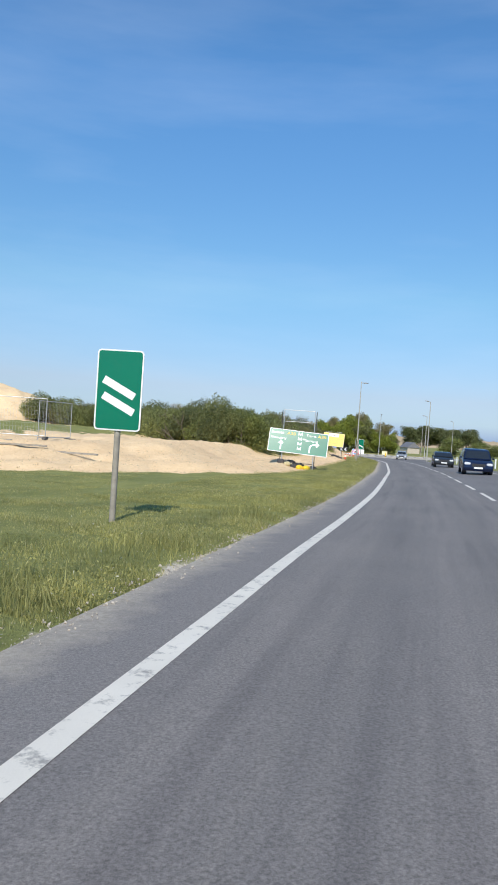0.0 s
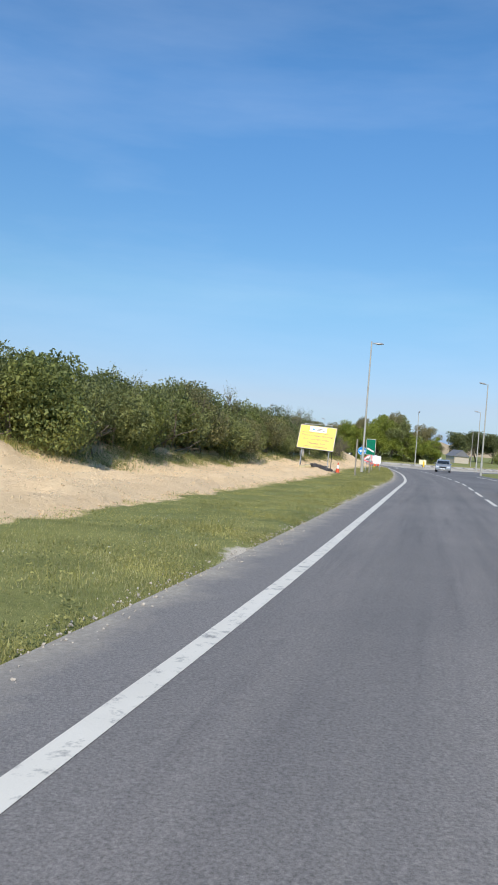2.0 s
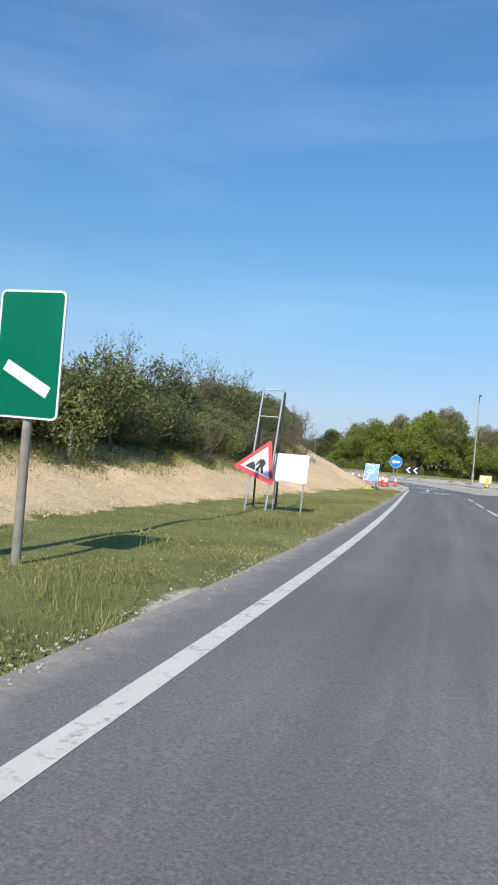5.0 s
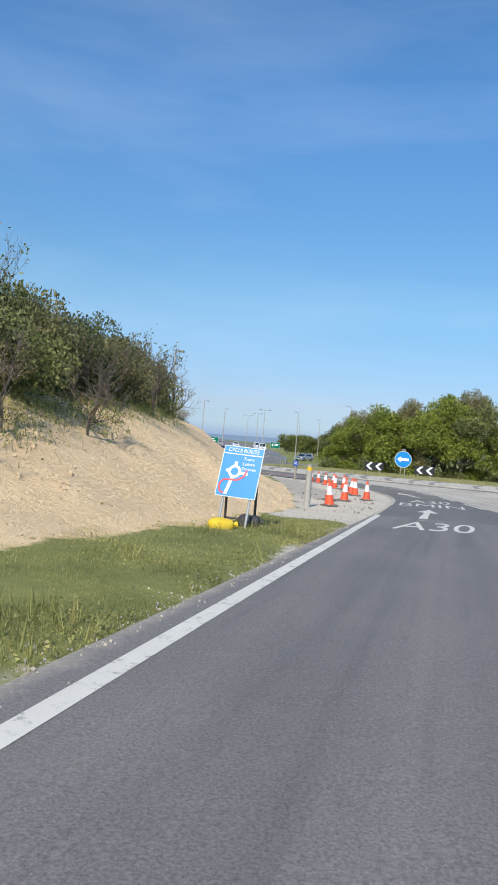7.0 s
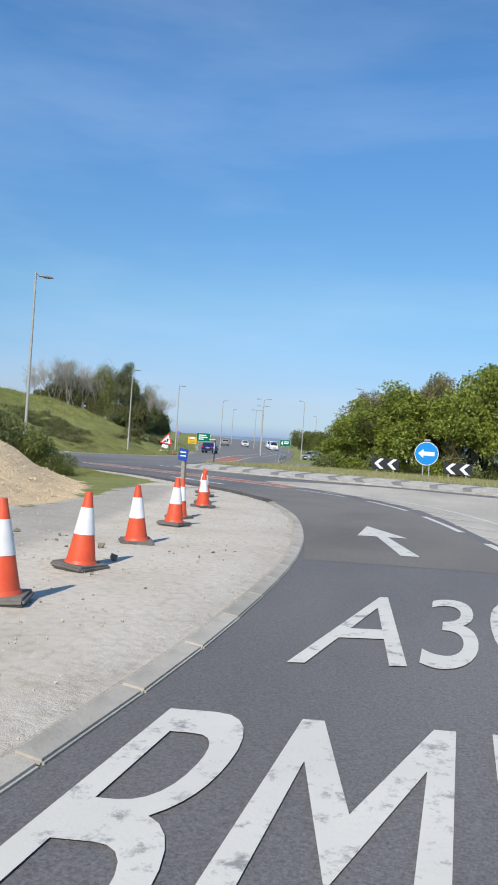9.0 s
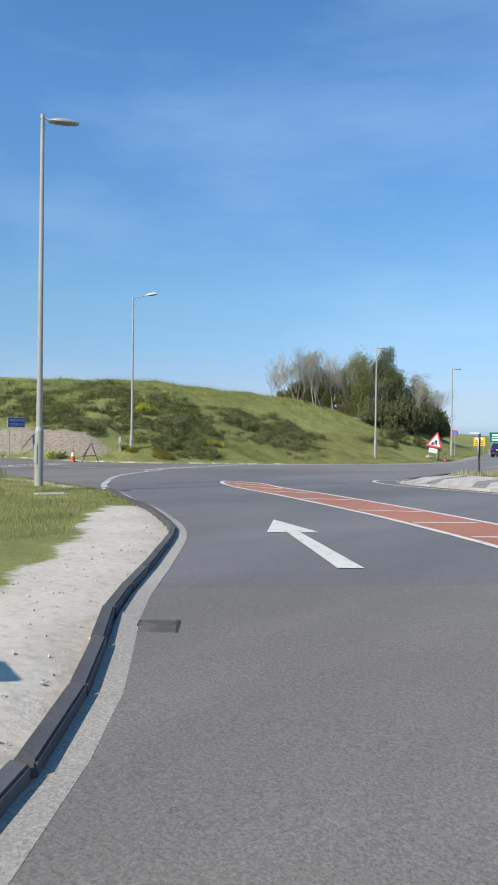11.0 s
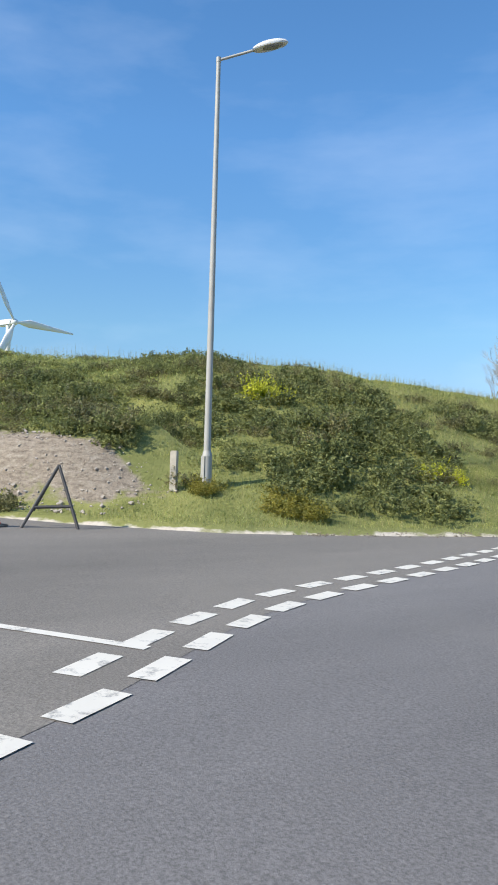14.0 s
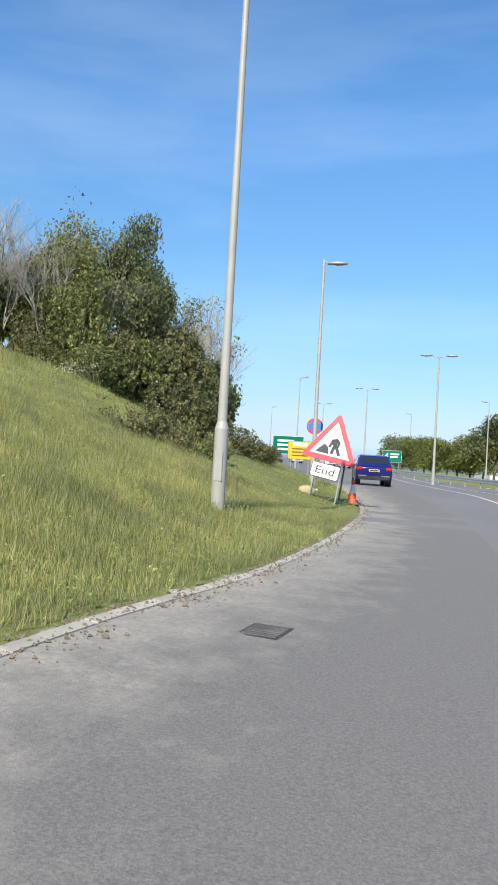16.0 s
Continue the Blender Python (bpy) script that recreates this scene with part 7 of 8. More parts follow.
px, py = spread(rng, 26000, -20, -1.5, 177.5, 183, lambda x, y, r: (land_at(SR, x, y) > 0.9) & (land_at(SR, x, y) < 3.4) & (r < 0.35 + 0.65 * ease(wobble(x, y, 0.9, 3) + 0.6)))
blades("corner_weeds", px, py, rng, 0.12, 0.5, 0.008, M["blade_hill"], "tall dark weeds behind the gravel edge of the side road", 0.4)


def on_hill(x, y, r):
    sr, se = land_at(SR, x, y), land_at(SE, x, y)
    scar = (x < -15.0) & (y < 199) & (np.abs(se - 2.1) < 1.2)
    return (sr > 0.2) & (se > 0.1) & ~scar & (r < 0.45 + 0.55 * ease(sr / 1.5))


hx, hy = [], []
for x0, x1, y0, y1, n in ((-30, -8, 196, 208, 120000), (-13, -6, 206, 226, 330000), (-26, -12, 208, 234, 190000), (-46, -24, 186, 232, 70000), (-24, -5, 234, 256, 40000)):
    px, py = spread(rng, n, x0, x1, y0, y1, on_hill)
    hx.append(px), hy.append(py)
hx, hy = np.concatenate(hx), np.concatenate(hy)
m_ = rng.random(len(hx)) < np.where(hy > 208, 0.4, 0.2)
blades("hill_grass", hx[~m_], hy[~m_], rng, 0.03, 0.17, 0.005, M["blade_hill"], "long green grass on the embankment")
blades("dry_hill_grass", hx[m_], hy[m_], rng, 0.05, 0.25, 0.0035, M["blade_dry"], "long dry grass on the embankment")


def weeds(name, x, y, rng, size, hi, mat, label):
    """Small broad leaves low over the land."""
    p = np.stack([x, y, land_at(GZ, x, y) + rng.random(len(x)) ** 1.5 * hi], 1)
    v, f = leaf_quads(rng, p, size)
    return tagged(raw_mesh(name, v, f, mat), label, "weeds", kind="stuff")


px, py = spread(rng, 640000, -46, -6, 186, 250, lambda x, y, r: on_hill(x, y, r * 0.4) & (r < np.clip(0.62 + 0.9 * wobble(x, y, 1.2, 7), 0.12, 1)))
weeds("hill_weeds", px, py, rng, np.where(px < -22, 0.05, 0.02), 0.2, M["blade_hill"], "low leafy weeds among the grass of the embankment")
px, py = beside(200000, 6.0)
k_ = on_verge(px, py, rng.random(len(px))) & (wobble(px, py, 0.9, 8) > 0.0)
weeds("verge_weeds", px[k_], py[k_], rng, 0.018, 0.12, M["blade"], "low clover and weeds in the verge")
# longer tufts by the tarmac, daisies in the mown part
px, py = beside(60000, 2.2, 1.0)
k_ = on_verge(px, py, rng.random(len(px))) & (wobble(px, py, 1.1, 11) > 0.35)
blades("verge_tufts", px[k_], py[k_], rng, 0.06, 0.26, 0.006, M["blade"], "longer grass tufts beside the tarmac", 0.7)
px, py = beside(2600, 4.0, 1.0)
k_ = on_verge(px, py, rng.random(len(px))) & (wobble(px, py, 2.0, 3) > 0.1)
weeds("daisies", px[k_], py[k_], rng, 0.016, 0.1, M["leaf_white"], "small white daisies in the verge")
# rough growth at the hedge's foot
b_ = np.array([q for q in BACK if 58 < q[1] < 150])
i = rng.integers(0, len(b_), 70000)
d = rng.normal(size=len(i))
px, py = b_[i, 0] + 1.25 + d * 0.45 + 0.35 * wobble(b_[i, 0], b_[i, 1], 1.5), b_[i, 1] + rng.uniform(-0.9, 0.9, len(i))
blades("bank_grass", px[:36000], py[:36000], rng, 0.06, 0.32, 0.009, M["blade"], "rough grass along the foot of the hedge")
weeds("bank_weeds", px[36000:], py[36000:], rng, 0.035, 0.35, M["leaf_mixed"], "bramble and weeds along the foot of the hedge")
# tall stalks along the skyline of the embankment
px, py = spread(rng, 15000, -48, -14, 196, 236, lambda x, y, r: on_hill(x, y, r * 0.4) & (land_at(SE, x, y) > 9))
blades("tall_stalks", px, py, rng, 0.3, 0.8, 0.008, M["blade"], "tall weed stalks on top of the embankment", 0.3)


# ---- kerbs and the island ----
def kerb_stone_mesh(length, mat, thick=0.14):
    bm = bmesh.new()
    box(bm, 0, 0, 0, length, thick, 0.3, 0.012)
    for v in bm.verts:
        if v.co.z > 0.1 and v.co.y < -0.02:
            v.co.z -= 0.012
    me = bpy.data.meshes.new("kerb_stone")
    bm.to_mesh(me)
    bm.free()
    me.materials.append(mat)
    return me


def kerb_line(name, pts, mat, label, show=0.11, step=0.92, thick=0.14):
    """A run of kerb stones along a line, each a piece of its own."""
    top = tagged(new(name), label, "kerb", kind="structure")
    line = smooth_line(pts, 0.3)
    me = kerb_stone_mesh(step - 0.012, mat, thick)
    run, k = 0.0, 0
    nxt = step / 2
    for a, b in zip(line, line[1:]):
        a, b = Vector(a), Vector(b)
        d = (b - a).length
        while nxt <= run + d:
            q = a.lerp(b, (nxt - run) / d)
            t = (b - a).normalized()
            s = new("kerb_stone", me)
            s.parent = top
            slope = math.atan2(rz(q.x + t.x, q.y + t.y) - rz(q.x, q.y), 1)
            s.matrix_world = Matrix.Translation((q.x, q.y, rz(q.x, q.y) + show - 0.15)) @ Matrix.Rotation(math.atan2(t.y, t.x), 4, "Z") @ Matrix.Rotation(-slope, 4, "Y")
            nxt += step
        run += d
    return top


kerb_line("kerb_entry", offset(KERB[:5], 0.05), M["kerb_pale"], "nearly flush pale kerb round the gravel corner", 0.035)
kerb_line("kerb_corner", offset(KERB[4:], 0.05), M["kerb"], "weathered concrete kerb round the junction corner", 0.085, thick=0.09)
kerb_line("kerb_exit", offset([q for q in FOOT if 203 < q[1] < 262], 0.05), M["kerb_pale"], "dusty pale concrete kerb below the embankment", 0.018)
kerb_line("kerb_island", offset(ISLAND[:12], 0.0), M["kerb_pale"], "pale concrete kerb of the roundabout island", 0.10)

isl = tagged(new("roundabout_island"), "roundabout island with striped block paving and dry grass", "traffic island", kind="structure")
ring = smooth_line(ISLAND + ISLAND[:1], 0.55)[:-1]
inner = []
cx, cy = 33, 208
for i, p in enumerate(ring):
    a, b = Vector(ring[i - 1]), Vector(ring[(i + 1) % len(ring)])
    t = (b - a).normalized()
    inner.append((p[0] + -t.y * 1.9, p[1] + t.x * 1.9))
run, bm, tone = 0.0, None, None


def close_panel(bm, tone):
    bmesh.ops.recalc_face_normals(bm, faces=bm.faces[:])
    if sum(f.normal.z for f in bm.faces) < 0:
        bmesh.ops.reverse_faces(bm, faces=bm.faces[:])
    part("paving_panel", bm, M["block_dark" if tone else "block_pale"], isl)


for i in range(len(ring)):
    j = (i + 1) % len(ring)
    run += (Vector(ring[j]) - Vector(ring[i])).length
    now = (run % 2.1) < 0.62
    if now != tone:
        if bm:
            close_panel(bm, tone)
        bm, tone = bmesh.new(), now
    rows = []
    n = 4
    for k in range(n + 1):
        t = k / n
        sk = 0.55 * (abs(t - 0.5) * 2)
        c = []
        for q, w in ((ring[i], inner[i]), (ring[j], inner[j])):
            s = Vector(q).lerp(Vector(w), t)
            d = (Vector(ring[j]) - Vector(ring[i])).normalized() * sk
            c.append(bm.verts.new((s.x + d.x, s.y + d.y, rz(s.x, s.y) + (0.10 if not now else 0.092) + 0.32 * t)))
        rows.append(c)
    for u, v in zip(rows, rows[1:]):
        bm.faces.new((u[0], u[1], v[1], v[0]))
close_panel(bm, tone)
bm = bmesh.new()
face = bm.faces.new([bm.verts.new((p[0], p[1], 0)) for p in inner[::2]])
bmesh.ops.triangulate(bm, faces=[face])
for c in range(184, 236, 3):
    bmesh.ops.bisect_plane(bm, geom=bm.verts[:] + bm.edges[:] + bm.faces[:], plane_co=(0, c, 0), plane_no=(0, 1, 0), dist=1e-5)
for c in range(8, 62, 3):
    bmesh.ops.bisect_plane(bm, geom=bm.verts[:] + bm.edges[:] + bm.faces[:], plane_co=(c, 0, 0), plane_no=(1, 0, 0), dist=1e-5)
for v in bm.verts:
    v.co.z = rz(v.co.x, v.co.y) + 0.4
bmesh.ops.recalc_face_normals(bm, faces=bm.faces[:])
if sum(f.normal.z for f in bm.faces) < 0:
    bmesh.ops.reverse_faces(bm, faces=bm.faces[:])
part("island_grass", bm, M["ground"], isl, "dry cut grass")
rng = np.random.default_rng(5)
px, py = spread(rng, 60000, 7, 58, 184, 216, lambda x, y, r: signed(inner, x, y) < -0.1)
ob = blades("island_tufts", px, py, rng, 0.08, 0.3, 0.02, M["blade_dry"], "dry grass tufts on the roundabout island")
co = np.empty(len(ob.data.vertices) * 3, np.float32)
ob.data.vertices.foreach_get("co", co)
co = co.reshape(-1, 3)
co[:, 2] += (road_z(co[:, 0], co[:, 1]) + 0.4) - terrain(co[:, 0], co[:, 1])
ob.data.vertices.foreach_set("co", co.ravel())

# stones on the gravel and clods on the bank
def pebbles(name, x, y, z, lo, hi, mat, label, rng):
    ico = bmesh.new()
    bmesh.ops.create_cube(ico, size=1.3)
    bmesh.ops.rotate(ico, verts=ico.verts[:], matrix=Matrix.Rotation(0.7, 3, (1, 0.6, 0.3)))
    bmesh.ops.triangulate(ico, faces=ico.faces[:])
    bv = np.array([v.co for v in ico.verts])
    bf = np.array([[v.index for v in f.verts] for f in ico.faces])
    ico.free()
    n = len(x)
    s = (lo + (hi - lo) * rng.random(n) ** 3)[:, None] * rng.uniform(0.6, 1.4, (n, 3))
    v = bv[None] * (1 + 0.25 * rng.normal(size=(n, len(bv), 1))) * s[:, None, :] + np.stack([x, y, z + s[:, 2] * 0.3], 1)[:, None, :]
    ob = raw_mesh(name, v.reshape(-1, 3), (np.arange(n)[:, None, None] * len(bv) + bf[None]).reshape(-1, 3), mat)
    return tagged(ob, label, "stones", kind="stuff")


gx_, gy_ = spread(rng, 26000, 10, 22.5, 134.5, 176, lambda x, y, r: (land_at(SG, x, y) < -0.05))
pebbles("gravel_stones", gx_, gy_, land_at(GZ, gx_, gy_), 0.003, 0.015, M["stone"], "loose pale gravel stones", rng)
dx_, dy_ = spread(rng, 120000, -12, 20, 29, 168, lambda x, y, r: (land_at(SD, x, y) > 0.1) & (land_at(SD, x, y) < 9) & (r < 0.8))
clod = worn("dry_earth_clod", (0.60, 0.45, 0.28), 0.95, 0, 0.3, 4.0, bump=0.5)
pebbles("earth_clods", dx_, dy_, land_at(GZ, dx_, dy_), 0.006, 0.034, clod, "dry clods and stones on the dug earth", rng)
lx_, ly_ = spread(rng, 16000, -12, 20, 29, 168, lambda x, y, r: (land_at(SD, x, y) > 0.1) & (land_at(SD, x, y) < 10) & (r < 0.25 + 0.75 * ease(wobble(x, y, 1.7, 2) + 0.4)))
pebbles("earth_lumps", lx_, ly_, land_at(GZ, lx_, ly_), 0.01, 0.045, clod, "larger dry lumps on the dug earth", rng)
lx_, ly_ = spread(rng, 90000, -5, 20, 30, 134, lambda x, y, r: (land_at(SD, x, y) > -0.05) & (land_at(SD, x, y) < 0.4) & (wobble(x, y, 0.9, 5) > -0.3))
pebbles("edge_clods", lx_, ly_, land_at(GZ, lx_, ly_), 0.008, 0.04, clod, "ridge of clods where dug earth meets grass", rng)
scar_mat = worn("broken_grey_brown_rock", (0.42, 0.36, 0.30), 0.95, 0, 0.35, 4.0, bump=0.5)
rx_, ry_ = spread(rng, 26000, -45, -14.6, 176, 199, lambda x, y, r: (np.abs(land_at(SE, x, y) - 1.9) < 1.2))
pebbles("scar_stones", rx_, ry_, land_at(GZ, rx_, ry_), 0.01, 0.05, scar_mat, "broken stones on the cut face of the bank", rng)

# soil and crumbs that have crept over the kerb below the embankment
edge_ = np.array([q for q in smooth_line(FOOT, 0.3) if 199 < q[1] < 236])
k_ = rng.integers(0, len(edge_), 5200)
ex_ = edge_[k_, 0] - 0.12 + np.abs(rng.normal(size=len(k_))) * (0.1 + 0.13 * np.clip(wobble(edge_[k_, 0], edge_[k_, 1], 0.6, 3) + 0.3, 0, 1)) - 0.05
ey_ = edge_[k_, 1] + rng.uniform(-0.2, 0.2, len(k_))
soil = worn("damp_brown_soil", (0.20, 0.165, 0.115), 0.95, 0, 0.3, 5.0, bump=0.5)
pebbles("kerb_soil", ex_, ey_, np.maximum(land_at(GZ, ex_, ey_), road_z(ex_, ey_) + 0.005), 0.004, 0.02, soil, "crumbs of brown soil spilt over the kerb", rng)

# grit and crumbs along the verge of the approach
i = rng.integers(0, len(way), 9000)
d = np.array([margin(q) for q in way[i, 1]]) + rng.normal(size=len(i)) * 0.13 + 0.05
t = rng.uniform(-0.5, 0.5, len(i))
vx_, vy_ = way[i, 0] - turn[i, 1] * d + turn[i, 0] * t, way[i, 1] + turn[i, 0] * d + turn[i, 1] * t
pebbles("verge_grit", vx_, vy_, np.maximum(land_at(GZ, vx_, vy_), road_z(vx_, vy_) + 0.004), 0.003, 0.014, M["stone"], "pale grit and small stones along the verge", rng)
# dark crumbs of soil trodden over the gravel
ax_, ay_ = spread(rng, 700, 17.5, 21.6, 137, 153, lambda x, y, r: (land_at(SG, x, y) < -0.3) & (wobble(x, y, 0.8, 3) > 0.1))
pebbles("gravel_soil", ax_, ay_, land_at(GZ, ax_, ay_), 0.01, 0.04, soil, "brown soil clods dropped on the gravel", rng)

# drains in the gutter
for x, y, a in ((-5.9, 213.55, 80), (16.2, 170.0, -50), (4.6, 180.6, -40)):
    ob = tagged(thing("drain_grate", pose(x, y, rz(x, y) + 0.006, 0, 0, a), "rusty iron drain grate set in the gutter", "drain"), kind="structure")
    for k in range(7):
        bm = bmesh.new()
        box(bm, -0.144 + 0.048 * k, 0, 0, 0.022, 0.26, 0.012)
        part("grate_bar", bm, M["kerb"], ob)
    bm = bmesh.new()
    box(bm, 0, 0, -0.004, 0.38, 0.3, 0.006)
    part("grate_bed", bm, M["rubber"], ob)
q = tagged(thing("manhole_cover", pose(5.05, 177.7, tz(5.05, 177.7) - 0.02, 0, 0, 60), "pale concrete manhole slab in the grass", "manhole cover"), kind="structure")
bm = bmesh.new()
box(bm, 0, 0, 0.02, 0.75, 0.5, 0.06, 0.01)
part("slab", bm, M["kerb_pale"], q)


# ---- guard rail, bollards, building ----
def guard_rail(pts, label):
    ob = tagged(new("guard_rail"), label, "guard rail", kind="structure")
    line = smooth_line(pts, 1.0)
    prof = [(0.0, 0.42), (0.035, 0.45), (0.035, 0.52), (0.0, 0.56), (0.0, 0.60), (0.035, 0.64), (0.035, 0.71), (0.0, 0.74)]
    bm, rows = bmesh.new(), []
    for i, p in enumerate(line):
        a, b = Vector(line[max(i - 1, 0)]), Vector(line[min(i + 1, len(line) - 1)])
        t = (b - a).normalized()
        rows.append([bm.verts.new((p[0] - t.y * d, p[1] + t.x * d, rz(*p) + h)) for d, h in prof])
    for u, v in zip(rows, rows[1:]):
        for k in range(len(prof) - 1):
            bm.faces.new((u[k], v[k], v[k + 1], u[k + 1]))
    rail = part("rail", bm, M["steel"], ob)
    mod = rail.modifiers.new("thickness", "SOLIDIFY")
    mod.thickness = 0.006
    for p in line[::3]:
        bm = bmesh.new()
        box(bm, p[0] + 0.06, p[1], rz(*p) + 0.3, 0.06, 0.1, 0.95)
        part("rail_post", bm, M["steel"], ob)
    return ob


guard_rail([(7.0, 232), (5.6, 244), (3.4, 256), (-0.5, 272), (-6, 292)], "galvanised guard rail beside the exit road")
bol = plain_post("verge_bollard", 19.0, 52, 0.85, 0.07, M["sign_white"], "short white verge bollard", "bollard")
bol["group"] = "verge bollards"
far_line = smooth_line(FAR_SIDE[13:], 1.0)[::-1]
walked = 0.0
for a, b in zip(far_line, far_line[1:]):
    walked += (Vector(b) - Vector(a)).length
    if 50 < a[1] < 108 and walked > 6.5:
        walked = 0
        copy_thing(bol, pose(a[0] + 1.1, a[1], tz(a[0] + 1.1, a[1])))
for x, y, h, aim in ((28.4, 115.6, 9.5, 180), (35.6, 147, 8.8, 180), (31.05, 173.4, 10.0, 270), (53, 190, 10, 200), (16.5, 236, 10, 180), (4.8, 264, 9.6, 180), (6.2, 300, 9.6, 180), (-15, 285, 9.6, 0), (-2.2, 330, 9.6, 180), (-27, 340, 9.6, 0), (56, 236, 10, 200), (72, 190, 10, 180)):
    lamp_column(x, y, h, aim, lift=0.05)


# the narrow island between the lanes at the give-way line
SPLIT = smooth_line([(30.6, 164.0), (30.1, 167.0), (30.1, 171.0), (30.5, 175.0), (31.4, 175.6), (32.6, 174.6), (33.4, 171.0), (32.8, 167.0), (31.6, 164.0), (31.1, 163.6)], 0.5)
bm = bmesh.new()
ring = [bm.verts.new((x, y, rz(x, y) + 0.11)) for x, y in SPLIT]
foot = [bm.verts.new((x, y, rz(x, y) - 0.05)) for x, y in SPLIT]
bm.faces.new(ring)
for a in range(len(ring)):
    b = (a + 1) % len(ring)
    bm.faces.new((ring[a], foot[a], foot[b], ring[b]))
bmesh.ops.recalc_face_normals(bm, faces=bm.faces[:])
split = tagged(new("splitter_island"), "narrow pale concrete island between entry and exit lanes", "traffic island", kind="structure")
part("slab", bm, M["kerb_pale"], split)
stub = thing("yellow_bollard", pose(31.2, 165.2, rz(31.2, 165.2) + 0.1), "short yellow plastic bollard on a concrete island", "bollard")
bm = bmesh.new()
tube(bm, (0, 0, 0), (0, 0, 0.12), 0.24, 0.2, 14)
smoothed(part("base", bm, M["rubber"], stub))
bm = bmesh.new()
tube(bm, (0, 0, 0.1), (0, 0, 0.95), 0.16, 0.13, 14)
bmesh.ops.create_uvsphere(bm, u_segments=14, v_segments=6, radius=0.13, matrix=Matrix.Translation((0, 0, 0.95)) @ Matrix.Diagonal((1, 1, 0.5, 1)))
smoothed(part("shell", bm, M["sign_gold"], stub))
low_board = thing("low_sign", pose(32.2, 172.0, rz(32.2, 172.0) + 0.1, 0, 0, -12), "low cream sign board on two short posts", "sign")
bm = bmesh.new()
box(bm, 0, 0, 0.85, 1.25, 0.04, 0.85)
part("board", bm, M["board_cream"], low_board)
for x in (-0.4, 0.4):
    bm = bmesh.new()
    tube(bm, (x, 0.05, 0), (x, 0.05, 1.2), 0.03, 0.03, 10)
    part("post", bm, M["steel"], low_board)


def house(x, y, yaw, w, d, h, rise, label, wall, windows=3):
    ob = thing("house", pose(x, y, tz(x, y) - 0.2, 0, 0, yaw), label, "house")
    bm = bmesh.new()
    box(bm, 0, 0, h / 2, w, d, h)
    part("wall", bm, M[wall], ob)
    bm = bmesh.new()
    e = 0.35
    v = [bm.verts.new(p) for p in ((-w / 2 - e, -d / 2 - e, h), (w / 2 + e, -d / 2 - e, h), (w / 2 + e, d / 2 + e, h), (-w / 2 - e, d / 2 + e, h), (-w / 2 - e, 0, h + rise), (w / 2 + e, 0, h + rise))]
    for f in ((0, 1, 5, 4), (2, 3, 4, 5), (0, 4, 3), (1, 2, 5), (3, 2, 1, 0)):
        bm.faces.new([v[k] for k in f])
    part("roof", bm, M["slate"], ob)
    for k in range(windows):
        px = -w / 2 + w * (k + 0.5) / windows
        bm = bmesh.new()
        box(bm, px, -d / 2 - 0.01, h * 0.55, 1.2, 0.08, 1.1, 0.02)
        win = part("window", bm, M["render_white"], ob)
        bm = bmesh.new()
        box(bm, px, -d / 2 - 0.05, h * 0.55, 1.0, 0.02, 0.9)
        part("pane", bm, M["car_glass"], win)
    return ob


house(16.4, 336.8, 8, 13, 10, 3.4, 1.4, "low white-rendered building beyond the guard rail", "render_white", 2)
house(67.5, 305, 98, 9, 5.2, 2.6, 2.3, "small grey-roofed house among far trees", "stone", 2)
house(63.5, 330, 5, 5.5, 5, 2.6, 1.0, "low white building among far fields", "render_white", 2)
copy_thing(PLANTS["far_tree62"], Matrix.Translation((19, 292, tz(19, 292))))


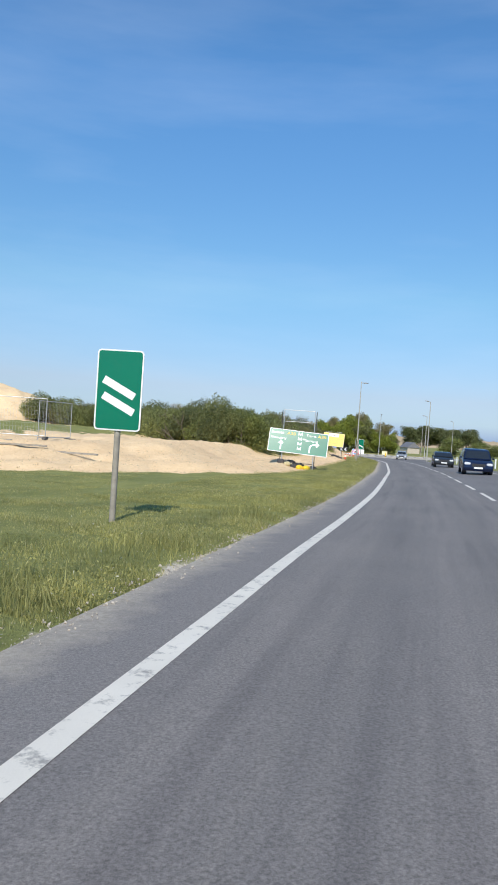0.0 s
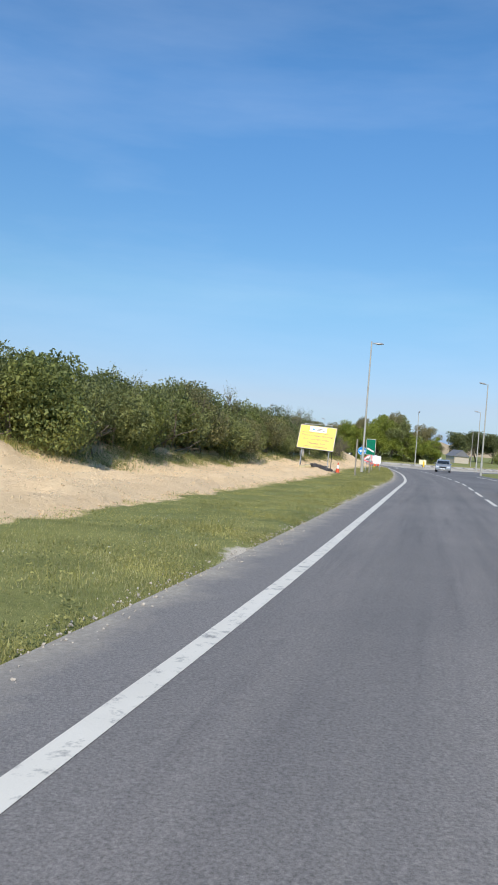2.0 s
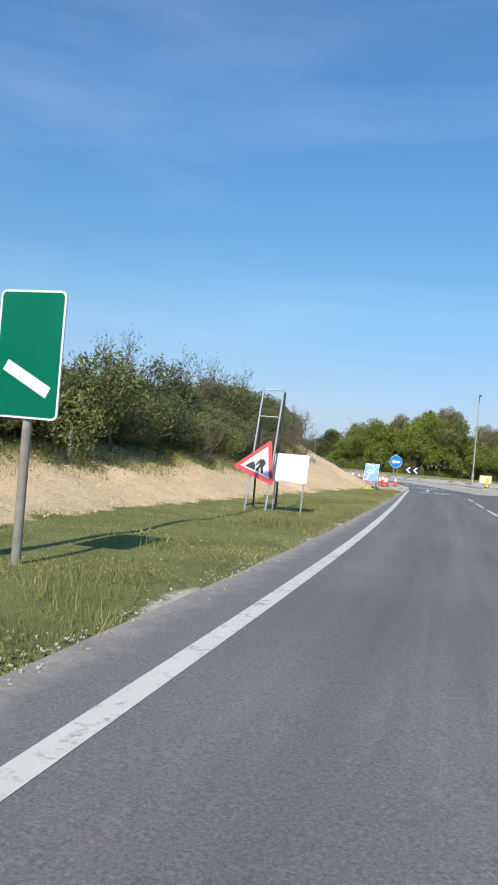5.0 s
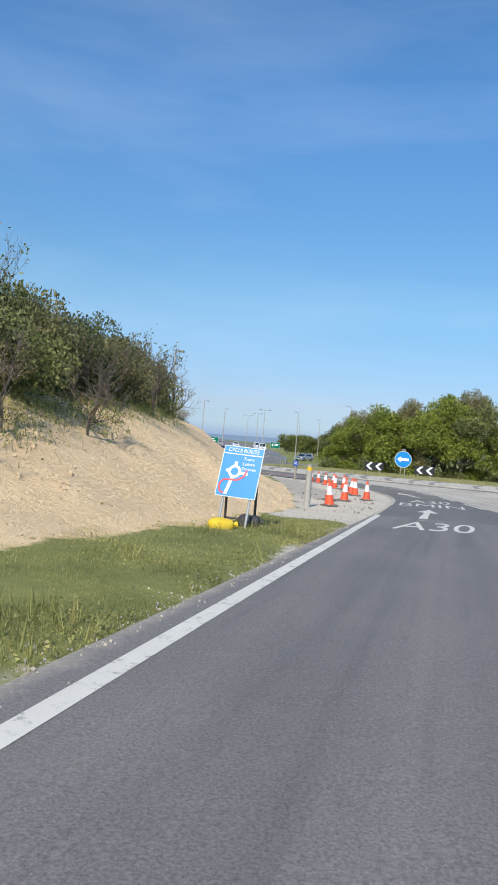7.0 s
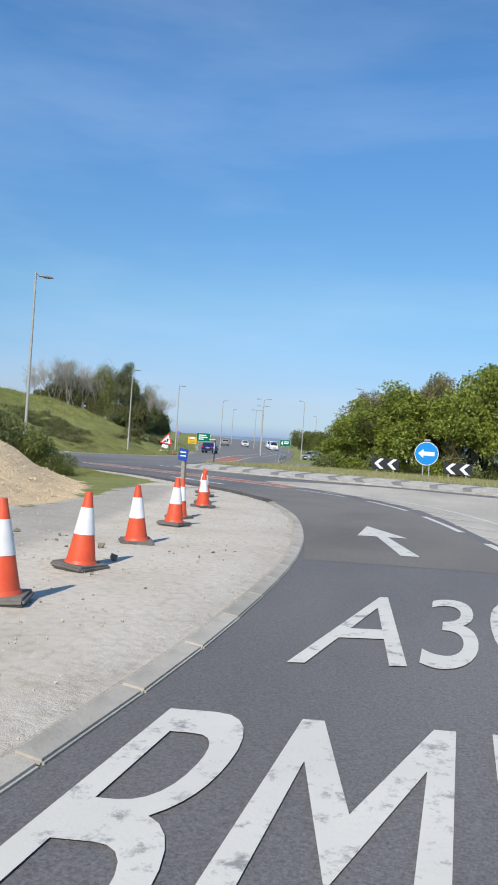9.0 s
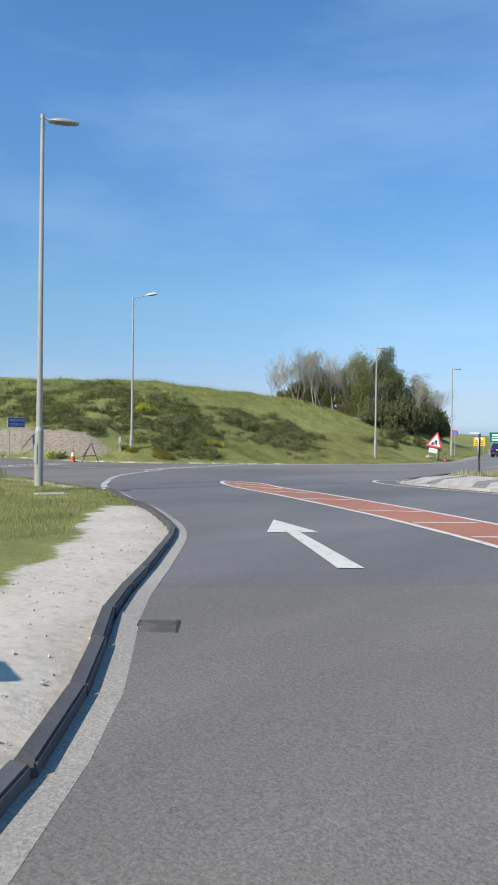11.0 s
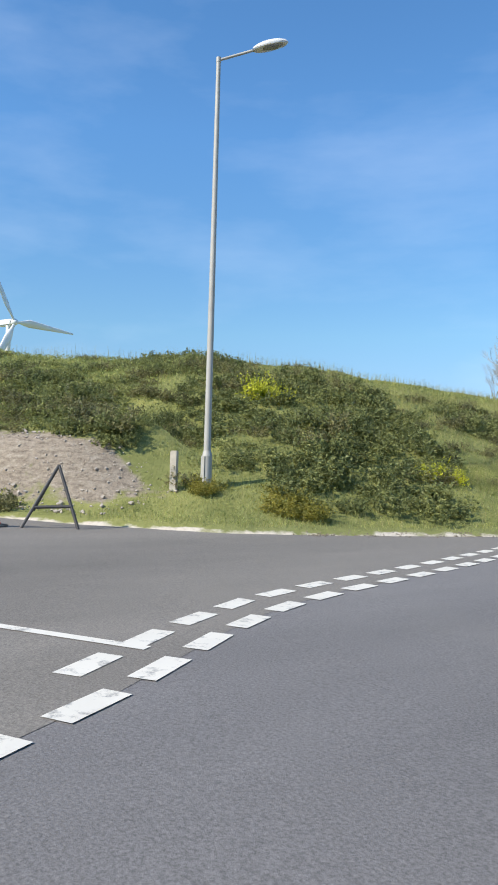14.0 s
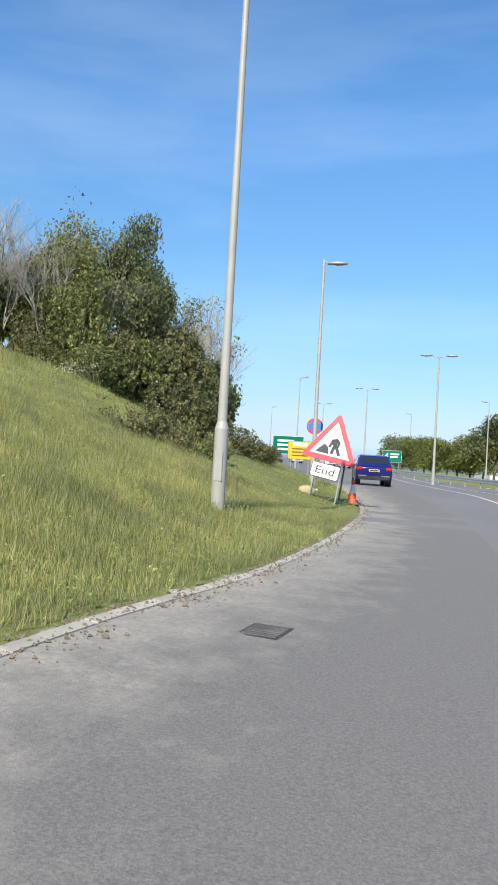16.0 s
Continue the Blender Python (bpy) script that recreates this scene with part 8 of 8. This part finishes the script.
# ---- vehicles ----
def car(x, y, yaw, paint, label, rear=True, high=1.55, length=4.2, width=1.78, van=False):
    """A hatchback: lofted body, glasshouse, wheels, lamps, plate."""
    ob = thing("car" if not van else "van", pose(x, y, rz(x, y) + 0.006, 0, 0, yaw), label, "car" if not van else "van", "cars")
    L, W = length / 2, width / 2
    # side outline, front at +y
    low = [(-L, 0.42), (-L + 0.05, 0.3), (L - 0.1, 0.26), (L, 0.45), (L - 0.06, 0.72), (L - 0.35, 0.86), (0.75, 1.0), (-L + 0.15, 1.04), (-L - 0.02, 0.9)]
    bm = bmesh.new()
    rows = []
    for s, k in ((-1, 0.86), (-0.94, 0.97), (-0.8, 1.0), (0.8, 1.0), (0.94, 0.97), (1, 0.86)):
        rows.append([bm.verts.new((s * W, py * (0.97 if abs(s) == 1 else 1.0) * (1 if abs(s) < 0.9 else 0.985), 0.62 + (pz - 0.62) * k)) for py, pz in low])
    n = len(low)
    for u, v in zip(rows, rows[1:]):
        for k in range(n):
            bm.faces.new((u[k], u[(k + 1) % n], v[(k + 1) % n], v[k]))
    bm.faces.new(rows[0][::-1])
    bm.faces.new(rows[-1])
    bmesh.ops.recalc_face_normals(bm, faces=bm.faces[:])
    body = part("body", bm, paint, ob)
    bev = body.modifiers.new("rounding", "BEVEL")
    bev.width, bev.segments = 0.035, 2
    smoothed(body, 50)
    # glasshouse and roof
    top = high
    cab = [(-L + 0.12, 1.0), (-L + (0.2 if van else 0.42), top - 0.05), (-0.9, top), (0.1, top - 0.02), (0.55, top - 0.12), (1.15, 0.97)]
    bm = bmesh.new()
    rows = []
    for s in (-1, -0.9, 0.9, 1):
        rows.append([bm.verts.new((s * W * (0.95 - 0.17 * max(0, (pz - 1.0)) / (top - 1.0)), py, pz - (0.02 if abs(s) == 1 else 0))) for py, pz in cab])
    for u, v in zip(rows, rows[1:]):
        for k in range(len(cab) - 1):
            bm.faces.new((u[k], u[k + 1], v[k + 1], v[k]))
    bm.faces.new(rows[0][::-1])
    bm.faces.new(rows[-1])
    bmesh.ops.recalc_face_normals(bm, faces=bm.faces[:])
    smoothed(part("roof", bm, paint, ob), 50)

    def pane(name, pts, mat=M["car_glass"], push=0.012):
        bm = bmesh.new()
        f = bm.faces.new([bm.verts.new(p) for p in pts])
        f.normal_update()
        out = Vector(pts[0]) * 0
        for p in pts:
            out += Vector(p)
        out = out / len(pts) - Vector((0, -0.3, 0.9))
        if f.normal.dot(out) < 0:
            f.normal_flip()
            f.normal_update()
        nrm = f.normal.copy()
        bmesh.ops.translate(bm, verts=bm.verts[:], vec=nrm * push)
        return part(name, bm, mat, ob)

    def wx(z):
        return W * (0.95 - 0.17 * max(0, (z - 1.0)) / (top - 1.0))

    for s in (-1, 1):
        z1, z2 = 1.04, top - 0.14
        pane("side_window", [(s * wx(z1), -L + 0.75, z1), (s * wx(z1), 0.0, z1), (s * wx(z2), 0.0, z2), (s * wx(z2), -L + 0.85, z2)])
        pane("side_window", [(s * wx(z1), 0.06, z1), (s * wx(z1), 0.95, z1), (s * wx(z2), 0.38, z2), (s * wx(z2), 0.06, z2)])
    zr = top - 0.12
    a = (-L + 0.12, 1.0)
    b = (-L + (0.2 if van else 0.42), top - 0.05)

    def back(z):
        return a[0] + (b[0] - a[0]) * (z - a[1]) / (b[1] - a[1])

    pane("rear_window", [(-wx(1.1) * 0.84, back(1.1), 1.1), (wx(1.1) * 0.84, back(1.1), 1.1), (wx(zr) * 0.84, back(zr), zr), (-wx(zr) * 0.84, back(zr), zr)])
    pane("windscreen", [(-wx(1.0) * 0.88, 1.1, 1.01), (wx(1.0) * 0.88, 1.1, 1.01), (wx(zr) * 0.86, 0.6, zr - 0.02), (-wx(zr) * 0.86, 0.6, zr - 0.02)])
    for s in (-1, 1):
        for py in (-L + 0.78, L - 0.85):
            bm = bmesh.new()
            tube(bm, (s * (W - 0.21), py, 0.32), (s * (W + 0.01), py, 0.32), 0.32, 0.32, 24)
            wheel = smoothed(part("tyre", bm, M["rubber"], ob))
            bm = bmesh.new()
            tube(bm, (s * (W - 0.03), py, 0.32), (s * (W + 0.018), py, 0.32), 0.21, 0.19, 16)
            part("rim", bm, M["chrome"], wheel)
            bm = bmesh.new()
            tube(bm, (s * (W - 0.26), py, 0.36), (s * (W + 0.004), py, 0.36), 0.385, 0.385, 24)
            part("wheel_arch", bm, M["car_trim"], ob)
        bm = bmesh.new()
        box(bm, s * (W - 0.17), -L - 0.005, 0.86, 0.3, 0.1, 0.16, 0.03)
        part("tail_lamp", bm, M["lamp_red"], ob, "red tail lamp")
        bm = bmesh.new()
        box(bm, s * (W - 0.24), L - 0.07, 0.7, 0.36, 0.16, 0.15, 0.04)
        part("headlamp", bm, M["lamp_clear"], ob, "clear headlamp")
        bm = bmesh.new()
        box(bm, s * (W + 0.07), 0.8, 1.04, 0.16, 0.1, 0.12, 0.03)
        part("door_mirror", bm, paint, ob)
        bm = bmesh.new()
        box(bm, s * (W - 0.32), -L - 0.02, 0.5, 0.42, 0.05, 0.05, 0.01)
        part("bumper_trim", bm, M["chrome"], ob)
    bm = bmesh.new()
    box(bm, 0, -L - 0.035, 0.77, 0.52, 0.02, 0.12, 0.004)
    pl = part("rear_plate", bm, M["plate_yellow"], ob, "yellow number plate")
    bm = bmesh.new()
    box(bm, 0, -L - 0.047, 0.77, 0.42, 0.006, 0.055)
    part("plate_bar", bm, M["sign_black"], pl)
    bm = bmesh.new()
    box(bm, 0, L + 0.0, 0.46, 0.52, 0.02, 0.11, 0.004)
    part("front_plate", bm, M["sign_white"], ob, "white number plate")
    bm = bmesh.new()
    box(bm, 0, -L, 0.4, width * 0.86, 0.09, 0.2, 0.03)
    part("rear_bumper", bm, M["car_trim"], ob)
    bm = bmesh.new()
    box(bm, 0, L - 0.03, 0.62, 0.8, 0.1, 0.2, 0.03)
    part("grille", bm, M["car_trim"], ob)
    return ob


car(-6.1, 247, 6, M["car_blue"], "deep blue hatchback driving away on the exit road")
car(14.4, 46, 168, M["car_navy"], "dark blue hatchback facing along the road", high=1.6)
car(18.2, 68, 169, M["car_grey"], "dark saloon car facing along the road", high=1.42)
car(27.0, 128, 168, M["car_silver"], "silver hatchback waiting near the roundabout", high=1.5)
car(-16.4, 342, 197, M["car_white"], "white van on the far carriageway", high=2.1, length=5.0, width=1.95, van=True)
car(-21.8, 314, 16, M["car_silver"], "silver car on the far carriageway")
car(-20.9, 331, 196, M["car_white"], "white car on the far carriageway")
car(-12.0, 325, 197, M["car_white"], "white panel van coming along the far carriageway", high=2.2, length=5.2, width=2.0, van=True)
car(6.4, 267, 150, M["car_silver"], "silver car standing beyond the guard rail")
car(52, 164, 100, M["car_silver"], "silver pickup crossing beyond the roundabout entry", high=1.75, length=5.0)

# ---- wind turbine ----
b_ = radians(68.05)
TX, TY = 6 - math.sin(b_) * 400, 181 + math.cos(b_) * 400
turb = thing("wind_turbine", pose(TX, TY, tz(TX, TY), 0, 0, 19), "white three-bladed wind turbine behind a green hill", "wind turbine")
hub_z = 67.5 - tz(TX, TY)
bm = bmesh.new()
tube(bm, (0, 0, -2), (0, 0, hub_z - 1.2), 2.1, 1.2, 24)
smoothed(part("tower", bm, M["turbine"], turb))
bm = bmesh.new()
box(bm, -1.5, 0.0, hub_z, 9.5, 3.2, 3.4, 0.7)
smoothed(part("nacelle", bm, M["turbine"], turb), 60)
bm = bmesh.new()
bmesh.ops.create_uvsphere(bm, u_segments=20, v_segments=10, radius=1.7, matrix=Matrix.Translation((4.4, 0, hub_z)) @ Matrix.Diagonal((1.2, 1, 1, 1)))
hub = smoothed(part("hub", bm, M["turbine"], turb), 180)
for k in range(3):
    rot = Matrix.Translation((4.6, 0, hub_z)) @ Matrix.Rotation(radians(31 + 120 * k), 4, "X")
    bm, rows = bmesh.new(), []
    for i in range(15):
        t = i / 14
        c = np.interp(t, [0, 0.06, 0.2, 1], [1.3, 1.5, 4.2, 0.9])
        th = np.interp(t, [0, 0.06, 0.2, 1], [1.2, 1.1, 0.9, 0.25])
        tw = radians(np.interp(t, [0, 0.2, 1], [30, 18, 0]))
        row = []
        for j in range(8):
            a = j * math.tau / 8
            px, py = math.cos(a) * th * 0.5, math.sin(a) * c * 0.5 - c * 0.15
            row.append(bm.verts.new(rot @ Vector((px * math.cos(tw) - py * math.sin(tw), px * math.sin(tw) + py * math.cos(tw), 1.0 + t * 40))))
        rows.append(row)
    for u, v in zip(rows, rows[1:]):
        for j in range(8):
            bm.faces.new((u[j], u[(j + 1) % 8], v[(j + 1) % 8], v[j]))
    bm.faces.new(rows[-1])
    bmesh.ops.recalc_face_normals(bm, faces=bm.faces[:])
    smoothed(part("blade", bm, M["turbine"], turb), 180)


# ---- distance ----
def ridge(name, dist, bear0, bear1, lift, wave, mat, label, foot=-60, seed=0.0):
    """A far rise of land across a range of bearings (degrees left of north)."""
    n = 160
    v = []
    for k in range(n + 1):
        a = radians(bear0 + (bear1 - bear0) * k / n)
        h = lift + wave * (math.sin(k * 0.11 + seed) + 0.6 * math.sin(k * 0.27 + seed * 2) + 0.3 * math.sin(k * 0.6 + seed))
        h *= min(1, k / 12, (n - k) / 12) if bear1 - bear0 < 300 else 1
        for d, z in ((dist, foot), (dist * 1.08, h * 0.6), (dist * 1.2, h)):
            v.append((10 - math.sin(a) * d, 130 + math.cos(a) * d, z))
    f = []
    for k in range(n):
        for j in range(2):
            f.append((k * 3 + j, k * 3 + j + 1, k * 3 + j + 4, k * 3 + j + 3))
    ob = raw_mesh(name, v, f, mat, smooth=True)
    return tagged(ob, label, "hills", kind="structure")


ridge("backdrop_fields", 1300, -60, 80, -6, 5, M["far_green"], "distant green and tan fields", seed=1.0)
# farthest hills take their blue from haze put into the base colour
ridge("backdrop_hills", 3000, -180, 180, 14, 12, M["far_haze_blue"], "distant hills on the horizon, tinted blue for haze", seed=2.2)
ridge("backdrop_brown_field", 620, -22, -9, 1.5, 1.0, M["field_tan"], "distant ploughed brown field", foot=-20, seed=0.4)
